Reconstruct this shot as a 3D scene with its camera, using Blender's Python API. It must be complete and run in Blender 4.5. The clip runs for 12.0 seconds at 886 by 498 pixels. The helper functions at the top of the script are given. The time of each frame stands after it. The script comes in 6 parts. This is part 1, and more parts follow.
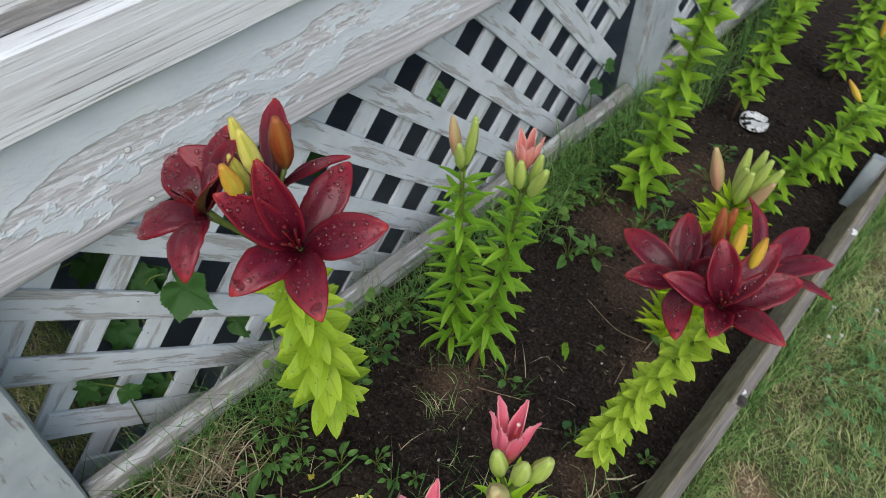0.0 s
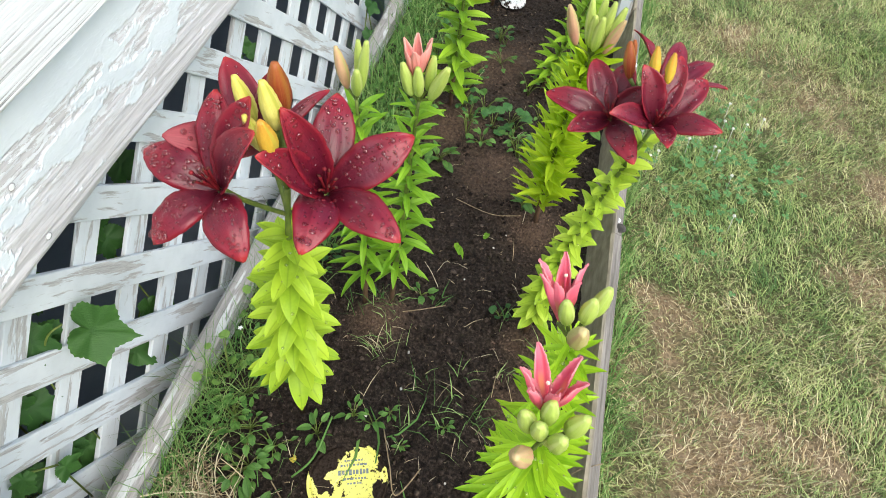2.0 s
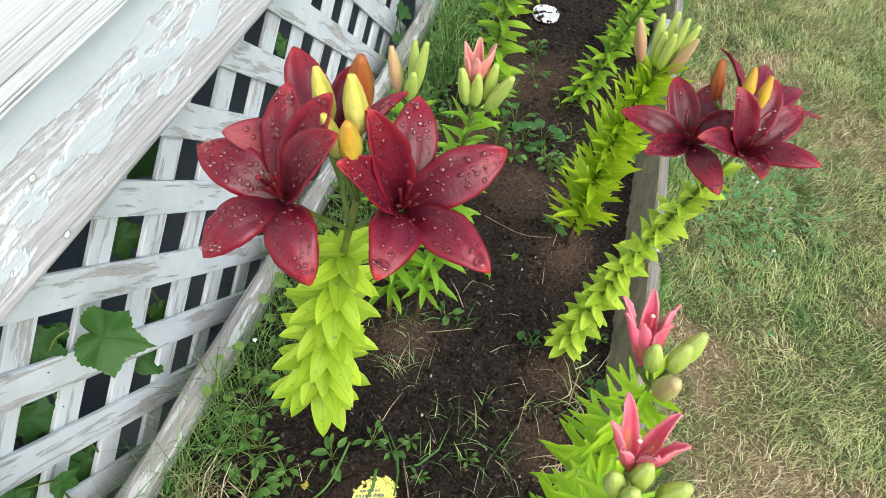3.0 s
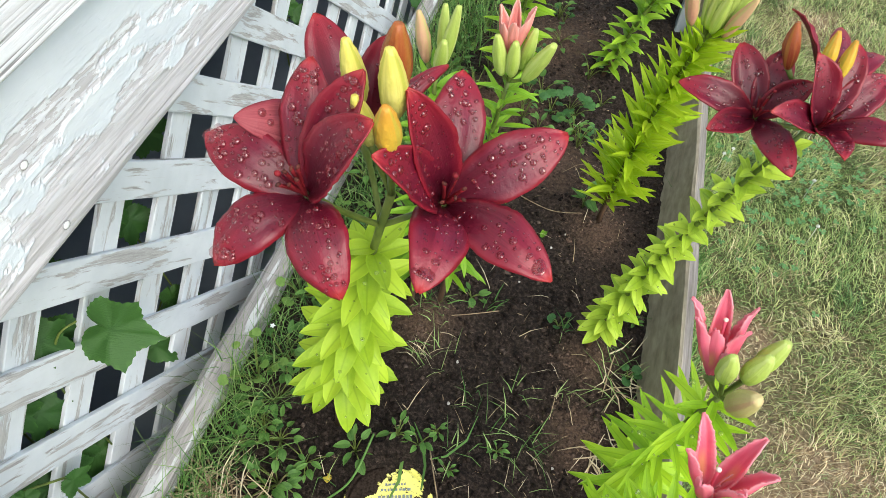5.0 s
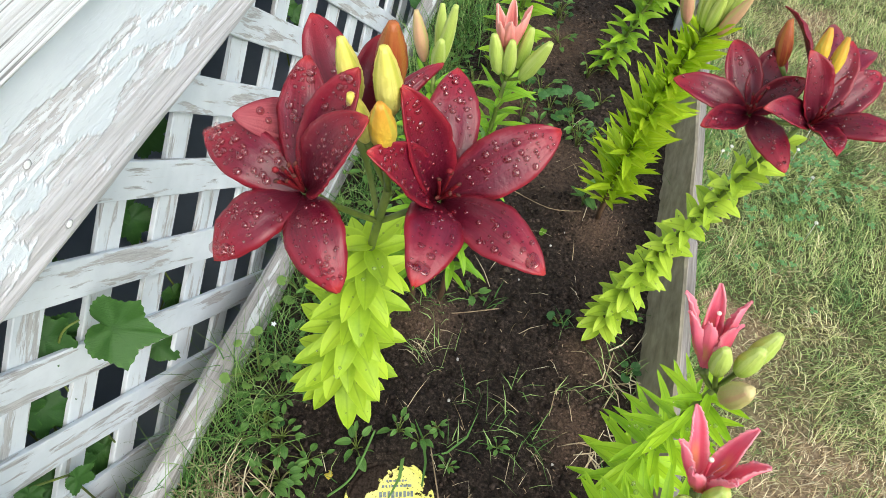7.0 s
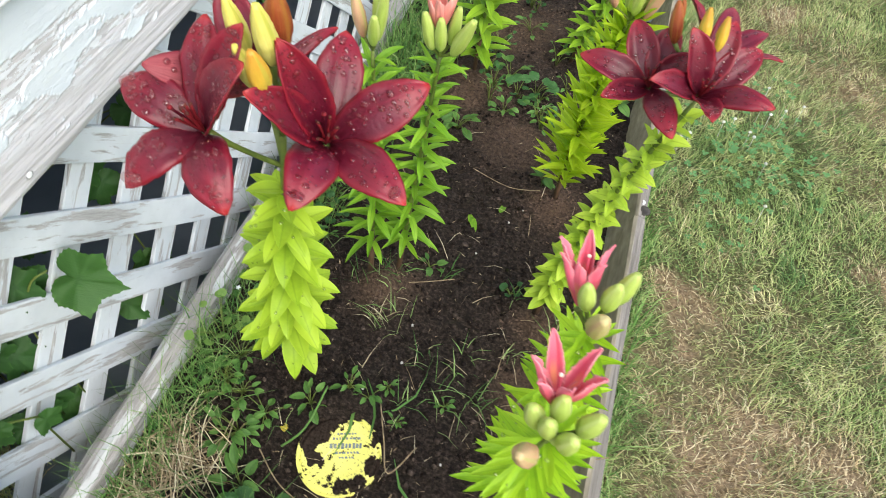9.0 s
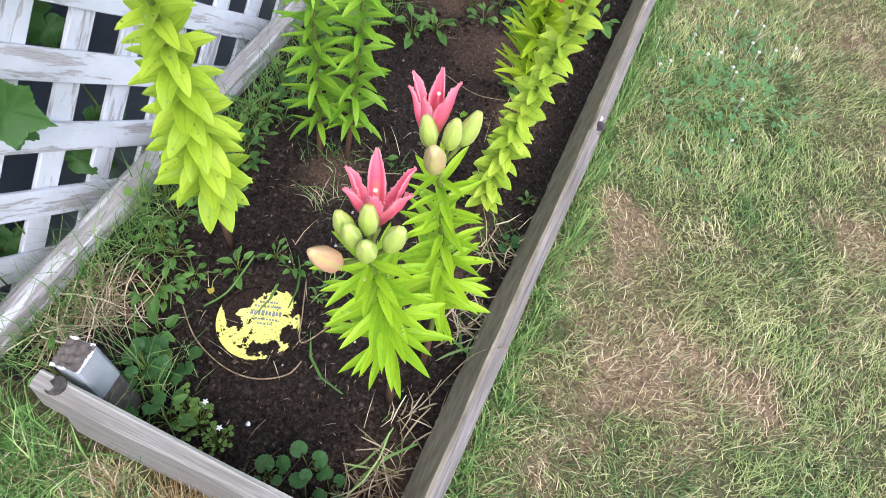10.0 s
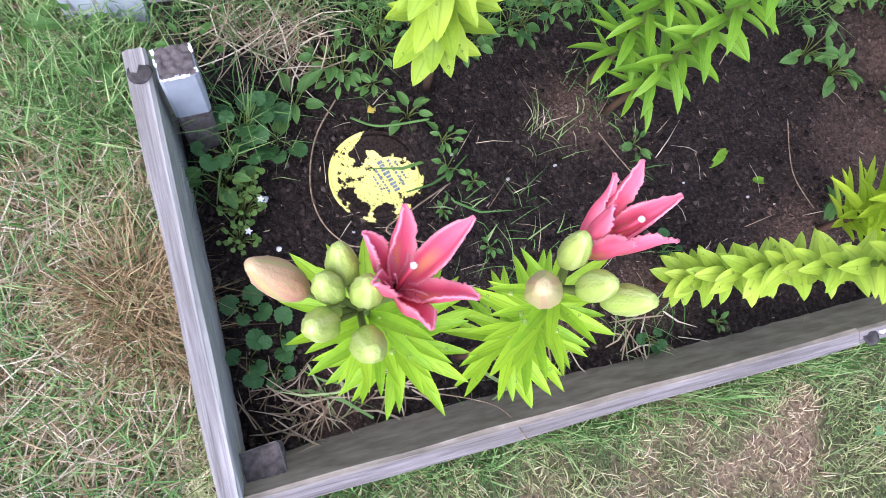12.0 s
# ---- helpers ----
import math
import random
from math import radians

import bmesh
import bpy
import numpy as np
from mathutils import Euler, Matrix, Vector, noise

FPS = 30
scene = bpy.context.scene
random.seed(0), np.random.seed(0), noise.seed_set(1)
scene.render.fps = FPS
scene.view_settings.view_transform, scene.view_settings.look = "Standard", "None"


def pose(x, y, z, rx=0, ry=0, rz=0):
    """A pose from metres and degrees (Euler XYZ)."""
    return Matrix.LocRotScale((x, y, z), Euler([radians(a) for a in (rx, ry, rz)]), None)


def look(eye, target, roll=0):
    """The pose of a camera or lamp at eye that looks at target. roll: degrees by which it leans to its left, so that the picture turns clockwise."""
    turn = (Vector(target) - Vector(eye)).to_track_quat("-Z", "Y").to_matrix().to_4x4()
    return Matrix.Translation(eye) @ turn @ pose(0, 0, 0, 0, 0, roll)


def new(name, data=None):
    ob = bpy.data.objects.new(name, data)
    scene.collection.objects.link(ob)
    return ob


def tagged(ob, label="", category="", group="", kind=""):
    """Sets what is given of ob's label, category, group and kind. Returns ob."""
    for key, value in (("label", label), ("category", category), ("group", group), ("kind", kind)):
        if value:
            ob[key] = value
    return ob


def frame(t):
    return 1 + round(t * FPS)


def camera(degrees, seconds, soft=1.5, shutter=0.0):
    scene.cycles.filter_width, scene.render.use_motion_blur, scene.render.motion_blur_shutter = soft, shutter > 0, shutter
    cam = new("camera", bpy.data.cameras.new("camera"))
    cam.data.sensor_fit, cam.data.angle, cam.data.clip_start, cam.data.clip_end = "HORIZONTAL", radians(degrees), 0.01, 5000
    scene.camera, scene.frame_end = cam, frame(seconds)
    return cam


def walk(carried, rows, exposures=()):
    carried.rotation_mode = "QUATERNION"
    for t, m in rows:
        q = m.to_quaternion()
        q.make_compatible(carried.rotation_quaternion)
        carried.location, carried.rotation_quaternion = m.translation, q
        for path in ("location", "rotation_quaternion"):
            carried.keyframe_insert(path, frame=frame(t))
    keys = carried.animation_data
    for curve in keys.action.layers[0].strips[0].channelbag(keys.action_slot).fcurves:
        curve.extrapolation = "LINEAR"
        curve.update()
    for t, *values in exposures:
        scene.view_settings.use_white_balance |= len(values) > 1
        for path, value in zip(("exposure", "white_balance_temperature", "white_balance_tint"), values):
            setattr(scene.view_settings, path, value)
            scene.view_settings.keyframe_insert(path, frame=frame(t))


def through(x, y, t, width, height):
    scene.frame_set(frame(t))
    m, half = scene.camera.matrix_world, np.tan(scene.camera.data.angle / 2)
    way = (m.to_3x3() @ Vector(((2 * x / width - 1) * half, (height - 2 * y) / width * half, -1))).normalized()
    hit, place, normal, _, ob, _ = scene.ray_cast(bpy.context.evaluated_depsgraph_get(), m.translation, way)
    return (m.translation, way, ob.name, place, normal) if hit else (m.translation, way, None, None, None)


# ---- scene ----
cam = camera(65.1, 12.0, 0.5, 0.2)
PATH = [
    (0, (0.625, -0.229, 1.061), (-0.253, 0.802, -0.41), 4.1),
    (0.5, (0.568, -0.245, 1.049), (-0.032, 0.854, -0.511), 3.8),
    (1, (0.513, -0.278, 1.047), (0.136, 0.817, -0.583), 1.3),
    (1.5, (0.483, -0.334, 1.04), (0.291, 0.825, -0.579), 1.7),
    (2, (0.473, -0.365, 1.04), (0.21, 0.89, -0.495), 4.1),
    (2.5, (0.453, -0.362, 1.04), (0.158, 0.936, -0.452), 4.8),
    (3, (0.401, -0.332, 0.992), (0.149, 0.952, -0.52), 8.1),
    (3.5, (0.372, -0.298, 0.962), (0.094, 0.956, -0.572), 7.3),
    (5.5, (0.368, -0.282, 0.954), (0.109, 0.915, -0.626), 6.9),
    (6, (0.372, -0.285, 0.96), (0.099, 0.91, -0.621), 6.5),
    (6.5, (0.373, -0.287, 0.958), (0.108, 0.917, -0.616), 6.7),
    (8.5, (0.385, -0.292, 0.965), (0.103, 0.889, -0.624), 5.4),
    (9, (0.468, -0.329, 0.991), (0.19, 0.857, -0.595), 7.0),
    (9.5, (0.585, -0.366, 1.0), (0.268, 0.755, -0.626), 11.9),
    (10, (0.637, -0.351, 0.959), (0.333, 0.7, -0.715), 10.9),
    (10.5, (0.585, -0.288, 0.907), (0.491, 0.658, -0.852), 15.0),
    (11, (0.558, -0.223, 0.88), (0.278, 0.555, -0.941), 19.8),
    (11.5, (0.559, -0.165, 0.868), (0.103, 0.282, -1.028), 24.7),
    (12, (0.556, -0.139, 0.853), (0.173, 0.313, -1.058), 38.2),
]
walk(cam, [(t, look(eye, target, roll)) for t, eye, target, roll in PATH], [(0, 0.02, 6550, 8), (0.5, 0.4, 6750, 7), (1, 0.89, 6800, 6), (1.5, 1.04, 6800, 6), (2.0, 0.97, 6800, 6), (3.0, 0.90, 6800, 6), (5.5, 0.95, 6800, 6), (9, 0.98, 6800, 7), (9.5, 1.03, 6500, 10), (10, 1.10, 6200, 18), (10.5, 1.08, 5800, 26), (11, 1.06, 5500, 28), (11.5, 1.08, 5650, 27), (12, 1.18, 5650, 28)])

# ---- world, sun ----
world = bpy.data.worlds.new("overcast_sky")
scene.world = world
world.use_nodes = True
wn = world.node_tree.nodes
sky = wn.new("ShaderNodeTexSky")
sky.sky_type, sky.sun_disc = "NISHITA", False
sky.sun_elevation, sky.sun_rotation = radians(50), radians(132)
sky.air_density, sky.dust_density = 1.0, 3.0
world.node_tree.links.new(sky.outputs["Color"], wn["Background"].inputs["Color"])
wn["Background"].inputs["Strength"].default_value = 0.15
sun_data = bpy.data.lights.new("sun", "SUN")
sun_data.energy, sun_data.angle, sun_data.color = 1.25, radians(56), (0.92, 0.97, 1.0)
sun = new("sun", sun_data)
sun.matrix_world = look((2.25, -2.0, 3.6), (0, 0, 0))


# ---- materials ----
class Mat:
    """A node material with short helpers."""

    def __init__(self, name, rough=0.6, spec=0.4):
        self.m = bpy.data.materials.new(name)
        self.m.use_nodes = True
        self.n, self.l = self.m.node_tree.nodes, self.m.node_tree.links
        self.bsdf = self.n["Principled BSDF"]
        self.bsdf.inputs["Roughness"].default_value = rough
        self.bsdf.inputs["Specular IOR Level"].default_value = spec
        self.out = self.n["Material Output"]

    def link(self, a, b):
        self.l.new(a, b)

    def coords(self, scale=(1, 1, 1), shift=True):
        tc, mp = self.n.new("ShaderNodeTexCoord"), self.n.new("ShaderNodeMapping")
        self.link(tc.outputs["Object"], mp.inputs["Vector"])
        mp.inputs["Scale"].default_value = scale
        if shift:
            oi, mul = self.n.new("ShaderNodeObjectInfo"), self.n.new("ShaderNodeMath")
            mul.operation = "MULTIPLY"
            mul.inputs[1].default_value = 37.0
            self.link(oi.outputs["Random"], mul.inputs[0])
            self.link(mul.outputs[0], mp.inputs["Location"])
        return mp.outputs["Vector"]

    def noise(self, vec, scale, detail=4.0, rough=0.55, dist=0.0):
        t = self.n.new("ShaderNodeTexNoise")
        t.inputs["Scale"].default_value, t.inputs["Detail"].default_value = scale, detail
        t.inputs["Roughness"].default_value, t.inputs["Distortion"].default_value = rough, dist
        self.link(vec, t.inputs["Vector"])
        return t.outputs["Fac"]

    def ramp(self, fac, *stops):
        r = self.n.new("ShaderNodeValToRGB")
        e = r.color_ramp.elements
        while len(e) < len(stops):
            e.new(0.5)
        for el, (p, c) in zip(e, stops):
            el.position, el.color = p, (*c, 1) if len(c) == 3 else c
        self.link(fac, r.inputs["Fac"])
        return r.outputs["Color"]

    def mix(self, fac, a, b, mode="MIX"):
        x = self.n.new("ShaderNodeMix")
        x.data_type, x.blend_type = "RGBA", mode
        for sock, v in ((x.inputs["Factor"], fac), (x.inputs[6], a), (x.inputs[7], b)):
            if isinstance(v, (int, float)):
                sock.default_value = v
            elif isinstance(v, tuple):
                sock.default_value = (*v, 1)
            else:
                self.link(v, sock)
        return x.outputs[2]

    def attr(self, name):
        a = self.n.new("ShaderNodeAttribute")
        a.attribute_name = name
        return a.outputs["Fac"]

    def island(self):
        return self.n.new("ShaderNodeNewGeometry").outputs["Random Per Island"]

    def random(self):
        return self.n.new("ShaderNodeObjectInfo").outputs["Random"]

    def color(self, c):
        if isinstance(c, tuple):
            self.bsdf.inputs["Base Color"].default_value = (*c, 1)
        else:
            self.link(c, self.bsdf.inputs["Base Color"])

    def bump(self, height, strength=0.5, dist=0.002):
        b = self.n.new("ShaderNodeBump")
        b.inputs["Strength"].default_value, b.inputs["Distance"].default_value = strength, dist
        self.link(height, b.inputs["Height"])
        self.link(b.outputs["Normal"], self.bsdf.inputs["Normal"])

    def translucent(self, c, share):
        t, x = self.n.new("ShaderNodeBsdfTranslucent"), self.n.new("ShaderNodeMixShader")
        if isinstance(c, tuple):
            t.inputs["Color"].default_value = (*c, 1)
        else:
            self.link(c, t.inputs["Color"])
        x.inputs["Fac"].default_value = share
        self.link(self.bsdf.outputs["BSDF"], x.inputs[1])
        self.link(t.outputs["BSDF"], x.inputs[2])
        self.link(x.outputs["Shader"], self.out.inputs["Surface"])


def leaf_material(name, dark, light, rough=0.40, share=0.26, vein_shade=True):
    k = Mat(name, rough, 0.33)
    v = k.coords((1, 1, 1))
    n = k.noise(v, 9.0, 3)
    base = k.mix(k.random(), dark, light)
    col = k.mix(k.ramp(n, (0.35, (0, 0, 0)), (0.75, (0.4, 0.4, 0.4))), base, light)
    if vein_shade:
        a = k.attr("tone")
        # midrib crease and leaf foot darkened: their shade is painted into the colour
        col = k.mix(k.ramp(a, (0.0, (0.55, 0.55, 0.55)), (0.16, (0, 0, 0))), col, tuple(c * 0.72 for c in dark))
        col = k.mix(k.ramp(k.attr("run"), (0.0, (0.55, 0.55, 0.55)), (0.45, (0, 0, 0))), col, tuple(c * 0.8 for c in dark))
        col = k.mix(k.ramp(a, (0.80, (0, 0, 0)), (1.0, (0.35, 0.35, 0.35))), col, tuple(min(1, c * 1.25) for c in light))
    k.color(col)
    k.bump(k.noise(k.coords((14, 1, 1)), 5.0, 3), 0.2, 0.03)
    k.translucent(col, share)
    return k.m


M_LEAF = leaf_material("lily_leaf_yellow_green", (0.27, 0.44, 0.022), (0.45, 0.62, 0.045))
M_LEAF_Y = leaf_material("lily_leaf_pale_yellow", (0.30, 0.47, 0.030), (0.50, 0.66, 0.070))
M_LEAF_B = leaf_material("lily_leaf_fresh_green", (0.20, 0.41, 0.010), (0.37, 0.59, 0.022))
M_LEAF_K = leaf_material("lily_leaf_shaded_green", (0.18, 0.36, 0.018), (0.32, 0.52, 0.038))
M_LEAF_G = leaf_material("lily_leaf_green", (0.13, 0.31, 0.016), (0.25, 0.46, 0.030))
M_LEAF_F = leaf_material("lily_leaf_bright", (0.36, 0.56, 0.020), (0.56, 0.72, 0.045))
M_WEED = leaf_material("weed_leaf", (0.055, 0.145, 0.026), (0.135, 0.28, 0.058), 0.5, 0.2)
M_VINE = leaf_material("vine_leaf", (0.030, 0.10, 0.022), (0.075, 0.19, 0.035), 0.5, 0.2)
M_CLOVERLEAF = leaf_material("clover_leaf", (0.10, 0.25, 0.08), (0.20, 0.38, 0.15), 0.5, 0.2, False)
M_HERB = leaf_material("yellow_green_weed_leaf", (0.14, 0.27, 0.05), (0.24, 0.38, 0.09), 0.5, 0.2)
M_IVY = leaf_material("round_weed_leaf", (0.038, 0.125, 0.032), (0.09, 0.22, 0.06), 0.5, 0.2)


def stem_material():
    k = Mat("lily_stem", 0.5)
    n = k.noise(k.coords((40, 40, 8)), 3.0)
    k.color(k.ramp(n, (0.3, (0.07, 0.11, 0.02)), (0.7, (0.16, 0.21, 0.04))))
    return k.m


def brown_stem_material():
    k = Mat("stem_foot_brown", 0.6)
    n = k.noise(k.coords((40, 40, 8)), 3.0)
    k.color(k.ramp(n, (0.3, (0.065, 0.035, 0.022)), (0.7, (0.15, 0.09, 0.05))))
    return k.m


M_STEM, M_FOOT = stem_material(), brown_stem_material()


def petal_material(name, dark, mid, rim, through, rough, spec, edge=None, blotch=None, tipcol=None, share=0.08, heart=0.75):
    """Petal skin: fine veins along the petal, a rim, a tip colour, small papillae and an optional pale blotch."""
    k = Mat(name, rough, spec)
    tone, across, run = k.attr("tone"), k.attr("across"), k.attr("run")
    comb = k.n.new("ShaderNodeCombineXYZ")
    k.link(across, comb.inputs["X"])
    k.link(tone, comb.inputs["Y"])
    k.link(k.random(), comb.inputs["Z"])
    st = k.n.new("ShaderNodeMapping")
    st.inputs["Scale"].default_value = (9.0, 0.8, 20.0)
    k.link(comb.outputs[0], st.inputs["Vector"])
    veins = k.noise(st.outputs["Vector"], 1.6, 4, 0.6)
    n = k.noise(k.coords((1, 1, 1)), 70.0, 4)
    core = k.mix(k.ramp(veins, (0.22, (0, 0, 0)), (0.78, (1, 1, 1))), dark, mid)
    core = k.mix(k.ramp(n, (0.35, (0, 0, 0)), (0.8, (0.6, 0.6, 0.6))), core, mid)
    col = k.mix(k.ramp(tone, (0.10, (0, 0, 0)), (0.95, (1, 1, 1))), core, rim)
    col = k.mix(k.ramp(run, (0.05, (heart, heart, heart)), (0.55, (0, 0, 0))), col, tuple(c * 0.75 for c in dark))
    wide = k.n.new("ShaderNodeMath")
    wide.operation = "ABSOLUTE"
    k.link(across, wide.inputs[0])
    if blotch:
        spot = k.mix(1.0, k.ramp(run, (0.16, (0, 0, 0)), (0.30, (1, 1, 1)), (0.42, (1, 1, 1)), (0.60, (0, 0, 0))), k.ramp(wide.outputs[0], (0.15, (0.8, 0.8, 0.8)), (0.55, (0, 0, 0))), "MULTIPLY")
        col = k.mix(spot, col, blotch)
    if edge:
        col = k.mix(k.ramp(wide.outputs[0], (0.66, (0, 0, 0)), (1.0, (0.9, 0.9, 0.9))), col, edge)
    if tipcol:
        col = k.mix(k.ramp(run, (0.93, (0, 0, 0)), (1.0, (0.8, 0.8, 0.8))), col, tipcol)
    k.color(col)
    k.bump(k.mix(0.6, veins, k.noise(k.coords((1, 1, 1), False), 380.0, 2)), 0.45, 0.0012)
    k.translucent(through, share)
    return k.m


def bud_material(name, low, high, tip, seam):
    k = Mat(name, 0.42, 0.4)
    t = k.attr("tone")
    comb = k.n.new("ShaderNodeCombineXYZ")
    k.link(k.attr("ridge"), comb.inputs["X"])
    k.link(t, comb.inputs["Y"])
    k.link(k.random(), comb.inputs["Z"])
    st = k.n.new("ShaderNodeMapping")
    st.inputs["Scale"].default_value = (5.0, 0.9, 30.0)
    k.link(comb.outputs[0], st.inputs["Vector"])
    n = k.noise(k.coords((1, 1, 1)), 160.0, 3)
    body = k.mix(n, low, high)
    body = k.mix(k.ramp(k.noise(st.outputs["Vector"], 1.5, 4, 0.6), (0.42, (0, 0, 0)), (0.68, (0.65, 0.65, 0.65))), body, seam)
    col = k.mix(k.ramp(t, (0.35, (0, 0, 0)), (1.0, (0.7, 0.7, 0.7))), body, tip)
    col = k.mix(k.ramp(k.attr("ridge"), (0.04, (0.8, 0.8, 0.8)), (0.22, (0, 0, 0))), col, seam)
    k.color(col)
    k.bump(k.noise(k.coords((1, 1, 1), False), 520.0, 2), 0.55, 0.0010)
    k.translucent(high, 0.12)
    return k.m


M_RED = petal_material("dark_red_petal", (0.058, 0.003, 0.011), (0.165, 0.008, 0.027), (0.33, 0.012, 0.028), (0.42, 0.01, 0.02), 0.36, 0.45, (0.22, 0.009, 0.021), None, (0.42, 0.035, 0.03))
M_FADED = petal_material("faded_red_petal", (0.10, 0.006, 0.018), (0.40, 0.10, 0.11), (0.30, 0.045, 0.06), (0.4, 0.06, 0.06), 0.5, 0.35, (0.22, 0.02, 0.035))
M_PINK = petal_material("coral_pink_petal", (0.80, 0.085, 0.185), (0.87, 0.22, 0.31), (0.90, 0.32, 0.40), (0.98, 0.30, 0.40), 0.50, 0.25, (0.92, 0.46, 0.50), (0.88, 0.46, 0.20), None, 0.36, 0.0)
M_PALEPINK = petal_material("pale_pink_petal", (0.74, 0.20, 0.19), (0.84, 0.34, 0.30), (0.86, 0.44, 0.38), (0.9, 0.4, 0.36), 0.45, 0.35, (0.90, 0.56, 0.50), None, None, 0.2, 0.2)
M_PINKSTAMEN = petal_material("pale_pink_filament", (0.80, 0.30, 0.34), (0.86, 0.42, 0.42), (0.87, 0.5, 0.5), (0.9, 0.4, 0.4), 0.5, 0.3)
M_BUD_Y = bud_material("yellow_bud", (0.62, 0.58, 0.12), (0.82, 0.77, 0.27), (0.74, 0.64, 0.12), (0.44, 0.46, 0.06))
M_BUD_O = bud_material("orange_bud", (0.66, 0.42, 0.04), (0.78, 0.54, 0.07), (0.56, 0.20, 0.03), (0.52, 0.44, 0.06))
M_BUD_R = bud_material("orange_red_bud", (0.20, 0.020, 0.012), (0.30, 0.040, 0.016), (0.40, 0.12, 0.03), (0.36, 0.15, 0.03))
M_BUD_G = bud_material("pale_green_bud", (0.28, 0.42, 0.050), (0.44, 0.58, 0.115), (0.47, 0.57, 0.14), (0.55, 0.64, 0.22))
M_BUD_P = bud_material("pink_green_bud", (0.58, 0.24, 0.19), (0.70, 0.36, 0.27), (0.58, 0.46, 0.22), (0.48, 0.46, 0.17))
M_BUD_W = bud_material("blushed_bud", (0.46, 0.48, 0.13), (0.58, 0.58, 0.21), (0.58, 0.46, 0.24), (0.58, 0.38, 0.22))


def plain(name, a, b, scale, rough=0.7, bump=0.3, dist=0.002, stretch=(1, 1, 1), spec=0.3):
    k = Mat(name, rough, spec)
    n = k.noise(k.coords(stretch), scale, 5)
    k.color(k.ramp(n, (0.3, a), (0.7, b)))
    k.bump(n, bump, dist)
    return k.m


M_STAMEN = plain("red_filament", (0.13, 0.005, 0.010), (0.25, 0.010, 0.018), 60)
M_ANTHER = plain("dark_anther", (0.05, 0.012, 0.01), (0.10, 0.02, 0.012), 200)
M_STIGMA = plain("pale_stigma", (0.75, 0.68, 0.52), (0.85, 0.8, 0.68), 200, 0.4)


def water_material():
    """Rain beads on red petals: half see-through, the petal's red glow painted into their colour, with a wet gloss."""
    k = Mat("water_drop", 0.04, 1.0)
    k.bsdf.inputs["Coat Weight"].default_value, k.bsdf.inputs["Coat Roughness"].default_value = 0.5, 0.02
    k.color(k.ramp(k.noise(k.coords((1, 1, 1), False), 400.0, 2), (0.3, (0.12, 0.006, 0.013)), (0.7, (0.25, 0.012, 0.022))))
    clear, x = k.n.new("ShaderNodeBsdfTransparent"), k.n.new("ShaderNodeMixShader")
    x.inputs["Fac"].default_value = 0.46
    k.link(clear.outputs[0], x.inputs[1])
    k.link(k.bsdf.outputs[0], x.inputs[2])
    k.link(x.outputs["Shader"], k.out.inputs["Surface"])
    return k.m


M_WATER = water_material()


def leaf_water_material():
    """Beads on green leaves: half see-through, the leaf's green glow painted into their colour."""
    k = Mat("leaf_water_drop", 0.03, 0.9)
    k.color(k.ramp(k.noise(k.coords((1, 1, 1), False), 400.0, 2), (0.3, (0.24, 0.36, 0.05)), (0.7, (0.42, 0.55, 0.14))))
    clear, x = k.n.new("ShaderNodeBsdfTransparent"), k.n.new("ShaderNodeMixShader")
    x.inputs["Fac"].default_value = 0.42
    k.link(clear.outputs[0], x.inputs[1])
    k.link(k.bsdf.outputs[0], x.inputs[2])
    k.link(x.outputs["Shader"], k.out.inputs["Surface"])
    return k.m


M_LEAFWATER = leaf_water_material()


def painted_wood(name, wear, paint_a, paint_b, wood_a, wood_b, grain=1.0, edge=0.02):
    """Peeling paint over weathered wood; the grain runs along local x."""
    k = Mat(name, 0.62, 0.3)
    v = k.coords((1.2, 9, 9))
    fine = k.noise(k.coords((9, 130, 130)), 3.0 * grain, 7, 0.7, 0.6)
    wood = k.ramp(fine, (0.32, wood_a), (0.62, wood_b))
    blot = k.noise(k.coords((1, 1, 1)), 16.0, 4)
    paint = k.mix(k.ramp(blot, (0.35, (0, 0, 0)), (0.65, (1, 1, 1))), paint_a, paint_b)
    scr = k.noise(k.coords((7, 60, 60)), 6.0, 4, 0.6)
    paint = k.mix(k.ramp(scr, (0.6, (0, 0, 0)), (0.75, (0.5, 0.5, 0.5))), paint, wood_b)
    mask = k.ramp(k.noise(v, 7.0, 8, 0.62, 0.3), (wear - edge, (0, 0, 0)), (wear + edge, (1, 1, 1)))
    k.color(k.mix(mask, wood, paint))
    h = k.mix(mask, fine, (1.0, 1.0, 1.0))
    k.bump(h, 0.6, 0.0015)
    return k.m


M_LATH = painted_wood("worn_white_lath", 0.43, (0.56, 0.615, 0.66), (0.67, 0.72, 0.765), (0.30, 0.30, 0.305), (0.52, 0.525, 0.53))
M_RAIL = painted_wood("grey_white_rail", 0.55, (0.47, 0.485, 0.49), (0.58, 0.59, 0.595), (0.20, 0.19, 0.18), (0.38, 0.365, 0.355))
M_POST = painted_wood("white_post", 0.40, (0.35, 0.40, 0.43), (0.46, 0.51, 0.535), (0.20, 0.195, 0.185), (0.36, 0.35, 0.34))
M_GREYPAINT = painted_wood("blue_grey_paint", 0.40, (0.25, 0.29, 0.315), (0.37, 0.41, 0.435), (0.14, 0.15, 0.14), (0.3, 0.29, 0.28))


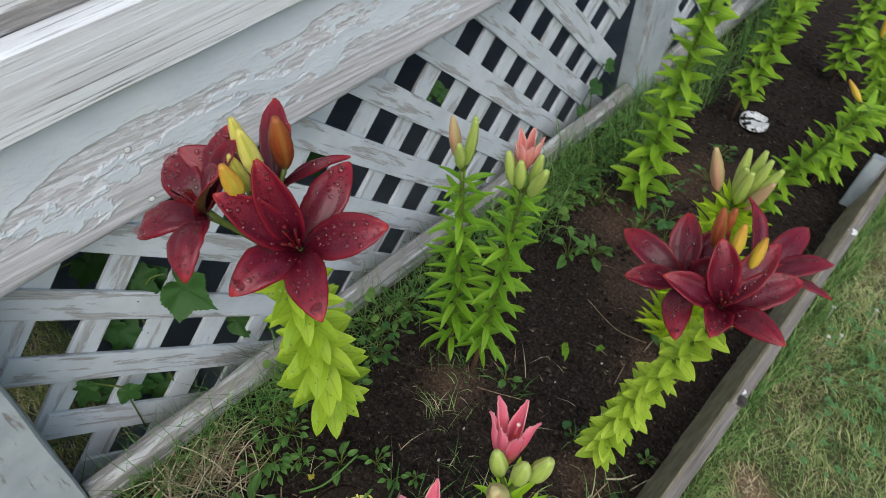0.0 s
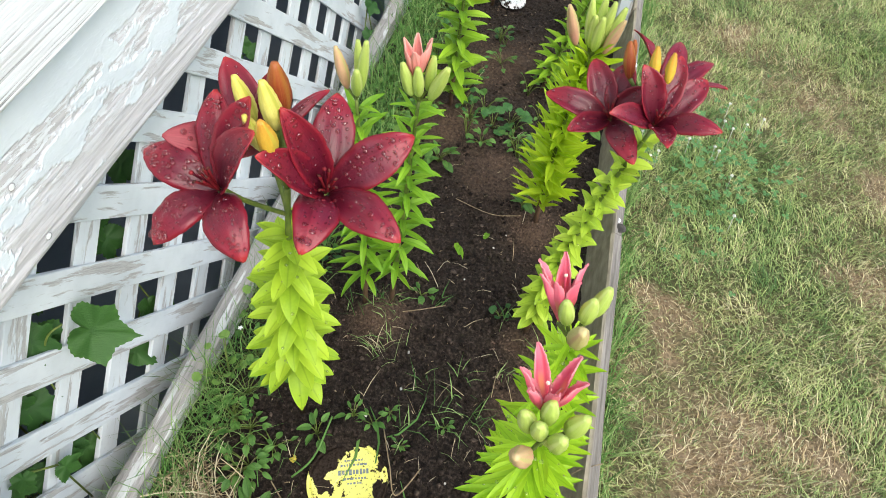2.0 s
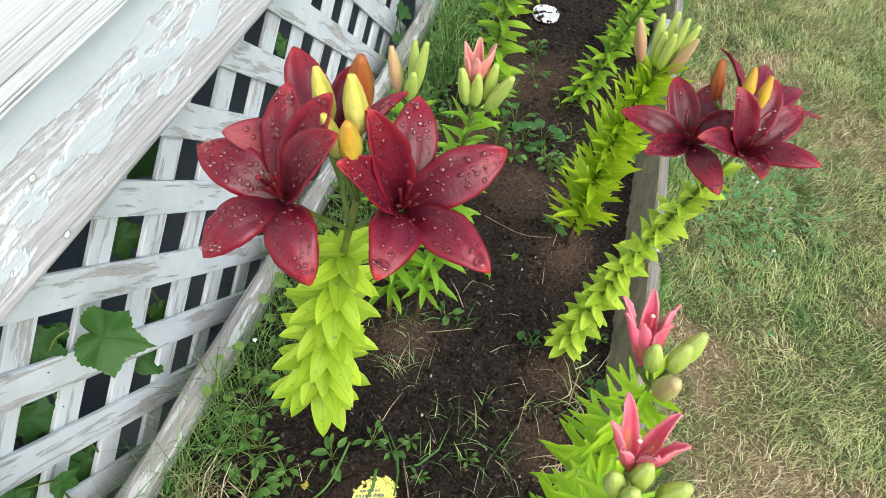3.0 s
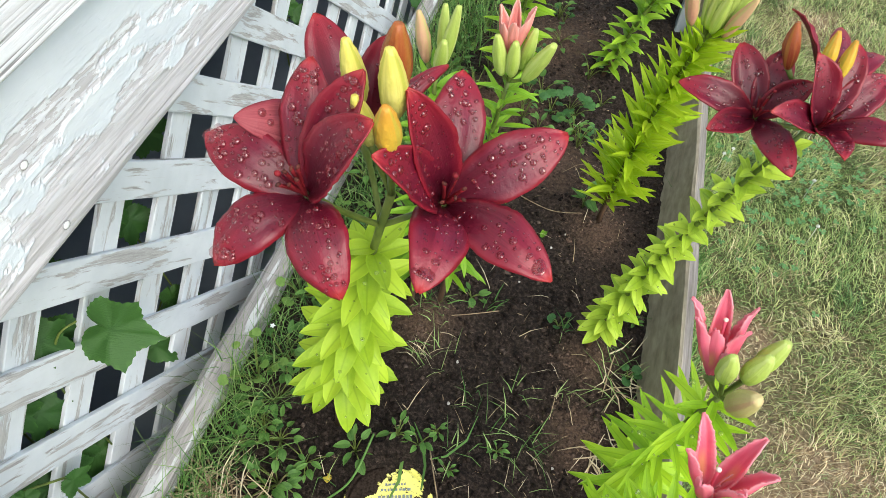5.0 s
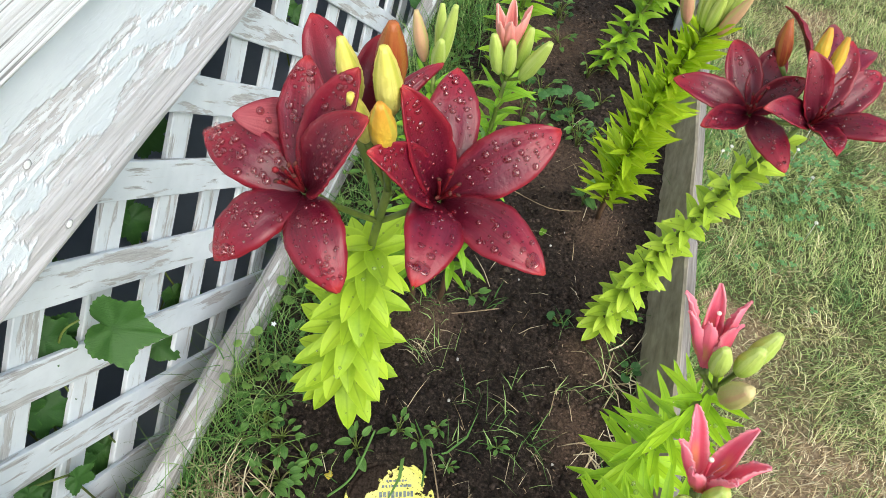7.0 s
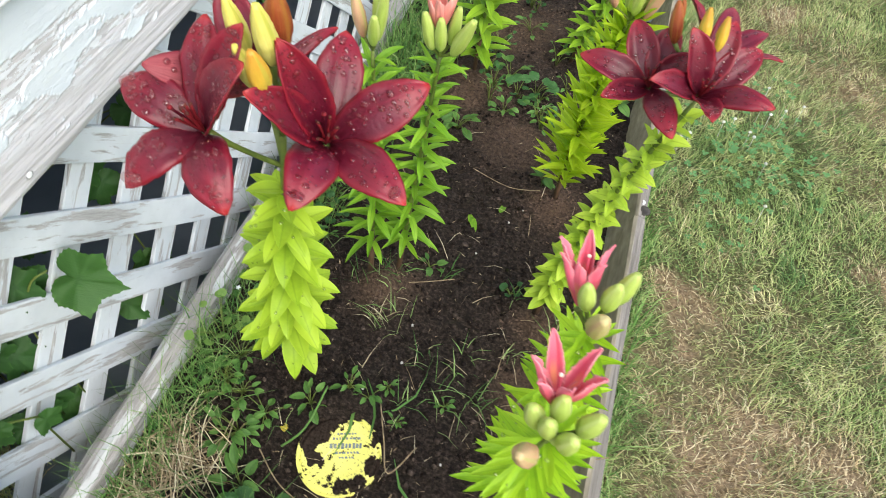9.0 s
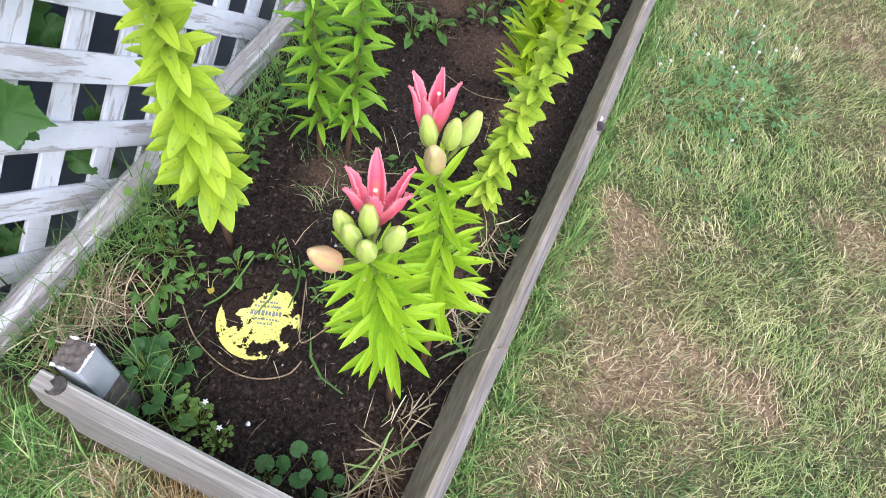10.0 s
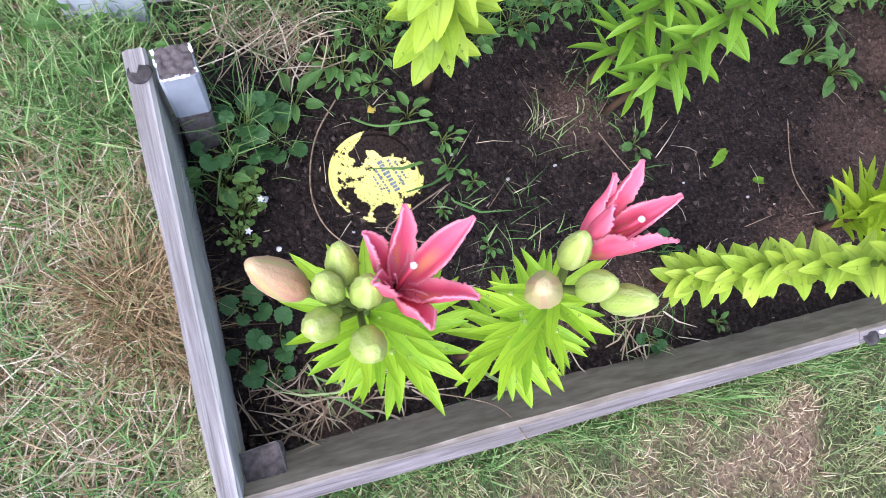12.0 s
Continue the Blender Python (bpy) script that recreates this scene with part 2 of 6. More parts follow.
def grain_material():
    """Old white board whose grain has opened into thin dark lines."""
    k = Mat("open_grain_white_board", 0.62, 0.3)
    lines = k.noise(k.coords((4.5, 330, 330)), 1.0, 4, 0.6, 0.2)
    groove = k.ramp(lines, (0.31, (0.9, 0.9, 0.9)), (0.41, (0, 0, 0)))
    wide = k.noise(k.coords((1.0, 14, 14)), 3.0, 5)
    paint = k.mix(k.ramp(wide, (0.45, (0, 0, 0)), (0.60, (1, 1, 1))), (0.76, 0.785, 0.815), (0.64, 0.645, 0.665))
    col = k.mix(groove, paint, (0.20, 0.195, 0.20))
    k.color(col)
    k.bump(lines, 0.6, 0.002)
    return k.m


M_GRAIN = grain_material()


def skirt_material():
    """Peeling white paint on the skirt board; the attribute says where paint is left. The grain runs along y."""
    k = Mat("peeling_skirt_paint", 0.6, 0.3)
    fine = k.noise(k.coords((60, 5, 120), False), 3.0, 6, 0.65, 0.4)
    hair = k.noise(k.coords((60, 2.2, 420), False), 1.0, 5, 0.6, 0.25)
    broad = k.noise(k.coords((3, 2, 14), False), 3.0, 4)
    wood = k.ramp(fine, (0.28, (0.47, 0.46, 0.49)), (0.50, (0.60, 0.595, 0.63)), (0.66, (0.68, 0.675, 0.71)))
    wood = k.mix(k.ramp(hair, (0.34, (0.8, 0.8, 0.8)), (0.46, (0, 0, 0))), wood, (0.34, 0.33, 0.345))
    wood = k.mix(k.ramp(broad, (0.35, (0.45, 0.45, 0.45)), (0.65, (0, 0, 0))), wood, (0.46, 0.45, 0.455))
    layer = k.noise(k.coords((20, 6.5, 34), False), 6.0, 7, 0.6, 0.25)
    film = k.mix(k.ramp(layer, (0.50, (0, 0, 0)), (0.515, (1, 1, 1))), wood, (0.71, 0.735, 0.775))
    # dark rim at each film edge: the flake's shade put into the colour
    film = k.mix(k.ramp(layer, (0.485, (0, 0, 0)), (0.498, (0.5, 0.5, 0.5)), (0.508, (0, 0, 0))), film, (0.32, 0.31, 0.325))
    zone = k.ramp(k.attr("level"), (0.24, (0, 0, 0)), (0.40, (1, 1, 1)), (0.72, (1, 1, 1)), (0.85, (0, 0, 0)))
    old = k.mix(zone, wood, film)
    blot = k.noise(k.coords((1, 1, 1), False), 14.0, 5)
    paint = k.ramp(blot, (0.3, (0.63, 0.69, 0.75)), (0.7, (0.71, 0.765, 0.815)))
    crack = k.noise(k.coords((9, 1.2, 70), False), 4.0, 5, 0.6, 0.4)
    paint = k.mix(k.ramp(crack, (0.30, (0.35, 0.35, 0.35)), (0.335, (0, 0, 0))), paint, (0.50, 0.51, 0.54))
    worn = k.mix(k.attr("paint"), old, paint)
    # thin dark line where paint ends: the flake edge's shadow painted in
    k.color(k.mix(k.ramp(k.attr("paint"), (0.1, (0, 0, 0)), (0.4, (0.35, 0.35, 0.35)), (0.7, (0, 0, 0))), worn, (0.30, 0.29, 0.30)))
    step = k.ramp(layer, (0.50, (0, 0, 0)), (0.515, (1, 1, 1)))
    k.bump(k.mix(0.5, k.mix(zone, (0, 0, 0), step), k.mix(0.5, fine, hair)), 0.55, 0.0016)
    return k.m


M_SKIRT = skirt_material()


def timber_material(name, low, high, side_low, side_high):
    """Weathered timber, grain along local x; the bed side has two colours of its own, lightened to offset its shade."""
    k = Mat(name, 0.75, 0.2)
    fine = k.noise(k.coords((3, 90, 90)), 3.0, 6, 0.65, 0.3)
    col = k.ramp(fine, (0.3, low), (0.68, high))
    big = k.noise(k.coords((1, 3, 3)), 9.0, 4)
    col = k.mix(k.ramp(big, (0.4, (0, 0, 0)), (0.75, (0.5, 0.5, 0.5))), col, (0.17, 0.155, 0.125))
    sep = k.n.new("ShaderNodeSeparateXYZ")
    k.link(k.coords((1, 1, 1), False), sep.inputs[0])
    # bed side faces away from the sun; the missing light is in its colour
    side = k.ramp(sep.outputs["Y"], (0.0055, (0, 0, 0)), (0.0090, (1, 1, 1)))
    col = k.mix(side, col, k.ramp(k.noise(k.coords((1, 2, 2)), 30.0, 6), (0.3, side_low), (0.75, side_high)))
    k.color(col)
    k.bump(fine, 0.6, 0.002)
    return k.m


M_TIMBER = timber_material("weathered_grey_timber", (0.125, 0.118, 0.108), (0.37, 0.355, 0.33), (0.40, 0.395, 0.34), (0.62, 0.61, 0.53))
M_TIMBER_MUD_LIT = timber_material("weathered_timber_with_lit_mud", (0.10, 0.090, 0.082), (0.32, 0.295, 0.275), (0.25, 0.215, 0.15), (0.51, 0.445, 0.325))
M_KNOT = plain("dark_knot", (0.02, 0.018, 0.016), (0.10, 0.09, 0.08), 90, 0.7)
M_NAIL = plain("dull_nail_head", (0.30, 0.30, 0.31), (0.50, 0.51, 0.53), 300, 0.5)
M_ENDGRAIN = plain("dark_end_grain", (0.06, 0.05, 0.045), (0.16, 0.14, 0.125), 140, 0.8, 0.6)
M_FLAKE = plain("white_paint_flake", (0.72, 0.74, 0.75), (0.84, 0.85, 0.85), 60, 0.5)


def soil_material():
    k = Mat("damp_dark_soil", 0.82, 0.25)
    v = k.coords((1, 1, 1), False)
    fine = k.noise(v, 170.0, 8, 0.75)
    mid = k.noise(v, 38.0, 6, 0.6)
    dark = k.ramp(fine, (0.36, (0.006, 0.004, 0.003)), (0.5, (0.023, 0.0155, 0.0115)), (0.62, (0.072, 0.052, 0.040)), (0.78, (0.20, 0.155, 0.12)))
    peat = k.ramp(fine, (0.34, (0.030, 0.018, 0.012)), (0.7, (0.20, 0.130, 0.088)))
    k.color(k.mix(k.attr("peat"), dark, peat))
    k.bump(k.mix(0.35, fine, mid), 1.0, 0.012)
    return k.m


M_SOIL = soil_material()
def crumb_material():
    """Clods of soil, some damp and black, some drier and paler."""
    k = Mat("soil_crumb", 0.85, 0.2)
    n = k.noise(k.coords((1, 1, 1), False), 260.0, 5)
    clod = k.ramp(k.island(), (0.0, (0.008, 0.005, 0.004)), (0.55, (0.026, 0.018, 0.014)), (0.85, (0.060, 0.043, 0.034)), (1.0, (0.135, 0.102, 0.082)))
    k.color(k.mix(k.ramp(n, (0.35, (0.6, 0.6, 0.6)), (0.65, (0, 0, 0))), clod, (0.012, 0.008, 0.006)))
    k.bump(n, 0.6, 0.002)
    return k.m


M_CRUMB = crumb_material()
M_PEAT = plain("peat_crumb", (0.045, 0.028, 0.021), (0.20, 0.135, 0.10), 200, 0.9, 0.6)
M_TWIG = plain("dry_twig", (0.16, 0.11, 0.06), (0.42, 0.33, 0.21), 120, 0.8)
M_PEBBLE = plain("pale_pebble", (0.3, 0.28, 0.26), (0.6, 0.58, 0.55), 90, 0.7)


def straw_material(name, a, b, c):
    k = Mat(name, 0.65, 0.25)
    col = k.ramp(k.island(), (0.0, a), (0.5, b), (1.0, c))
    k.color(col)
    k.translucent(col, 0.15)
    return k.m


M_GOLDSTRAW = straw_material("golden_dead_grass", (0.13, 0.085, 0.035), (0.30, 0.21, 0.095), (0.48, 0.38, 0.20))
M_STRAW = straw_material("dry_straw", (0.26, 0.19, 0.11), (0.52, 0.43, 0.27), (0.74, 0.66, 0.48))
M_WEEDBLADE = straw_material("weed_grass_blade", (0.045, 0.13, 0.030), (0.12, 0.26, 0.060), (0.28, 0.39, 0.14))
M_OLDSTRAW = straw_material("old_brown_straw", (0.13, 0.09, 0.055), (0.30, 0.22, 0.13), (0.50, 0.41, 0.27))
M_GREENBLADE = straw_material("green_grass_blade", (0.055, 0.15, 0.035), (0.17, 0.33, 0.085), (0.38, 0.50, 0.20))


def lawn_blade_material():
    """Blades take their green from their tuft and a little from themselves; dead ones are straw."""
    k = Mat("lawn_blade", 0.5, 0.3)
    i = k.island()
    tone = k.mix(0.42, k.attr("tuft"), i)
    green = k.ramp(tone, (0.08, (0.045, 0.125, 0.042)), (0.35, (0.18, 0.30, 0.090)), (0.60, (0.40, 0.49, 0.18)), (0.80, (0.63, 0.65, 0.31)), (0.95, (0.84, 0.77, 0.52)))
    dry = k.ramp(i, (0.0, (0.14, 0.09, 0.05)), (0.3, (0.41, 0.305, 0.165)), (0.65, (0.66, 0.545, 0.335)), (0.88, (0.80, 0.72, 0.49)), (1.0, (0.18, 0.28, 0.09)))
    col = k.mix(k.attr("dry"), green, dry)
    k.color(col)
    k.translucent(col, 0.2)
    return k.m


M_LAWN = lawn_blade_material()


def thatch_material():
    k = Mat("lawn_thatch", 0.9, 0.15)
    v = k.coords((1, 1, 1), False)
    fine = k.noise(v, 150.0, 6, 0.7)
    green = k.ramp(fine, (0.3, (0.030, 0.042, 0.016)), (0.7, (0.15, 0.165, 0.07)))
    dry = k.ramp(fine, (0.3, (0.11, 0.075, 0.045)), (0.7, (0.44, 0.33, 0.21)))
    k.color(k.mix(k.attr("dry"), green, dry))
    k.bump(fine, 0.8, 0.01)
    return k.m


M_THATCH = thatch_material()


def lid_material(name, a, b, wear, heaps=()):
    """Plastic under dirt: soil lies in heaps (x, y, radius) with ragged edges and in specks."""
    k = Mat(name, 0.4, 0.4)
    v = k.coords((1, 1, 1), False)
    level = k.noise(v, 55.0, 7, 0.66)
    warp, shift = k.n.new("ShaderNodeTexNoise"), k.n.new("ShaderNodeVectorMath")
    warp.inputs["Scale"].default_value, warp.inputs["Detail"].default_value = 60.0, 6.0
    k.link(v, warp.inputs["Vector"])
    shift.operation = "MULTIPLY_ADD"
    k.link(warp.outputs["Color"], shift.inputs[0])
    shift.inputs[1].default_value, bent = (0.030, 0.030, 0.0), shift.outputs[0]
    k.link(v, shift.inputs[2])
    for x, y, rad in heaps:
        d, m = k.n.new("ShaderNodeVectorMath"), k.n.new("ShaderNodeMath")
        d.operation, m.operation = "DISTANCE", "MULTIPLY_ADD"
        k.link(bent, d.inputs[0])
        d.inputs[1].default_value = (x + 0.015, y + 0.015, 0.004)
        m.inputs[1].default_value, m.inputs[2].default_value, m.use_clamp = 0.5 / rad, -0.1, True
        k.link(d.outputs["Value"], m.inputs[0])
        lim = k.n.new("ShaderNodeMath")
        lim.operation = "MINIMUM"
        add = k.n.new("ShaderNodeMath")
        add.operation = "MULTIPLY_ADD"
        k.link(level, add.inputs[0])
        add.inputs[1].default_value = 0.5
        k.link(m.outputs[0], add.inputs[2])
        k.link(level, lim.inputs[0])
        k.link(add.outputs[0], lim.inputs[1])
        level = lim.outputs[0]
    dirt = k.ramp(level, (wear, (0, 0, 0)), (wear + 0.02, (1, 1, 1)))
    spots = k.ramp(k.noise(v, 260.0, 4, 0.6), (0.34, (0, 0, 0)), (0.40, (1, 1, 1)))
    soil = k.ramp(k.noise(v, 260.0, 6), (0.3, (0.007, 0.005, 0.004)), (0.8, (0.050, 0.036, 0.028)))
    clean = k.mix(k.noise(v, 30.0), a, b)
    bare = k.mix(1.0, dirt, spots, "MULTIPLY")
    k.color(k.mix(bare, soil, clean))
    k.link(k.ramp(bare, (0.0, (0.95, 0.95, 0.95)), (1.0, (0.4, 0.4, 0.4))), k.bsdf.inputs["Roughness"])
    k.link(k.ramp(bare, (0.0, (0.08, 0.08, 0.08)), (1.0, (0.4, 0.4, 0.4))), k.bsdf.inputs["Specular IOR Level"])
    k.bump(k.noise(v, 300.0, 5), 0.5, 0.0015)
    return k.m


M_LID = lid_material("yellow_plastic_with_dirt", (0.82, 0.77, 0.15), (0.88, 0.84, 0.27), 0.40, ((-0.038, 0.030, 0.042), (-0.014, 0.055, 0.040), (-0.042, 0.012, 0.022), (-0.036, -0.008, 0.020), (0.006, -0.046, 0.022), (0.030, -0.044, 0.030), (0.054, -0.018, 0.030), (0.056, 0.022, 0.022)))
M_DISC = lid_material("white_plastic_with_dirt", (0.78, 0.79, 0.80), (0.88, 0.89, 0.9), 0.46)
M_INK = plain("blue_grey_ink", (0.12, 0.16, 0.20), (0.30, 0.34, 0.30), 240, 0.5)
# darkness under the porch, put into the colour of its surfaces
M_VOIDSHADE = plain("porch_void_shade", (0.12, 0.155, 0.20), (0.19, 0.235, 0.28), 6, 0.9)
M_SIDING = plain("weathered_white_siding", (0.55, 0.57, 0.58), (0.72, 0.74, 0.75), 12, 0.7)
M_CLOVER = plain("white_clover_bloom", (0.50, 0.52, 0.46), (0.72, 0.73, 0.68), 300, 0.8, 0.8)


# ---- mesh helpers ----
def part(name, bm, material, parent=None, label="", smooth=True):
    me = bpy.data.meshes.new(name)
    bm.to_mesh(me)
    bm.free()
    if smooth:
        me.polygons.foreach_set("use_smooth", [True] * len(me.polygons))
    me.materials.append(material)
    ob = new(name, me)
    ob.parent = parent
    if label:
        tagged(ob, label)
    return ob


def piece(name, me, matrix, parent):
    ob = new(name, me)
    ob.parent = parent
    if parent is not None:
        ob.matrix_parent_inverse = Matrix.Identity(4)
    ob.matrix_basis = matrix
    return ob


def empty(name, place, label, category, group=""):
    ob = new(name)
    ob.location = place
    ob.empty_display_size = 0.02
    return tagged(ob, label, category, group)


def tube(bm, pts, radii, seg=8, cap=True):
    pts = [Vector(p) for p in pts]
    rings, side = [], None
    for i, p in enumerate(pts):
        t = (pts[min(i + 1, len(pts) - 1)] - pts[max(i - 1, 0)]).normalized()
        if side is None:
            side = t.orthogonal().normalized()
        side = (side - t * side.dot(t)).normalized()
        up = t.cross(side)
        r = radii[i] if isinstance(radii, (list, tuple)) else radii
        rings.append([bm.verts.new(p + r * (math.cos(a) * side + math.sin(a) * up)) for a in [2 * math.pi * k / seg for k in range(seg)]])
    for a, b in zip(rings, rings[1:]):
        for k in range(seg):
            bm.faces.new((a[k], a[(k + 1) % seg], b[(k + 1) % seg], b[k]))
    if cap:
        bm.faces.new(rings[0][::-1])
        bm.faces.new(rings[-1])
    return bm


def bezier(a, b, c, n):
    a, b, c = Vector(a), Vector(b), Vector(c)
    return [(1 - t) ** 2 * a + 2 * t * (1 - t) * b + t * t * c for t in [i / (n - 1) for i in range(n)]]


def ball(bm, centre, r, squash=1.0, u=8, v=5):
    m = Matrix.Translation(centre) @ Matrix.Diagonal((r, r, r * squash, 1))
    bmesh.ops.create_uvsphere(bm, u_segments=u, v_segments=v, radius=1.0, matrix=m)


def box(bm, x0, x1, y0, y1, z0, z1):
    m = Matrix.Translation(((x0 + x1) / 2, (y0 + y1) / 2, (z0 + z1) / 2)) @ Matrix.Diagonal((x1 - x0, y1 - y0, z1 - z0, 1))
    return bmesh.ops.create_cube(bm, size=1.0, matrix=m)["verts"]


def beam_bm(length, width, thick, step=0.03, wobble=0.0012, bevel=0.003, seed=0.0):
    """A timber along local x with rounded, slightly uneven edges."""
    bm = bmesh.new()
    n = max(2, int(length / step))
    w, t, b = width / 2, thick / 2, bevel
    ring = [(-w + b, -t), (w - b, -t), (w, -t + b), (w, t - b), (w - b, t), (-w + b, t), (-w, t - b), (-w, -t + b)]
    rows = []
    for i in range(n + 1):
        x = length * i / n
        row = []
        for k, (y, z) in enumerate(ring):
            d = noise.noise_vector((x * 9 + seed, k * 0.7, seed * 1.7)) * wobble
            row.append(bm.verts.new((x, y + d.x, z + d.y)))
        rows.append(row)
    for a, c in zip(rows, rows[1:]):
        for k in range(8):
            bm.faces.new((a[k], c[k], c[(k + 1) % 8], a[(k + 1) % 8]))
    bm.faces.new(rows[0])
    bm.faces.new(rows[-1][::-1])
    bmesh.ops.recalc_face_normals(bm, faces=bm.faces)
    return bm


def along(a, b, up):
    """A pose whose x runs from a to b and whose z is near up."""
    a, b = Vector(a), Vector(b)
    x = (b - a).normalized()
    y = Vector(up).cross(x).normalized()
    z = x.cross(y)
    m = Matrix((x, y, z)).transposed().to_4x4()
    m.translation = a
    return m


def beam(name, a, b, up, width, thick, material, parent=None, label="", seed=0.0, wobble=0.0012, bevel=0.003):
    ob = part(name, beam_bm((Vector(b) - Vector(a)).length, width, thick, 0.03, wobble, bevel, seed), material, parent, label, False)
    ob.matrix_basis = along(a, b, up)
    return ob


def mesh_np(name, verts, polys, material, smooth=True):
    """A mesh object from arrays of vertices and of faces of 3 or 4 corners."""
    me = bpy.data.meshes.new(name)
    loops = np.concatenate([p.ravel() for p in polys])
    sizes = np.concatenate([np.full(len(p), p.shape[1]) for p in polys])
    starts = np.concatenate([[0], np.cumsum(sizes)[:-1]])
    me.vertices.add(len(verts))
    me.vertices.foreach_set("co", np.asarray(verts, np.float32).ravel())
    me.loops.add(len(loops))
    me.loops.foreach_set("vertex_index", loops.astype(np.int32))
    me.polygons.add(len(sizes))
    me.polygons.foreach_set("loop_start", starts.astype(np.int32))
    me.polygons.foreach_set("use_smooth", np.full(len(sizes), smooth))
    me.update(calc_edges=True)
    me.validate()
    me.materials.append(material)
    return new(name, me)


def blades(name, roots, lengths, widths, lean, material, rng, droop=0.5, yaw=None):
    """Many grass blades, each of a quad and a tip."""
    n = len(roots)
    yaw = rng.uniform(0, 2 * np.pi, n) if yaw is None else yaw
    out = np.stack([np.cos(yaw), np.sin(yaw), np.zeros(n)], 1)
    side = np.stack([-np.sin(yaw), np.cos(yaw), np.zeros(n)], 1)
    twist = rng.uniform(-0.9, 0.9, n)[:, None]
    side = side * np.cos(twist) + out * np.sin(twist)
    ln = np.clip(rng.normal(lean, 0.28, n), 0.05, 1.5)
    a1, a2 = ln * 0.7, np.clip(ln + droop * rng.uniform(0.3, 1.2, n), 0, 2.0)
    up = np.array([0, 0, 1.0])
    d1 = out * np.sin(a1)[:, None] + up * np.cos(a1)[:, None]
    d2 = out * np.sin(a2)[:, None] + up * np.cos(a2)[:, None]
    mid = roots + d1 * (lengths * 0.5)[:, None]
    tip = mid + d2 * (lengths * 0.5)[:, None]
    w = (widths / 2)[:, None] * side
    verts = np.stack([roots - w, roots + w, mid + w * 0.85, mid - w * 0.85, tip], 1).reshape(-1, 3)
    base = np.arange(n)[:, None] * 5
    quads = base + np.array([[0, 1, 2, 3]])
    tris = base + np.array([[3, 2, 4]])
    return mesh_np(name, verts, [quads, tris], material, False)


def set_tone(me, values, name="tone"):
    a = me.attributes.new(name, "FLOAT", "POINT")
    a.data.foreach_set("value", np.asarray(values, np.float32))


# ---- ground, soil, border ----
def board_x(y):
    """The middle of the timber border, which runs a little towards the porch."""
    return 0.622 - 0.0285 * y


DRY_SPOTS = [(0.729, 0.500, 0.075, 1.0), (0.748, 0.402, 0.070, 0.9), (1.043, 0.675, 0.080, 0.8), (1.133, 0.660, 0.080, 0.8), (0.823, 0.245, 0.110, 0.7), (0.921, 0.295, 0.090, 0.8), (0.990, 0.266, 0.100, 0.8), (0.704, 0.282, 0.060, 0.8), (0.887, 0.178, 0.100, 0.55), (0.772, 0.154, 0.090, 0.8), (0.740, 0.020, 0.090, 0.8), (0.860, 1.500, 0.150, 0.9), (1.050, 1.250, 0.140, 0.7), (0.700, 1.300, 0.070, 0.7), (1.220, 0.950, 0.130, 0.8), (0.850, -0.100, 0.110, 0.7), (1.450, 1.450, 0.180, 0.8), (0.427, -0.424, 0.060, 0.9), (0.162, -0.373, 0.050, 0.7), (0.190, -0.410, 0.060, 0.8), (0.600, -0.400, 0.080, 0.6), (-0.050, -0.500, 0.120, 0.6), (0.800, -0.320, 0.100, 0.7)]


def dryness(x, y):
    """How dry the lawn is: worn spots, soft drifts and single dead blades."""
    wx, wy = x + 0.03 * np.sin(y * 31 + 3 * np.sin(x * 17)), y + 0.03 * np.sin(x * 27 + 2 * np.sin(y * 23))
    d = 0.21 + 0.15 * np.sin(wx * 9 + 1.7 * np.sin(wy * 6)) * np.sin(wy * 8 + 2 * np.sin(wx * 5 + 1))
    for sx, sy, r, s in DRY_SPOTS:
        d += 1.0 * s * np.exp(-2.9 * ((wx - sx) ** 2 + (wy - sy) ** 2) / (r * r))
    d -= 0.5 * np.exp(-1.2 * ((wx - 0.803) ** 2 + (wy - 0.896) ** 2) / 0.03)
    d += 0.12 * np.sin(wx * 41 + 2 * np.sin(wy * 37)) * np.sin(wy * 44 + 2 * np.sin(wx * 39))
    d += 0.40 * np.clip((-0.20 - y) * 9, 0, 1) * np.exp(-((np.minimum(y, -0.4) + 0.4) / 0.30) ** 2 - ((x - 0.3) / 0.6) ** 2)
    return np.clip(d, 0, 1)


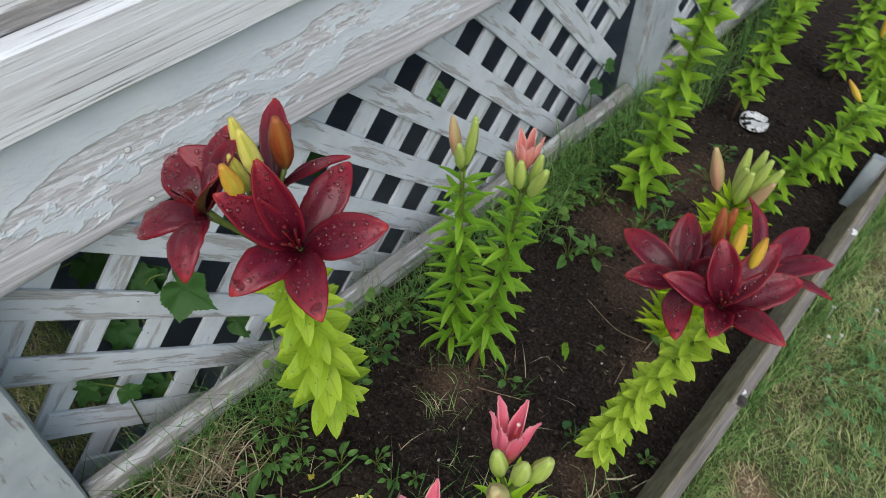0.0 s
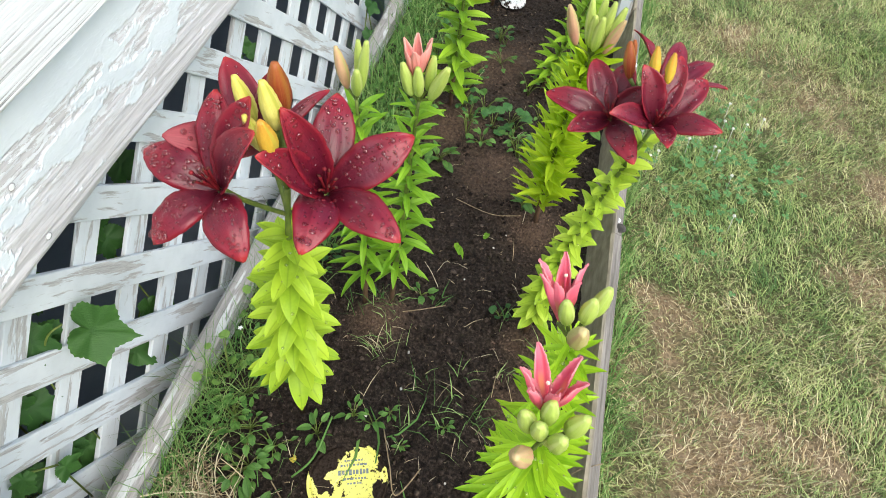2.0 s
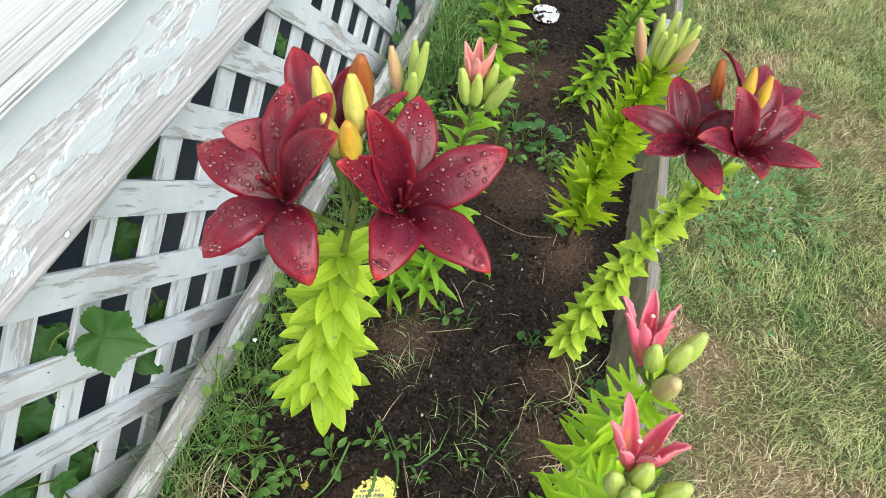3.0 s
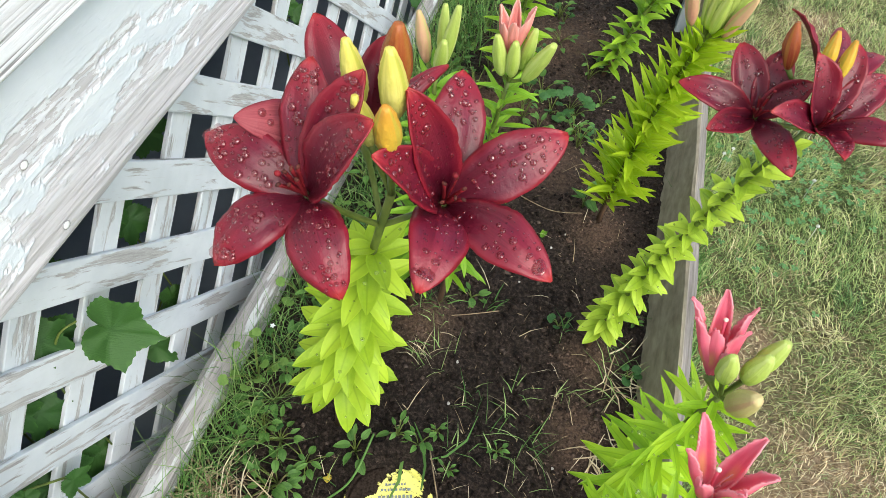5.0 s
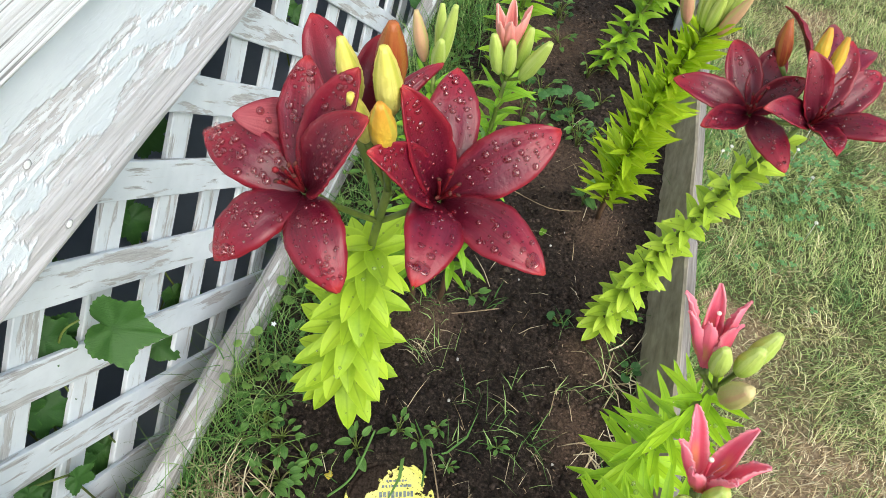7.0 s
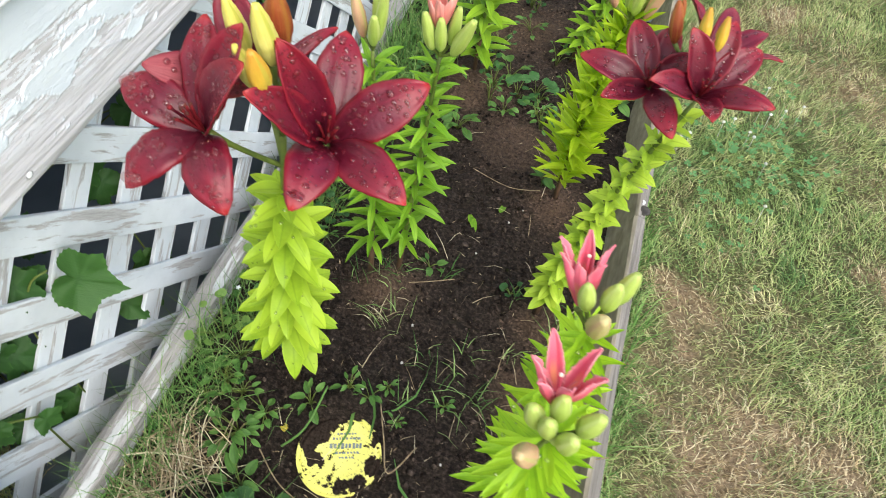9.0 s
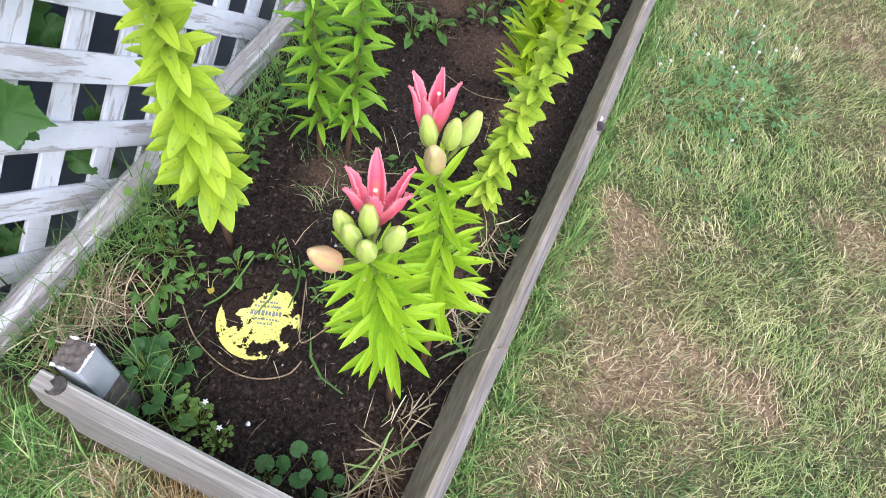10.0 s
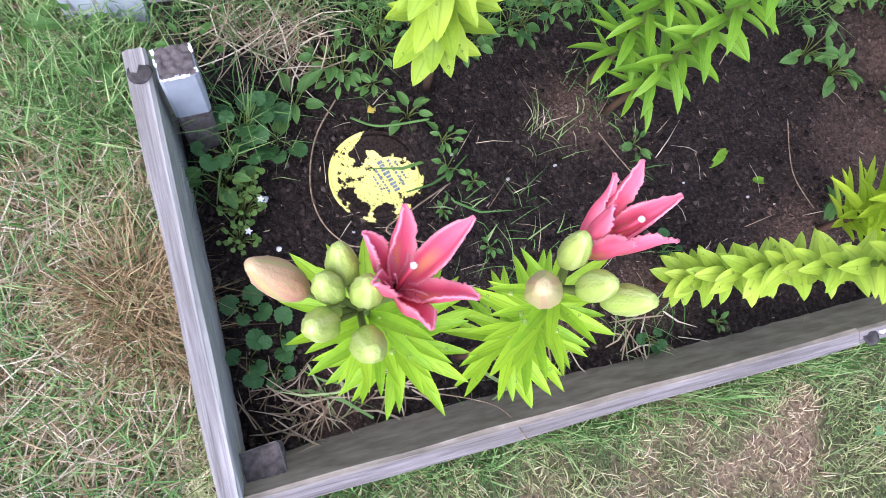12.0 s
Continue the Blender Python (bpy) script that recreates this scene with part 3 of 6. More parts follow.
def ground():
    xs = np.concatenate([[-300, -30, -20], np.linspace(-10, -1.5, 50), [-1.34, -1.3], np.linspace(-0.8, -0.1, 36), [-0.05, -0.045], np.linspace(0.0, 2.0, 101), np.linspace(2.1, 10, 50), [20, 30, 300]])
    ys = np.concatenate([[-300, -30, -20], np.linspace(-10, -1.0, 56), np.linspace(-0.9, -0.32, 30), [-0.30, -0.29], np.linspace(-0.26, 2.5, 139), np.linspace(2.6, 3.4, 9), [3.58, 3.6], np.linspace(3.8, 10, 40), [20, 30, 300]])
    gx, gy = np.meshgrid(xs, ys)
    pit = (gx > -1.31) & (gx < -0.048) & (gy > -0.295) & (gy < 3.59)
    verts = np.stack([gx, gy, np.where(pit, -0.17, -0.035)], -1).reshape(-1, 3)
    idx = np.arange(len(verts)).reshape(len(ys), len(xs))
    quads = np.stack([idx[:-1, :-1], idx[:-1, 1:], idx[1:, 1:], idx[1:, :-1]], -1).reshape(-1, 4)
    ob = mesh_np("ground", verts, [quads], M_THATCH, False)
    set_tone(ob.data, np.clip(dryness(gx.ravel(), gy.ravel()) * 1.1, 0, 1), "dry")
    return tagged(ob, "patchy lawn ground, green with dry straw-coloured spots", "lawn", kind="structure")


ground()

MOUNDS = [(0.229, 0.293, 0.062, 0.036), (0.204, 0.861, 0.11, 0.018), (0.343, 0.719, 0.10, 0.012), (0.454, 0.591, 0.07, 0.014), (0.496, 0.311, 0.06, 0.015), (0.502, 0.175, 0.06, 0.008), (0.546, -0.105, 0.06, 0.008), (0.274, 1.117, 0.12, 0.015)]


BANKS = [(0.251, 0.074, 0.036, 0.034), (0.278, 0.078, 0.034, 0.030), (0.220, 0.056, 0.026, 0.022), (0.213, -0.175, 0.06, 0.045), (0.156, -0.187, 0.06, 0.04), (0.102, -0.146, 0.06, 0.03), (0.581, -0.176, 0.07, 0.015), (0.035, 0.108, 0.07, 0.015), (0.033, 0.306, 0.07, 0.015)]


def soil_height(x, y):
    z = 0.007 * noise.noise((x * 9, y * 9, 0.3)) + 0.006 * noise.noise((x * 33, y * 33, 1.3)) + 0.0045 * noise.noise((x * 85, y * 85, 2.1))
    for mx, my, r, h in MOUNDS:
        d = ((x - mx) ** 2 + (y - my) ** 2) / (r * r)
        z += h * math.exp(-2.0 * d)
    for mx, my, r, h in BANKS:
        z += h * math.exp(-2.0 * ((x - mx) ** 2 + (y - my) ** 2) / (r * r))
    return z


def soil():
    nx, ny, x0, y0, y1 = 190, 720, -0.03, -0.232, 3.0
    ys = np.linspace(y0, y1, ny)
    verts, peat = [], []
    for y in ys:
        for x in np.linspace(x0, board_x(y) - 0.030, nx):
            verts.append((x, y, soil_height(x, y)))
            p = sum(math.exp(-1.6 * ((x - mx) ** 2 + (y - my) ** 2) / (r * r)) for mx, my, r, h in MOUNDS)
            p += 0.5 * noise.noise((x * 16, y * 16, 5.0)) * min(1, p * 2)
            peat.append(min(1.0, max(0.0, p)))
    idx = np.arange(nx * ny).reshape(ny, nx)
    quads = np.stack([idx[:-1, :-1], idx[:-1, 1:], idx[1:, 1:], idx[1:, :-1]], -1).reshape(-1, 4)
    ob = mesh_np("soil_bed", np.array(verts), [quads], M_SOIL)
    set_tone(ob.data, peat, "peat")
    return tagged(ob, "dark damp bare soil of the flower bed with brown peat mounds", "soil", kind="structure")


soil()


def crumbs(name, count, small, big, material, spots, label):
    """Loose clods strewn over the soil, each a rough eight-sided lump."""
    rng = np.random.default_rng(7 + count)
    octa = np.array([(1, 0, 0), (-1, 0, 0), (0, 1, 0), (0, -1, 0), (0, 0, 1), (0, 0, -1)], float)
    faces = np.array([(0, 2, 4), (2, 1, 4), (1, 3, 4), (3, 0, 4), (2, 0, 5), (1, 2, 5), (3, 1, 5), (0, 3, 5)])
    verts, polys = [], []
    for i in range(count):
        if spots:
            mx, my, r, h = spots[rng.integers(len(spots))]
            x, y = mx + rng.normal(0, r * 0.5), my + rng.normal(0, r * 0.5)
        else:
            x, y = rng.uniform(0.0, 0.62), -0.22 + 2.2 * rng.uniform(0, 1) ** 1.5
        if not (0.0 < x < board_x(y) - 0.042 and y > -0.215):
            continue
        if not spots and any((x - mx) ** 2 + (y - my) ** 2 < 0.6 * r * r for mx, my, r, h in MOUNDS):
            continue
        s = small + (big - small) * rng.uniform(0, 1) ** 4
        v = octa * s * rng.uniform(0.6, 1.25, (6, 1)) * rng.uniform(0.6, 1.2, (1, 3))
        a = rng.uniform(0, 6.28)
        v = v @ np.array([[math.cos(a), -math.sin(a), 0], [math.sin(a), math.cos(a), 0], [0, 0, 1]])
        polys.append(faces + 6 * len(verts))
        verts.append(v + (x, y, soil_height(x, y) + s * 0.25))
    ob = mesh_np(name, np.concatenate(verts), [np.concatenate(polys)], material, True)
    return tagged(ob, label, "soil", kind="stuff")


crumbs("soil_crumbs", 24000, 0.0010, 0.0070, M_CRUMB, None, "loose dark soil crumbs lying on the flower bed")
crumbs("peat_crumbs", 3500, 0.001, 0.004, M_PEAT, MOUNDS, "loose brown peat crumbs round the plant bases")


def border_board(a, b, height, thick, label, seed, lean=0.0):
    """A board on edge between two points of its top; lean turns its top outwards over the lawn."""
    a, b = Vector(a), Vector(b)
    up = Vector((math.sin(radians(lean)), 0, math.cos(radians(lean))))
    drop = up * (-height / 2)
    ob = beam("border_board", a + drop, b + drop, up, thick, height, M_TIMBER if seed > 3 else M_TIMBER_MUD_LIT, None, "", seed, 0.0022, 0.004)
    return tagged(ob, label, "border board", "timber border of the bed")


border_board((0.627, -0.240, 0.113), (0.609, 0.535, 0.094), 0.165, 0.021, "weathered grey timber border board beside the lawn", 1.0, 17)
B2 = border_board((0.609, 0.537, 0.094), (0.585, 1.325, 0.094), 0.165, 0.022, "weathered grey timber border board with a knot at its end", 2.0, 17)
border_board((0.584, 1.328, 0.094), (0.535, 3.1, 0.096), 0.165, 0.024, "weathered grey far border board beside the lawn", 3.0, 17)
B4 = border_board((0.166, -0.243, 0.194), (0.615, -0.226, 0.124), 0.078, 0.023, "weathered grey upper end board across the flower bed", 4.0)
border_board((0.172, -0.2415, 0.115), (0.615, -0.2245, 0.045), 0.100, 0.021, "weathered grey lower end board under another board", 5.0)


def knot(parent, place, r, material, name="knot"):
    bm = bmesh.new()
    ball(bm, (0, 0, 0), r, 0.06, 12, 6)
    for v in bm.verts:
        v.co += noise.noise_vector(v.co * 90) * r * 0.18
    ob = part(name, bm, material)
    ob.parent = parent
    ob.matrix_parent_inverse = parent.matrix_basis.inverted()
    ob.location = place
    return ob


knot(B2, (0.612, 0.552, 0.0948), 0.011, M_KNOT)
knot(B2, (0.606, 0.572, 0.0948), 0.006, M_FLAKE, "paint_patch")
knot(B2, (0.591, 1.077, 0.0948), 0.010, M_FLAKE, "paint_patch")
knot(B4, (0.197, -0.241, 0.1905), 0.012, M_KNOT)


def stake(a, b, size, material, label, flake):
    """A square stake whose end grain shows, with a rim of peeling paint."""
    a, b = Vector(a), Vector(b)
    top = empty("border_stake", a, label, "stake")
    mid = a.lerp(b, 0.70 if flake else 0.3)
    for p, q, mat, lab, wide in ((mid, b, material, "", size), (a, mid, M_ENDGRAIN, "dark lower end", size * 0.97)):
        body = beam("body" if mat is material else "foot", p, q, (1, 0.1, 0), wide, wide, mat, top, lab, 6.0, 0.0015, 0.003)
        body.matrix_parent_inverse = Matrix.Translation(a).inverted()
    d = (b - a).normalized()
    bm = bmesh.new()
    bmesh.ops.create_grid(bm, x_segments=18, y_segments=18, size=size * 0.47)
    for v in bm.verts:
        v.co.z = 0.0025 + 0.0030 * noise.noise(v.co * 160) + 0.0016 * noise.noise(v.co * 420)
    cap = part("end_grain", bm, M_ENDGRAIN, top, "dark weathered end grain")
    m = along(b, b + d, (1, 0.1, 0))
    cap.matrix_parent_inverse = Matrix.Translation(a).inverted()
    cap.matrix_basis = m @ Matrix(((0, 0, 1, 0), (1, 0, 0, 0), (0, 1, 0, 0), (0, 0, 0, 1)))
    if flake:
        rng = random.Random(3)
        for k in range(22):
            bm = bmesh.new()
            s = (0, 2, 0, 3)[k % 4]
            u = rng.uniform(-0.40, 0.40) * size
            w = 0.48 * size
            p = {0: (u, w), 1: (u, -w), 2: (w, u), 3: (-w, u)}[s]
            m2 = Matrix.Translation((p[0], p[1], 0.0022)) @ Matrix.Rotation((0 if s < 2 else 1.571) + rng.uniform(-0.3, 0.3), 4, "Z") @ Matrix.Rotation(rng.uniform(-0.15, 0.15), 4, "X")
            bmesh.ops.create_cube(bm, size=1.0, matrix=m2 @ Matrix.Diagonal((rng.uniform(0.003, 0.008), rng.uniform(0.0015, 0.0040), 0.0008, 1)))
            rim = part("paint_flake", bm, M_FLAKE, top, "peeling white paint flake", False)
            rim.matrix_parent_inverse = Matrix.Translation(a).inverted()
            rim.matrix_basis = cap.matrix_basis.copy()
    return top


stake((0.209, -0.200, -0.05), (0.195, -0.2055, 0.200), 0.037, M_GREYPAINT, "short square stake with peeling blue-grey paint inside the end board", True)
stake((0.596, -0.193, -0.05), (0.594, -0.194, 0.076), 0.043, M_TIMBER, "short dark square corner stake inside the border", False)


def joint_stake():
    top = empty("border_stake", (0.545, 1.31, 0.0), "grey stake leaning inside the far border board", "stake")
    body = beam("body", (0.545, 1.29, -0.03), (0.548, 1.340, 0.108), (1, 0, 0), 0.055, 0.035, M_GREYPAINT, top, "", 8.0, 0.0015, 0.003)
    body.matrix_parent_inverse = Matrix.Translation((0.545, 1.31, 0.0)).inverted()


joint_stake()


# ---- porch: lattice, rail, posts, skirt ----
def lattice_x(y):
    return -0.098 + 0.0 * y


def lattice(name, y0, y1, label):
    """Crossed diagonal laths; each lath is a part."""
    top = empty(name, (lattice_x(y0), y0, 0.0), label, "lattice", "porch lattice")
    inv = Matrix.Translation(top.location).inverted()
    z0, z1 = -0.12, 0.58
    for angle, first, pitch, width, depth in ((-41.94, 0.2519, 0.1064, 0.0469, 0.004), (48.97, 0.1435, 0.1087, 0.0440, -0.004)):
        a = radians(angle)
        d, nrm = (math.cos(a), math.sin(a)), (-math.sin(a), math.cos(a))
        for k in range(-22, 23):
            off = first + k * pitch
            ends = []
            for s in np.linspace(-4, 4, 1601):
                y, z = nrm[0] * off + d[0] * s, nrm[1] * off + d[1] * s
                if y0 <= y <= y1 and z0 <= z <= z1:
                    ends.append((y, z))
            if len(ends) < 12:
                continue
            (ya, za), (yb, zb) = ends[0], ends[-1]
            pa, pb = Vector((lattice_x(ya) + depth, ya, za)), Vector((lattice_x(yb) + depth, yb, zb))
            ob = part("lath", beam_bm((pb - pa).length, width * random.uniform(0.95, 1.05), 0.0075, 0.04, 0.0011, 0.0012, off * 7), M_LATH, top, "", False)
            ob.matrix_parent_inverse = inv
            ob.matrix_basis = along(pa, pb, (1, 0, 0))
    return top


lattice("lattice_panel", -0.245, 1.22, "diagonal wooden lattice with worn white paint below the porch")
lattice("lattice_panel", 1.36, 2.65, "far diagonal wooden lattice with worn white paint")

RAIL = beam("bottom_rail", (-0.012, -0.245, 0.030), (-0.030, 1.225, 0.036), (0, 0, 1), 0.034, 0.055, M_RAIL, None, "", 9.0, 0.004, 0.009)
tagged(RAIL, "weathered grey-white timber rail lying at the lattice foot", "rail", kind="structure")
RAIL2 = beam("bottom_rail", (-0.030, 1.365, 0.036), (-0.045, 2.65, 0.036), (0, 0, 1), 0.046, 0.055, M_RAIL, None, "", 10.0, 0.004, 0.009)
tagged(RAIL2, "weathered far timber rail at the lattice foot", "rail", kind="structure")


def post(a, b, w, t, label, seed):
    ob = beam("porch_post", a, b, (1, 0, 0), w, t, M_POST, None, "", seed, 0.002, 0.004)
    return tagged(ob, label, "post", kind="structure")


post((-0.038, -0.297, -0.085), (-0.038, -0.297, 0.60), 0.100, 0.095, "white porch corner post with flaking paint", 11.0)
post((-0.045, 1.300, -0.03), (-0.045, 1.255, 0.60), 0.13, 0.05, "white porch post between two lattice panels", 12.0)
post((-0.050, 2.71, -0.03), (-0.050, 2.68, 0.60), 0.10, 0.05, "far white porch post beside the lattice", 13.0)


def skirt_low(y):
    return 0.457 + 0.060 * y


def skirt_high(y):
    return 0.6425 + 0.065 * y


def skirt():
    """The lower skirt board: a grid whose surface stands proud where paint is left."""
    y0, y1, n, m = -0.95, 1.75, 900, 74
    verts, paint, level = [], [], []
    for i in range(n + 1):
        y = y0 + (y1 - y0) * i / n
        for j in range(m + 1):
            v = j / m
            z = skirt_low(y) + (skirt_high(y) - skirt_low(y)) * v
            bare = math.exp(-((y + 0.03) / 0.085) ** 2 - ((v - 0.64) / 0.11) ** 2)
            sheet = 0.55 * noise.fractal((y * 4.5, z * 11.0, 0.5), 1.0, 2.1, 6) + (v - 0.60) * 1.9 - 0.75 * bare
            scales = 0.7 * noise.fractal((y * 17 + 3 * z, z * 46.0, 7.7), 0.9, 2.1, 6) + 0.22 - abs(v - 0.50) * 2.2 - 0.9 * bare
            p = max(sheet, scales * 0.55)
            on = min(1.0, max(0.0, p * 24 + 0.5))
            grain = 0.0009 * noise.noise((y * 14, z * 210, 4.0)) + 0.0012 * noise.noise((y * 7, z * 60, 6.0))
            flake = 0.0007 * noise.noise((y * 24, z * 40, 2.0)) + 0.0005 * max(0.0, 1 - abs(p) * 11) * on
            x = -0.0165 + on * (0.0012 + flake) + (1 - on) * grain
            low = max(0.0, 0.10 - v) / 0.10
            x -= 0.012 * low * low
            verts.append((x, y, z))
            paint.append(on)
            level.append(v)
    idx = np.arange((n + 1) * (m + 1)).reshape(n + 1, m + 1)
    front = np.stack([idx[:-1, :-1], idx[1:, :-1], idx[1:, 1:], idx[:-1, 1:]], -1).reshape(-1, 4)
    verts = np.array(verts)
    back0 = len(verts)
    rim = []
    for i in (0, n):
        y = y0 + (y1 - y0) * i / n
        rim += [(-0.060, y, skirt_low(y)), (-0.060, y, skirt_high(y))]
    verts = np.concatenate([verts, np.array(rim)])
    paint += [0, 0, 0, 0]
    level += [0, 1, 0, 1]
    under = np.array([[idx[0, 0], back0, back0 + 2, idx[n, 0]], [back0, back0 + 1, back0 + 3, back0 + 2]])
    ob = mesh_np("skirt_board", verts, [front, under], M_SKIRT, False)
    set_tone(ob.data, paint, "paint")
    set_tone(ob.data, level, "level")
    return tagged(ob, "wide porch skirt board with peeling bluish-white paint", "board", kind="structure")


SKIRT = skirt()


for y, z in ((-0.019, 0.560), (-0.012, 0.482)):
    knot(SKIRT, (-0.0152, y, z), 0.0046, M_NAIL, "nail_head").rotation_euler = (0, radians(90), 0)
    knot(SKIRT, (-0.0148, y, z), 0.0036, M_FLAKE, "paint_patch").rotation_euler = (0, radians(90), 0)


def slope_board(name, y0, y1, x, z_a, z_b, thick, height, material, label, seed):
    ob = beam(name, (x, y0, z_a), (x, y1, z_b), (1, 0, 0), height, thick, material, None, "", seed, 0.0015, 0.004)
    return tagged(ob, label, "board", kind="structure")


SILL_A, SILL_B = skirt_high(-0.95) + 0.0425, skirt_high(1.75) + 0.0425
slope_board("sill_board", -0.95, 1.75, -0.007, SILL_A, SILL_B, 0.030, 0.084, M_GRAIN, "open-grained weathered white sill board above the skirt", 14.0)
slope_board("drip_board", -0.95, 1.75, -0.030, SILL_A + 0.054, SILL_B + 0.054, 0.030, 0.024, M_RAIL, "mossy grey ledge strip above the sill board", 15.0)
slope_board("siding_board", -0.95, 1.75, -0.052, SILL_A + 0.133, SILL_B + 0.133, 0.030, 0.130, M_SIDING, "weathered white clapboard of the porch wall", 16.0)
slope_board("siding_board", -0.95, 1.75, -0.058, SILL_A + 0.270, SILL_B + 0.270, 0.030, 0.130, M_SIDING, "weathered white clapboard of the porch wall", 17.0)


def porch_shell():
    bm = bmesh.new()
    box(bm, -0.16, -0.10, -0.95, 3.6, 0.95, 2.6)
    tagged(part("wall_porch", bm, M_SIDING, smooth=False), "plain weathered white porch wall", "wall", kind="structure")
    # backing added behind the lattice; its colour holds the void's shade
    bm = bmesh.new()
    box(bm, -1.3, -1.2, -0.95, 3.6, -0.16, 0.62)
    tagged(part("wall_under_porch", bm, M_VOIDSHADE, smooth=False), "dark backing wall under the porch, shade in its colour", "wall", kind="structure")
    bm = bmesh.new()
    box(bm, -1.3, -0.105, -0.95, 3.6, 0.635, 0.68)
    tagged(part("ceiling", bm, M_VOIDSHADE, smooth=False), "dark underside of the porch floor, shade in its colour", "ceiling", kind="structure")
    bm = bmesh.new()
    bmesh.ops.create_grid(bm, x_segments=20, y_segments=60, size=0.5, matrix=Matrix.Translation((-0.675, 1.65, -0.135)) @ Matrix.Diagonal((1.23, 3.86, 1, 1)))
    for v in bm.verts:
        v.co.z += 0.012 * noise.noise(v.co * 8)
    tagged(part("floor_under_porch", bm, M_VOIDSHADE), "dark bare earth under the porch, shade in its colour", "floor", kind="structure")
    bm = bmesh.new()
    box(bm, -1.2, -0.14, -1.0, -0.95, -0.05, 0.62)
    tagged(part("wall_end", bm, M_VOIDSHADE, smooth=False), "dark added end wall under the porch, shade in its colour", "wall", kind="structure")


porch_shell()


# ---- lilies ----
def dome(seg=10, rows=4):
    """A bead of water of radius 1, open below."""
    verts = [(math.cos(6.28319 * k / seg) * math.cos(e), math.sin(6.28319 * k / seg) * math.cos(e), 0.62 * math.sin(e)) for e in [1.5708 * j / rows - 0.15 for j in range(rows)] for k in range(seg)]
    verts.append((0, 0, 0.62))
    quads = [(j * seg + k, j * seg + (k + 1) % seg, (j + 1) * seg + (k + 1) % seg, (j + 1) * seg + k) for j in range(rows - 1) for k in range(seg)]
    tris = [((rows - 1) * seg + k, (rows - 1) * seg + (k + 1) % seg, rows * seg) for k in range(seg)]
    return np.array(verts), np.array(quads), np.array(tris)


DOME = dome()
DROP_MESH = bpy.data.meshes.new("water_drop")
DROP_MESH.from_pydata([tuple(v) for v in DOME[0]], [], [tuple(int(i) for i in f) for f in DOME[1]] + [tuple(int(i) for i in f) for f in DOME[2]])
DROP_MESH.polygons.foreach_set("use_smooth", [True] * len(DROP_MESH.polygons))
DROP_MESH.materials.append(M_WATER)


def dome_at(p, n, r):
    """The corners of a bead of radius r that sits at p on a surface facing n."""
    m = np.array(n.to_track_quat("Z", "Y").to_matrix()) * r
    return DOME[0] @ m.T + np.array(p)


def leaf_mesh(name, width, bend, fold, material, seg=9):
    """A lance-shaped leaf of length 1 along y; tone is the way from the midrib."""
    bm = bmesh.new()
    rows, tone, run = [], [], []
    for i in range(seg + 1):
        t = i / seg
        w = width / 2 * math.sin(math.pi * (0.05 + 0.95 * t) ** 0.84) ** 0.70 * (1.10 - 0.16 * t)
        if i == seg:
            w = 0.0
        a = bend * t
        y = math.sin(a) / bend if abs(bend) > 1e-3 else t
        z = -(1 - math.cos(a)) / bend if abs(bend) > 1e-3 else 0
        row = []
        for u in ((-1, -0.5, 0, 0.5, 1) if i < seg else (0,)):
            row.append(bm.verts.new((u * w, y, z + fold * (0.45 * abs(u) + 0.55 * u * u) * w + 0.012 * math.sin(5.0 * t + 2.0 * u) * abs(u))))
            tone.append(abs(u))
            run.append(t)
        rows.append(row)
    for a, b in zip(rows, rows[1:]):
        if len(b) == 5:
            for k in range(4):
                bm.faces.new((a[k], a[k + 1], b[k + 1], b[k]))
        else:
            for k in range(4):
                bm.faces.new((a[k], a[k + 1], b[0]))
    me = bpy.data.meshes.new(name)
    bm.to_mesh(me)
    bm.free()
    me.polygons.foreach_set("use_smooth", [True] * len(me.polygons))
    me.materials.append(material)
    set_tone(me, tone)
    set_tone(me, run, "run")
    return me


LEAVES = {
    "broad": [leaf_mesh("broad_leaf", w, b, 0.42, M_LEAF) for w, b in ((0.40, 0.35), (0.43, 0.7), (0.38, 0.9), (0.41, 0.1))],
    "oval": [leaf_mesh("oval_leaf", w, b, 0.36, M_LEAF_Y) for w, b in ((0.46, 0.35), (0.48, 0.6), (0.43, 0.8), (0.46, 0.1))],
    "narrow": [leaf_mesh("narrow_leaf", w, b, 0.45, M_LEAF_F) for w, b in ((0.15, 0.15), (0.155, 0.3), (0.14, 0.05), (0.155, 0.4))],
    "green": [leaf_mesh("green_leaf", w, b, 0.4, M_LEAF_G) for w, b in ((0.20, 0.4), (0.22, 0.8), (0.18, 0.1), (0.20, 1.0))],
    "back": [leaf_mesh("back_leaf", w, b, 0.40, M_LEAF_K) for w, b in ((0.31, 0.3), (0.33, 0.5), (0.29, 0.1), (0.32, 0.6))],
    "bright": [leaf_mesh("bright_leaf", w, b, 0.40, M_LEAF_B) for w, b in ((0.19, 0.3), (0.20, 0.5), (0.175, 0.1), (0.185, 0.4))],
}


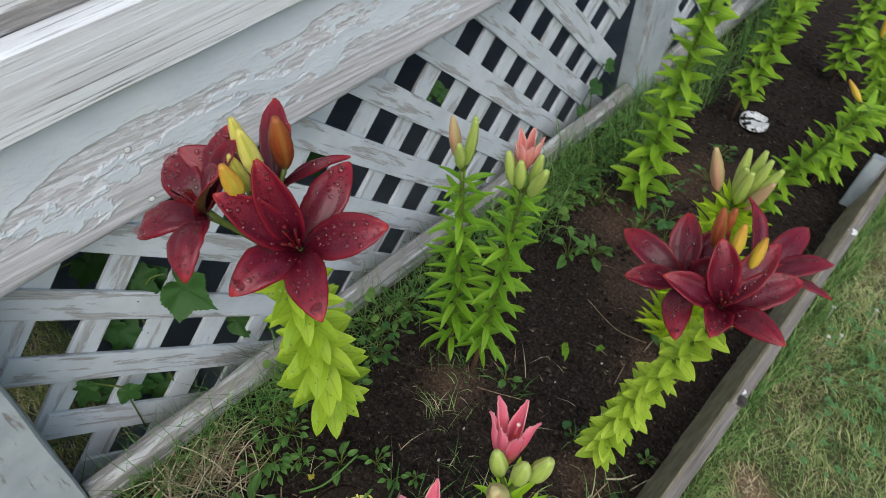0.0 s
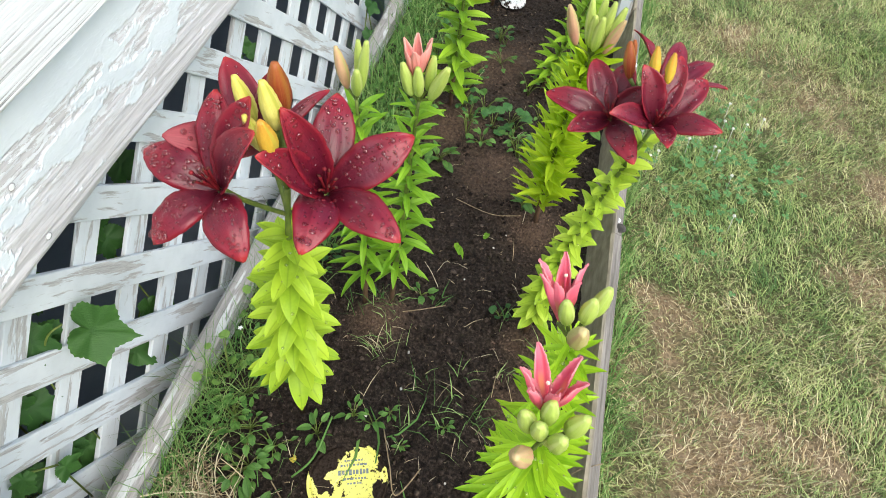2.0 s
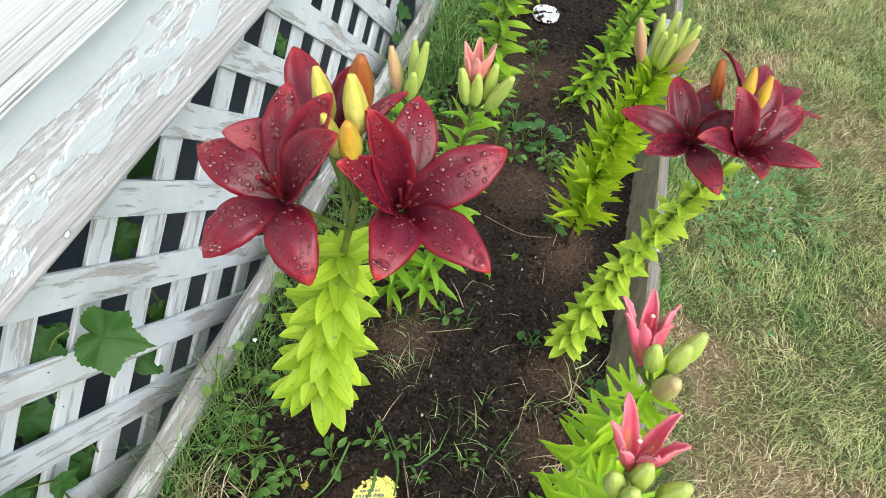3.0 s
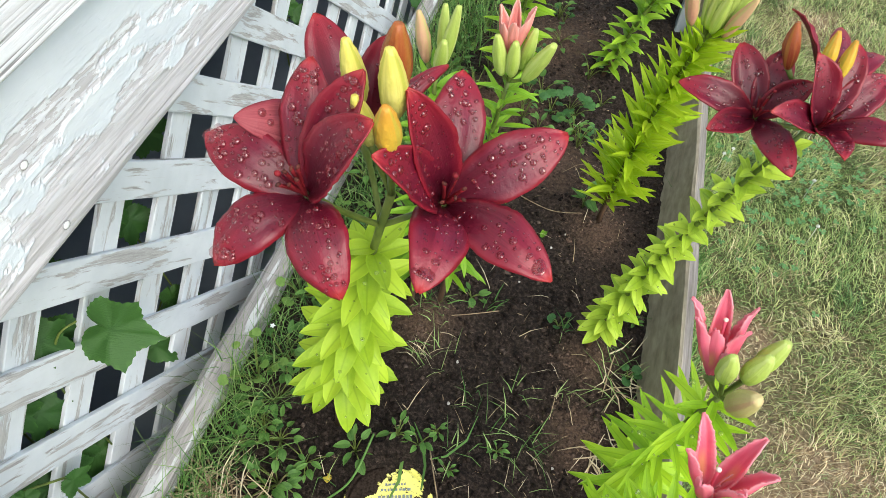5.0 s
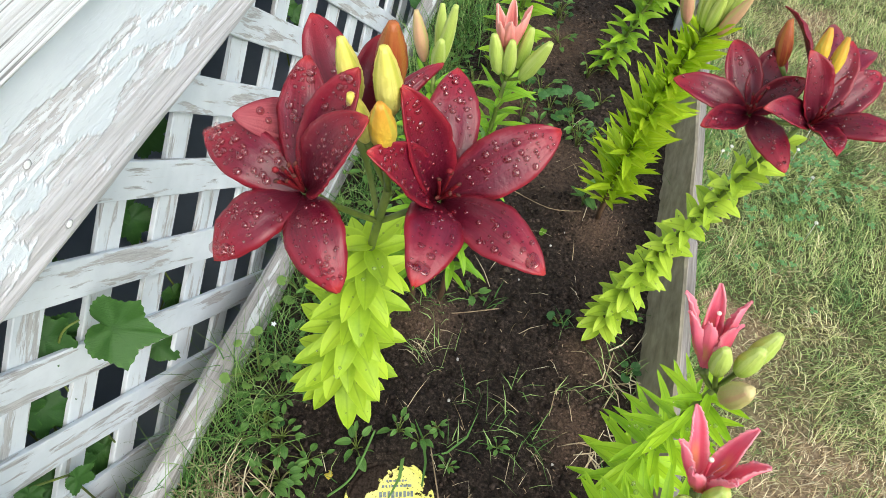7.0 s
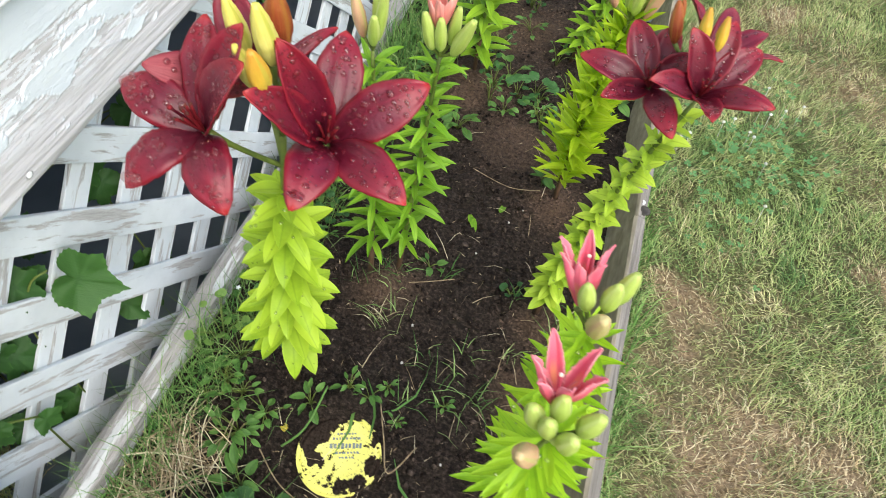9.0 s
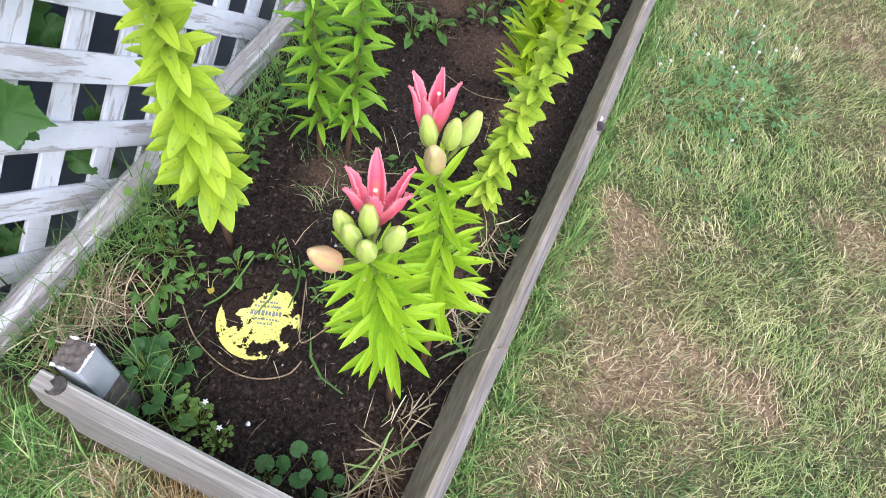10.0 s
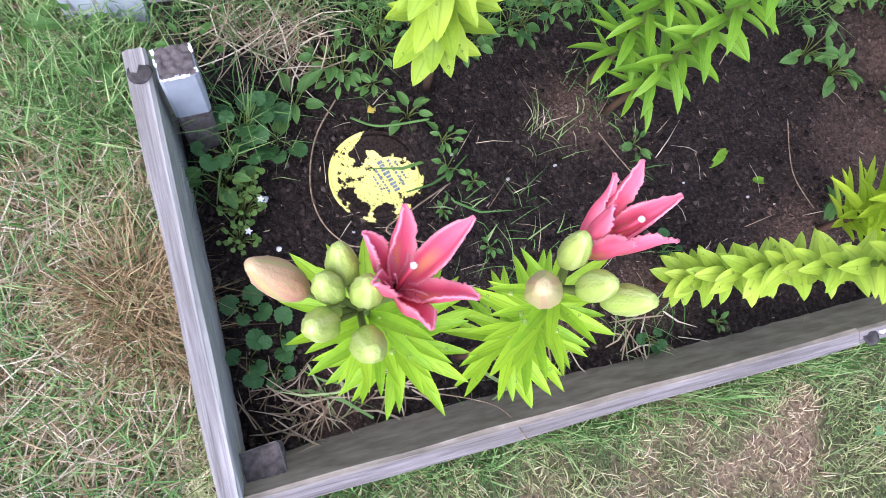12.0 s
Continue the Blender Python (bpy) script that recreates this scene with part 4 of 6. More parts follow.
def lily_plant(base, bend, top, kind, count, long_low, long_top, elev_low, elev_top, start, seed, label, bare=1.0, radius=0.0045, rain=0.0):
    """A lily: an empty at its base, a tapering stem and a spiral of single leaves. Returns it and the stem's curve."""
    rng = random.Random(seed)
    plant = empty("lily_plant", base, label, "lily", "lilies in the bed")
    inv = Matrix.Translation(base).inverted()
    pts = bezier(base, bend, top, 14)
    bm = tube(bmesh.new(), pts, [radius * (1 - 0.45 * i / 13) for i in range(14)], 8)
    stem = part("stem", bm, M_STEM, plant)
    stem.matrix_parent_inverse = inv
    foot = [pts[0] - (pts[1] - pts[0]).normalized() * 0.01, pts[1], pts[2], pts[2].lerp(pts[3], 0.5)]
    ft = part("stem_foot", tube(bmesh.new(), foot, [radius * 1.25, radius * 1.2, radius * 1.12, radius * 1.02], 8), M_FOOT, plant, "brown stem foot")
    ft.matrix_parent_inverse = inv
    beads = []
    for i in range(count):
        s = start + (bare - start) * (i + rng.uniform(-0.3, 0.3)) / (count - 1)
        s = min(0.995, max(0.02, s))
        f = s * 13
        k = min(12, int(f))
        p = pts[k].lerp(pts[k + 1], f - k)
        t = (pts[k + 1] - pts[k]).normalized()
        q = (s - start) / (bare - start)
        phi = i * 2.39996 + rng.uniform(-0.25, 0.25)
        r0 = t.orthogonal().normalized()
        r = math.cos(phi) * r0 + math.sin(phi) * t.cross(r0)
        e = radians(elev_low + (elev_top - elev_low) * q + rng.uniform(-11, 11))
        d = (math.cos(e) * r + math.sin(e) * t).normalized()
        nz = (t - d * t.dot(d)).normalized()
        nx = d.cross(nz)
        roll = rng.uniform(-0.25, 0.25)
        nx, nz = (math.cos(roll) * nx + math.sin(roll) * nz), (math.cos(roll) * nz - math.sin(roll) * nx)
        taper = 1.0 if q > 0.08 else 0.80 + q * 2.5
        size = (long_low + (long_top - long_low) * q) * rng.uniform(0.85, 1.12) * taper
        m = Matrix((nx, d, nz)).transposed().to_4x4() @ Matrix.Scale(size, 4)
        m.translation = p + d * radius * 0.4
        shape = rng.choice(LEAVES[kind])
        ob = piece("leaf", shape, m, plant)
        ob.matrix_parent_inverse = inv
        if rain:
            spine = [v.co.copy() for v in shape.vertices if abs(v.co.x) < 1e-6]
            beads += [(m @ (rng.choice(spine[2:-2]) + Vector((rng.uniform(-0.09, 0.09), 0, 0.035))), nz) for _ in range(3) if rng.random() < rain]
    if beads:
        joined = [dome_at(p, n, rng.uniform(0.0007, 0.0022)) for p, n in beads]
        size = len(DOME[0])
        ob = mesh_np("fine_rain", np.concatenate(joined), [np.concatenate([DOME[1] + size * k for k in range(len(joined))]), np.concatenate([DOME[2] + size * k for k in range(len(joined))])], M_LEAFWATER)
        ob.parent, ob.matrix_parent_inverse = plant, inv
        tagged(ob, "fine rain drops tinted like the surface below", kind="stuff")
    return plant, pts


BUD_SIZE = {"yellow_bud": (1.0, 0.68), "orange_bud": (1.0, 0.68), "orange_red_bud": (1.0, 0.76), "pale_green_bud": (1.10, 0.82), "pink_green_bud": (1.08, 0.84)}


def bud(plant, root, base, tip, radius, material, label):
    """A closed bud with six soft ridges on its own stalk."""
    base, tip = Vector(base), Vector(tip)
    tip = base + (tip - base) * BUD_SIZE.get(material.name, (1, 1))[0]
    radius *= BUD_SIZE.get(material.name, (1, 1))[1]
    axis = (tip - base)
    ln = axis.length
    axis.normalize()
    s = axis.orthogonal().normalized()
    u = axis.cross(s)
    bm = bmesh.new()
    n, seg, tone, ridge, rings = 16, 36, [], [], []
    for i in range(n + 1):
        t = i / n
        r = radius * (math.sin(math.pi * (0.07 + 0.865 * t ** 0.9)) ** (0.72 if material in (M_BUD_Y, M_BUD_O, M_BUD_R, M_BUD_P) else 0.56)) * (1.10 - 0.22 * t)
        ring = []
        for k in range(seg):
            a = 2 * math.pi * k / seg
            rr = r * (1 + 0.045 * math.cos(6 * a) + 0.02 * math.cos(3 * a) - 0.10 * max(0.0, -math.cos(3 * a)) ** 9 - 0.05 * max(0.0, math.cos(3 * a)) ** 14 + 0.05 * noise.noise((math.cos(a) * 2 + base.x * 90, math.sin(a) * 2, t * 5))) + 0.00035 * noise.noise((math.cos(a) * 6, math.sin(a) * 6 + base.y * 50, t * 14)) + 0.0007 * max(0.0, math.cos(3 * a)) ** 3 * noise.noise((k * 0.1, t * 22, base.x * 200))
            ring.append(bm.verts.new(base + axis * (ln * t) + rr * (math.cos(a) * s + math.sin(a) * u)))
            tone.append(t)
            ridge.append(0.5 + 0.5 * math.cos(3 * a))
        rings.append(ring)
    for a, b in zip(rings, rings[1:]):
        for k in range(seg):
            bm.faces.new((a[k], a[(k + 1) % seg], b[(k + 1) % seg], b[k]))
    bm.faces.new(rings[0][::-1])
    bm.faces.new(rings[-1])
    inv = Matrix.Translation(plant.location).inverted()
    ob = part("bud", bm, material, plant, label)
    ob.matrix_parent_inverse = inv
    set_tone(ob.data, tone)
    set_tone(ob.data, ridge, "ridge")
    mid = (Vector(root) + base) / 2 + axis * 0.004 - Vector((0, 0, 0.003))
    part("bud_stalk", tube(bmesh.new(), bezier(root, mid, base + axis * 0.001, 7), [0.0019] * 6 + [0.0026], 7), M_STEM, ob)
    return ob


def petal_bm(core, tip, face, width, arch, cup, curl=0.0, blunt=0.74, seg=22, half=6, ridge=0.0016, frill=0.0011):
    """A petal from core to tip. arch lifts its middle along face, cup raises its edges, curl turns the tip back."""
    core, tip, face = Vector(core), Vector(tip), Vector(face).normalized()
    d = tip - core
    ln = d.length
    d.normalize()
    nrm = (face - d * face.dot(d)).normalized()
    side = d.cross(nrm)
    bm = bmesh.new()
    rows, tone, surf, across, run = [], [], [], [], []
    for i in range(seg + 1):
        t = i / seg
        w = width / 2 * (t + 0.02) ** 0.80 * max(0.0, 1.004 - t) ** blunt / ((0.53 ** 0.80) * (0.47 ** blunt))
        w = max(w, 0.0005)
        lift = arch * math.sin(math.pi * t) - curl * max(0, t - 0.72) ** 2 * 8
        row = []
        for k in range(-half, half + 1):
            q = k / half
            wob = 0.0023 * noise.noise((q * 1.7 + core.x * 300, t * 4, tip.y * 200)) * abs(q) + frill * noise.noise((q * 3 + core.x * 70, t * (26 if frill < 0.0015 else 64), tip.x * 200)) * q ** 4
            h = lift + cup * q * q * min(1.0, 2.2 * w / width) - ridge * math.exp(-(q / 0.16) ** 2) * (1 - t) + wob
            h += 0.0009 * math.cos(abs(q) * 7.0) * math.sin(math.pi * t) + 0.0010 * noise.noise((q * 6.0, t * 9.0, core.y * 400)) * max(0.0, 0.45 - t) * 2
            co = core + d * (ln * t) + side * (w * q * (1 + 0.05 * noise.noise((t * 6, q, core.y * 90)) + frill * 26 * noise.noise((t * (22 if frill < 0.0015 else 60), q * 2, tip.z * 90)))) + nrm * h
            row.append(bm.verts.new(co))
            tone.append(min(1.0, max(abs(q) ** 8 * 0.28, max(0.0, t - 0.55) * 1.5) + 0.12 * math.exp(-(q / 0.12) ** 2) * t))
            across.append(q)
            run.append(t)
            if 4 < i < seg - 1 and abs(k) < half - 1 and (t > 0.5 or (i + k) % 2):
                surf.append(co.copy())
        rows.append(row)
    for a, b in zip(rows, rows[1:]):
        for k in range(2 * half):
            bm.faces.new((a[k], a[k + 1], b[k + 1], b[k]))
    return bm, tone, surf, nrm, across, run


def drops_part(points, parent, seed):
    """Rain on a flower's petals: large beads one by one, the fine ones joined."""
    rng = random.Random(seed)
    verts, quads, tris = [], [], []
    for p, nrm in points:
        r = rng.choice((0.0004, 0.0005, 0.0005, 0.0006, 0.0007, 0.0007, 0.0008, 0.0009, 0.0011, 0.0013, 0.0015, 0.0018, 0.0021, 0.0025))
        m = nrm.to_track_quat("Z", "Y").to_matrix().to_4x4() @ Matrix.Diagonal((r, r * rng.uniform(0.85, 1.1), r, 1))
        m.translation = p + nrm * r * 0.05
        if r > 0.0014:
            piece("water_drop", DROP_MESH, m, parent)
            continue
        mm = np.array(m)
        b = len(verts) * len(DOME[0])
        verts.append(DOME[0] @ mm[:3, :3].T + mm[:3, 3])
        quads.append(DOME[1] + b)
        tris.append(DOME[2] + b)
    ob = mesh_np("fine_rain", np.concatenate(verts), [np.concatenate(quads), np.concatenate(tris)], M_WATER)
    ob.parent = parent
    return tagged(ob, "fine rain drops tinted like the surface below", kind="stuff")


def lily_flower(plant, root, core, face, petals, material, label, seed, wet=0, stigma=None, filaments=6, thick=0.0009, blunt=0.74, anther=0.0036, reach=1.0, slim=0.90, frill=0.0014, beads=(), dry=()):
    """An open flower: throat with stalk, six petals, stamens, a pistil and rain drops."""
    rng = random.Random(seed)
    core, face = Vector(core), Vector(face).normalized()
    inv = Matrix.Translation(plant.location).inverted()
    bm = tube(bmesh.new(), bezier(root, (Vector(root) + core) / 2 - face * 0.008, core - face * 0.002, 8), [0.002] * 6 + [0.003, 0.0042], 8)
    flower = part("flower", bm, M_STEM, plant, label)
    flower.matrix_parent_inverse = inv
    wetness = []
    for n, (tip, width, arch, cup, curl) in enumerate(petals):
        tip = core + (Vector(tip) - core) * reach
        pb, tone, surf, nrm, across, run = petal_bm(core + (tip - core) * 0.03, tip, face, width * slim, arch, cup, curl, blunt, 22 if frill < 0.0015 else 54, frill=frill)
        ob = part("petal", pb, M_FADED if n in dry else material, flower, "dry pink-mottled petal" if n in dry else "")
        set_tone(ob.data, tone)
        set_tone(ob.data, across, "across")
        set_tone(ob.data, run, "run")
        if n in beads:
            m = nrm.to_track_quat("Z", "Y").to_matrix().to_4x4() @ Matrix.Diagonal((0.0058, 0.0044, 0.0026, 1))
            m.translation = tip.lerp(core, 0.10) + nrm * (arch * 0.30 - curl * 0.26 + 0.0004)
            piece("water_drop", DROP_MESH, m, flower)
        sol = ob.modifiers.new("thickness", "SOLIDIFY")
        sol.thickness, sol.offset = thick, -1.0
        for p in rng.sample(surf, min(wet, len(surf))):
            wetness.append((p + Vector([rng.uniform(-0.0010, 0.0010) for _ in range(3)]).cross(nrm), nrm))
    if wetness:
        drops_part(wetness, flower, seed)
    s = face.orthogonal().normalized()
    u = face.cross(s)
    for k in range(filaments):
        a = 2 * math.pi * k / max(1, filaments) + rng.uniform(-0.3, 0.3)
        out = (math.cos(a) * s + math.sin(a) * u)
        red = material is M_RED
        end = core + face * rng.uniform(0.022, 0.034) + out * (rng.uniform(0.003, 0.009) if red else rng.uniform(0.009, 0.016))
        st = part("stamen", tube(bmesh.new(), bezier(core, core + face * 0.014 + out * 0.002, end, 7), 0.0011 if red else 0.0005, 6), M_STAMEN if red else M_PINKSTAMEN, flower)
        bm = bmesh.new()
        m = (out + face * 0.2).to_track_quat("X", "Z").to_matrix().to_4x4()
        m.translation = end
        bmesh.ops.create_uvsphere(bm, u_segments=8, v_segments=5, radius=1.0, matrix=m @ Matrix.Diagonal((anther * (0.45 if red else 1), anther * 0.3, anther * 0.3, 1)))
        part("anther", bm, M_ANTHER if red else M_PINKSTAMEN, st, "dark anther" if red else "")
    if stigma is not None:
        bm = tube(bmesh.new(), bezier(core, (core + Vector(stigma)) / 2, stigma, 6), 0.0010, 6)
        pi = part("pistil", bm, material, flower)
        bm = bmesh.new()
        ball(bm, (0, 0, 0), 0.0018, 0.8)
        sg = part("stigma", bm, M_STAMEN if material is M_RED else M_STIGMA, pi, "dark red stigma" if material is M_RED else "pale sticky stigma")
        sg.location = stigma
    return flower


def bud_round(plant, root, centre, length, radius, material, label):
    """A bud whose axis runs from the head of the stem through its centre."""
    d = ((Vector(centre) - Vector(root)).normalized() + Vector((0, 0, 0.6))).normalized()
    length *= 0.92
    return bud(plant, root, Vector(centre) - d * length / 2, Vector(centre) + d * length / 2, radius, material, label)


def near_red_lily():
    plant, pts = lily_plant((0.166, 0.088, 0.005), (0.211, 0.043, 0.372), (0.281, -0.034, 0.664), "broad", 86, 0.066, 0.034, -2, 26, 0.262, 1, "tall yellow-green lily with wet dark red blooms beside the lattice", 0.86, 0.0048, 0.42)
    root, fork = pts[-1], pts[12]
    lily_flower(plant, fork, (0.309, -0.028, 0.661), (0.32, -0.40, 0.86), [
        ((0.320, -0.095, 0.677), 0.0360, 0.012, -0.0035, 0.010), ((0.378, -0.065, 0.673), 0.0340, 0.012, -0.0035, 0.008),
        ((0.366, 0.010, 0.701), 0.0370, 0.007, -0.0025, 0.006), ((0.300, 0.033, 0.708), 0.0350, 0.006, -0.0025, 0.006),
        ((0.292, -0.042, 0.746), 0.0300, 0.004, 0.0050, 0.004), ((0.288, -0.074, 0.733), 0.0300, 0.004, 0.0040, 0.004)],
        M_RED, "open wine-red lily bloom covered in rain drops", 11, 64, (0.318, -0.044, 0.703), beads=(0, 1))
    lily_flower(plant, fork, (0.245, -0.065, 0.680), (-0.05, -0.42, 0.90), [
        ((0.212, -0.111, 0.665), 0.0330, 0.012, -0.0035, 0.009), ((0.282, -0.113, 0.673), 0.0340, 0.012, -0.0035, 0.009),
        ((0.185, -0.057, 0.698), 0.0330, 0.009, -0.0035, 0.008), ((0.233, -0.026, 0.737), 0.0310, 0.004, -0.0025, 0.004),
        ((0.266, -0.039, 0.748), 0.0300, 0.002, 0.0040, 0.004), ((0.280, -0.066, 0.744), 0.0360, 0.003, 0.0045, 0.004)],
        M_RED, "open wine-red lily bloom covered in rain drops", 12, 64, (0.243, -0.086, 0.716), beads=(0, 2))
    lily_flower(plant, fork, (0.252, -0.006, 0.672), (-0.05, -0.62, 0.75), [
        ((0.208, 0.033, 0.719), 0.034, 0.002, -0.002, 0.002), ((0.287, 0.042, 0.703), 0.013, 0.008, -0.004, 0.010),
        ((0.206, -0.056, 0.714), 0.030, 0.003, -0.002, 0.004), ((0.262, 0.006, 0.736), 0.028, 0.002, -0.002, 0.003)],
        M_RED, "faded dark red lily bloom turned away", 13, 8, dry=(2,))
    bud(plant, root, (0.271, -0.006, 0.708), (0.274, -0.010, 0.757), 0.0116, M_BUD_R, "orange-red swelling bud")
    bud(plant, root, (0.262, -0.030, 0.720), (0.257, -0.035, 0.760), 0.0092, M_BUD_Y, "pale yellow bud")
    bud(plant, root, (0.283, -0.036, 0.724), (0.282, -0.044, 0.768), 0.0106, M_BUD_Y, "pale yellow bud")
    bud(plant, root, (0.271, -0.040, 0.704), (0.266, -0.047, 0.739), 0.0088, M_BUD_Y, "pale yellow bud")
    bud(plant, root, (0.287, -0.056, 0.719), (0.288, -0.065, 0.754), 0.0100, M_BUD_O, "yellow-orange bud")


def far_red_lily():
    plant, pts = lily_plant((0.485, 0.338, 0.003), (0.503, 0.330, 0.250), (0.566, 0.268, 0.556), "oval", 118, 0.039, 0.027, 8, 44, 0.10, 2, "yellow-green lily with dark red blooms beside the border", 0.95, 0.0042, 0.2)
    root = pts[-1]
    lily_flower(plant, root, (0.516, 0.255, 0.563), (-0.15, -0.55, 0.85), [
        ((0.444, 0.257, 0.580), 0.0300, 0.009, 0.0030, 0.004), ((0.486, 0.294, 0.607), 0.0330, 0.003, 0.0040, 0.006),
        ((0.545, 0.186, 0.571), 0.0300, 0.009, -0.0025, 0.008), ((0.524, 0.298, 0.609), 0.0310, 0.003, 0.0040, 0.006),
        ((0.476, 0.215, 0.571), 0.0272, 0.001, 0.0040, 0.004), ((0.548, 0.265, 0.604), 0.0272, 0.003, 0.0040, 0.006)],
        M_RED, "cup-shaped dark red lily bloom with rain drops", 21, 40, (0.518, 0.248, 0.598))
    lily_flower(plant, root, (0.560, 0.234, 0.583), (0.12, -0.45, 0.9), [
        ((0.513, 0.202, 0.613), 0.0280, 0.003, 0.0040, 0.006), ((0.535, 0.244, 0.643), 0.0310, 0.002, 0.0050, 0.006),
        ((0.571, 0.184, 0.605), 0.0280, 0.001, 0.0030, 0.009), ((0.618, 0.210, 0.611), 0.0270, 0.008, -0.0025, 0.008),
        ((0.602, 0.276, 0.620), 0.0340, 0.005, 0.0030, 0.007), ((0.571, 0.283, 0.637), 0.0290, 0.003, 0.0040, 0.006)],
        M_RED, "open dark red lily bloom with rain drops", 22, 40, (0.568, 0.224, 0.617))
    lily_flower(plant, root, (0.563, 0.286, 0.580), (0.30, 0.4, 0.8), [
        ((0.626, 0.298, 0.605), 0.0290, 0.007, -0.0025, 0.008), ((0.578, 0.364, 0.606), 0.0290, 0.007, -0.0025, 0.008),
        ((0.524, 0.335, 0.627), 0.0290, 0.005, 0.0030, 0.006), ((0.612, 0.340, 0.603), 0.0280, 0.007, -0.0025, 0.008)],
        M_RED, "dark red lily bloom turned to the lawn", 23, 6)
    bud(plant, root, (0.525, 0.272, 0.606), (0.516, 0.281, 0.643), 0.0085, M_BUD_R, "orange-red bud")
    bud(plant, root, (0.546, 0.254, 0.622), (0.542, 0.260, 0.656), 0.0084, M_BUD_O, "orange-yellow bud")
    bud(plant, root, (0.562, 0.262, 0.614), (0.561, 0.270, 0.646), 0.0080, M_BUD_O, "orange-yellow bud")
    bud(plant, root, (0.522, 0.292, 0.606), (0.522, 0.300, 0.634), 0.0070, M_BUD_R, "red swelling bud")


def near_pink_lily():
    plant, pts = lily_plant((0.506, -0.022, 0.003), (0.515, -0.045, 0.285), (0.511, -0.107, 0.517), "bright", 66, 0.066, 0.042, 10, 30, 0.46, 3, "bright green lily with pink bloom and buds by the border", 0.98, 0.0046, 0.25)
    root = pts[-1]
    lily_flower(plant, root, (0.508, -0.091, 0.536), (-0.10, 0.20, 0.96), [
        ((0.490, -0.058, 0.583), 0.0168, -0.003, 0.0040, 0.004), ((0.523, -0.066, 0.590), 0.0168, -0.003, 0.0040, 0.004),
        ((0.531, -0.086, 0.588), 0.0168, -0.003, 0.0040, 0.005), ((0.482, -0.086, 0.587), 0.0168, -0.003, 0.0040, 0.004),
        ((0.490, -0.104, 0.588), 0.0150, -0.003, 0.0040, 0.004), ((0.511, -0.105, 0.594), 0.0150, -0.003, 0.0040, 0.004)],
        M_PINK, "half-open coral pink lily bloom with pale edges", 31, 0, (0.504, -0.086, 0.570), 3, 0.0010, 0.80, 0.0010, 0.95, 0.74, 0.0016)
    for c, ln, r, m, lab in (((0.496, -0.141, 0.551), 0.044, 0.0104, M_BUD_P, "plump pink-green bud"), ((0.495, -0.114, 0.555), 0.030, 0.0092, M_BUD_G, "pale green bud"), ((0.510, -0.107, 0.564), 0.030, 0.0088, M_BUD_G, "pale green bud"),
                             ((0.505, -0.122, 0.561), 0.027, 0.0084, M_BUD_G, "pale green bud"), ((0.532, -0.110, 0.560), 0.032, 0.0096, M_BUD_G, "pale green bud"), ((0.520, -0.128, 0.561), 0.030, 0.0092, M_BUD_G, "pale green bud")):
        bud_round(plant, root, c, ln, r, m, lab)
    bud_round(plant, root, (0.513, -0.121, 0.545), 0.014, 0.0045, M_BUD_G, "tiny unripe green bud")


def second_pink_lily():
    plant, pts = lily_plant((0.523, 0.050, 0.003), (0.532, 0.055, 0.276), (0.520, -0.004, 0.518), "bright", 68, 0.064, 0.036, 8, 28, 0.36, 4, "bright green lily with a pink bloom leaning over the soil", 0.98, 0.0044, 0.22)
    root = pts[-1]
    lily_flower(plant, root, (0.507, 0.002, 0.531), (-0.15, 0.42, 0.88), [
        ((0.478, 0.028, 0.580), 0.0168, -0.003, 0.0040, 0.004), ((0.497, 0.036, 0.586), 0.0168, -0.003, 0.0040, 0.004),
        ((0.515, 0.028, 0.588), 0.0168, -0.003, 0.0040, 0.004), ((0.495, 0.010, 0.576), 0.0165, -0.003, 0.0040, 0.003),
        ((0.513, 0.012, 0.582), 0.0148, -0.003, 0.0040, 0.004), ((0.482, 0.014, 0.578), 0.0148, -0.003, 0.0040, 0.004)],
        M_PINK, "half-open coral pink lily bloom with pale edges", 41, 0, (0.502, 0.022, 0.570), 3, 0.0010, 0.80, 0.0010, 0.97, 0.72, 0.0016)
    for c, ln, r, m, lab in (((0.509, -0.009, 0.559), 0.032, 0.0088, M_BUD_G, "pale green bud"), ((0.523, -0.026, 0.553), 0.046, 0.0090, M_BUD_W, "plump pale bud with a pink blush"), ((0.527, -0.004, 0.561), 0.032, 0.0092, M_BUD_G, "pale green bud"), ((0.536, 0.009, 0.560), 0.034, 0.0092, M_BUD_G, "pale green bud")):
        bud_round(plant, root, c, ln, r, m, lab)


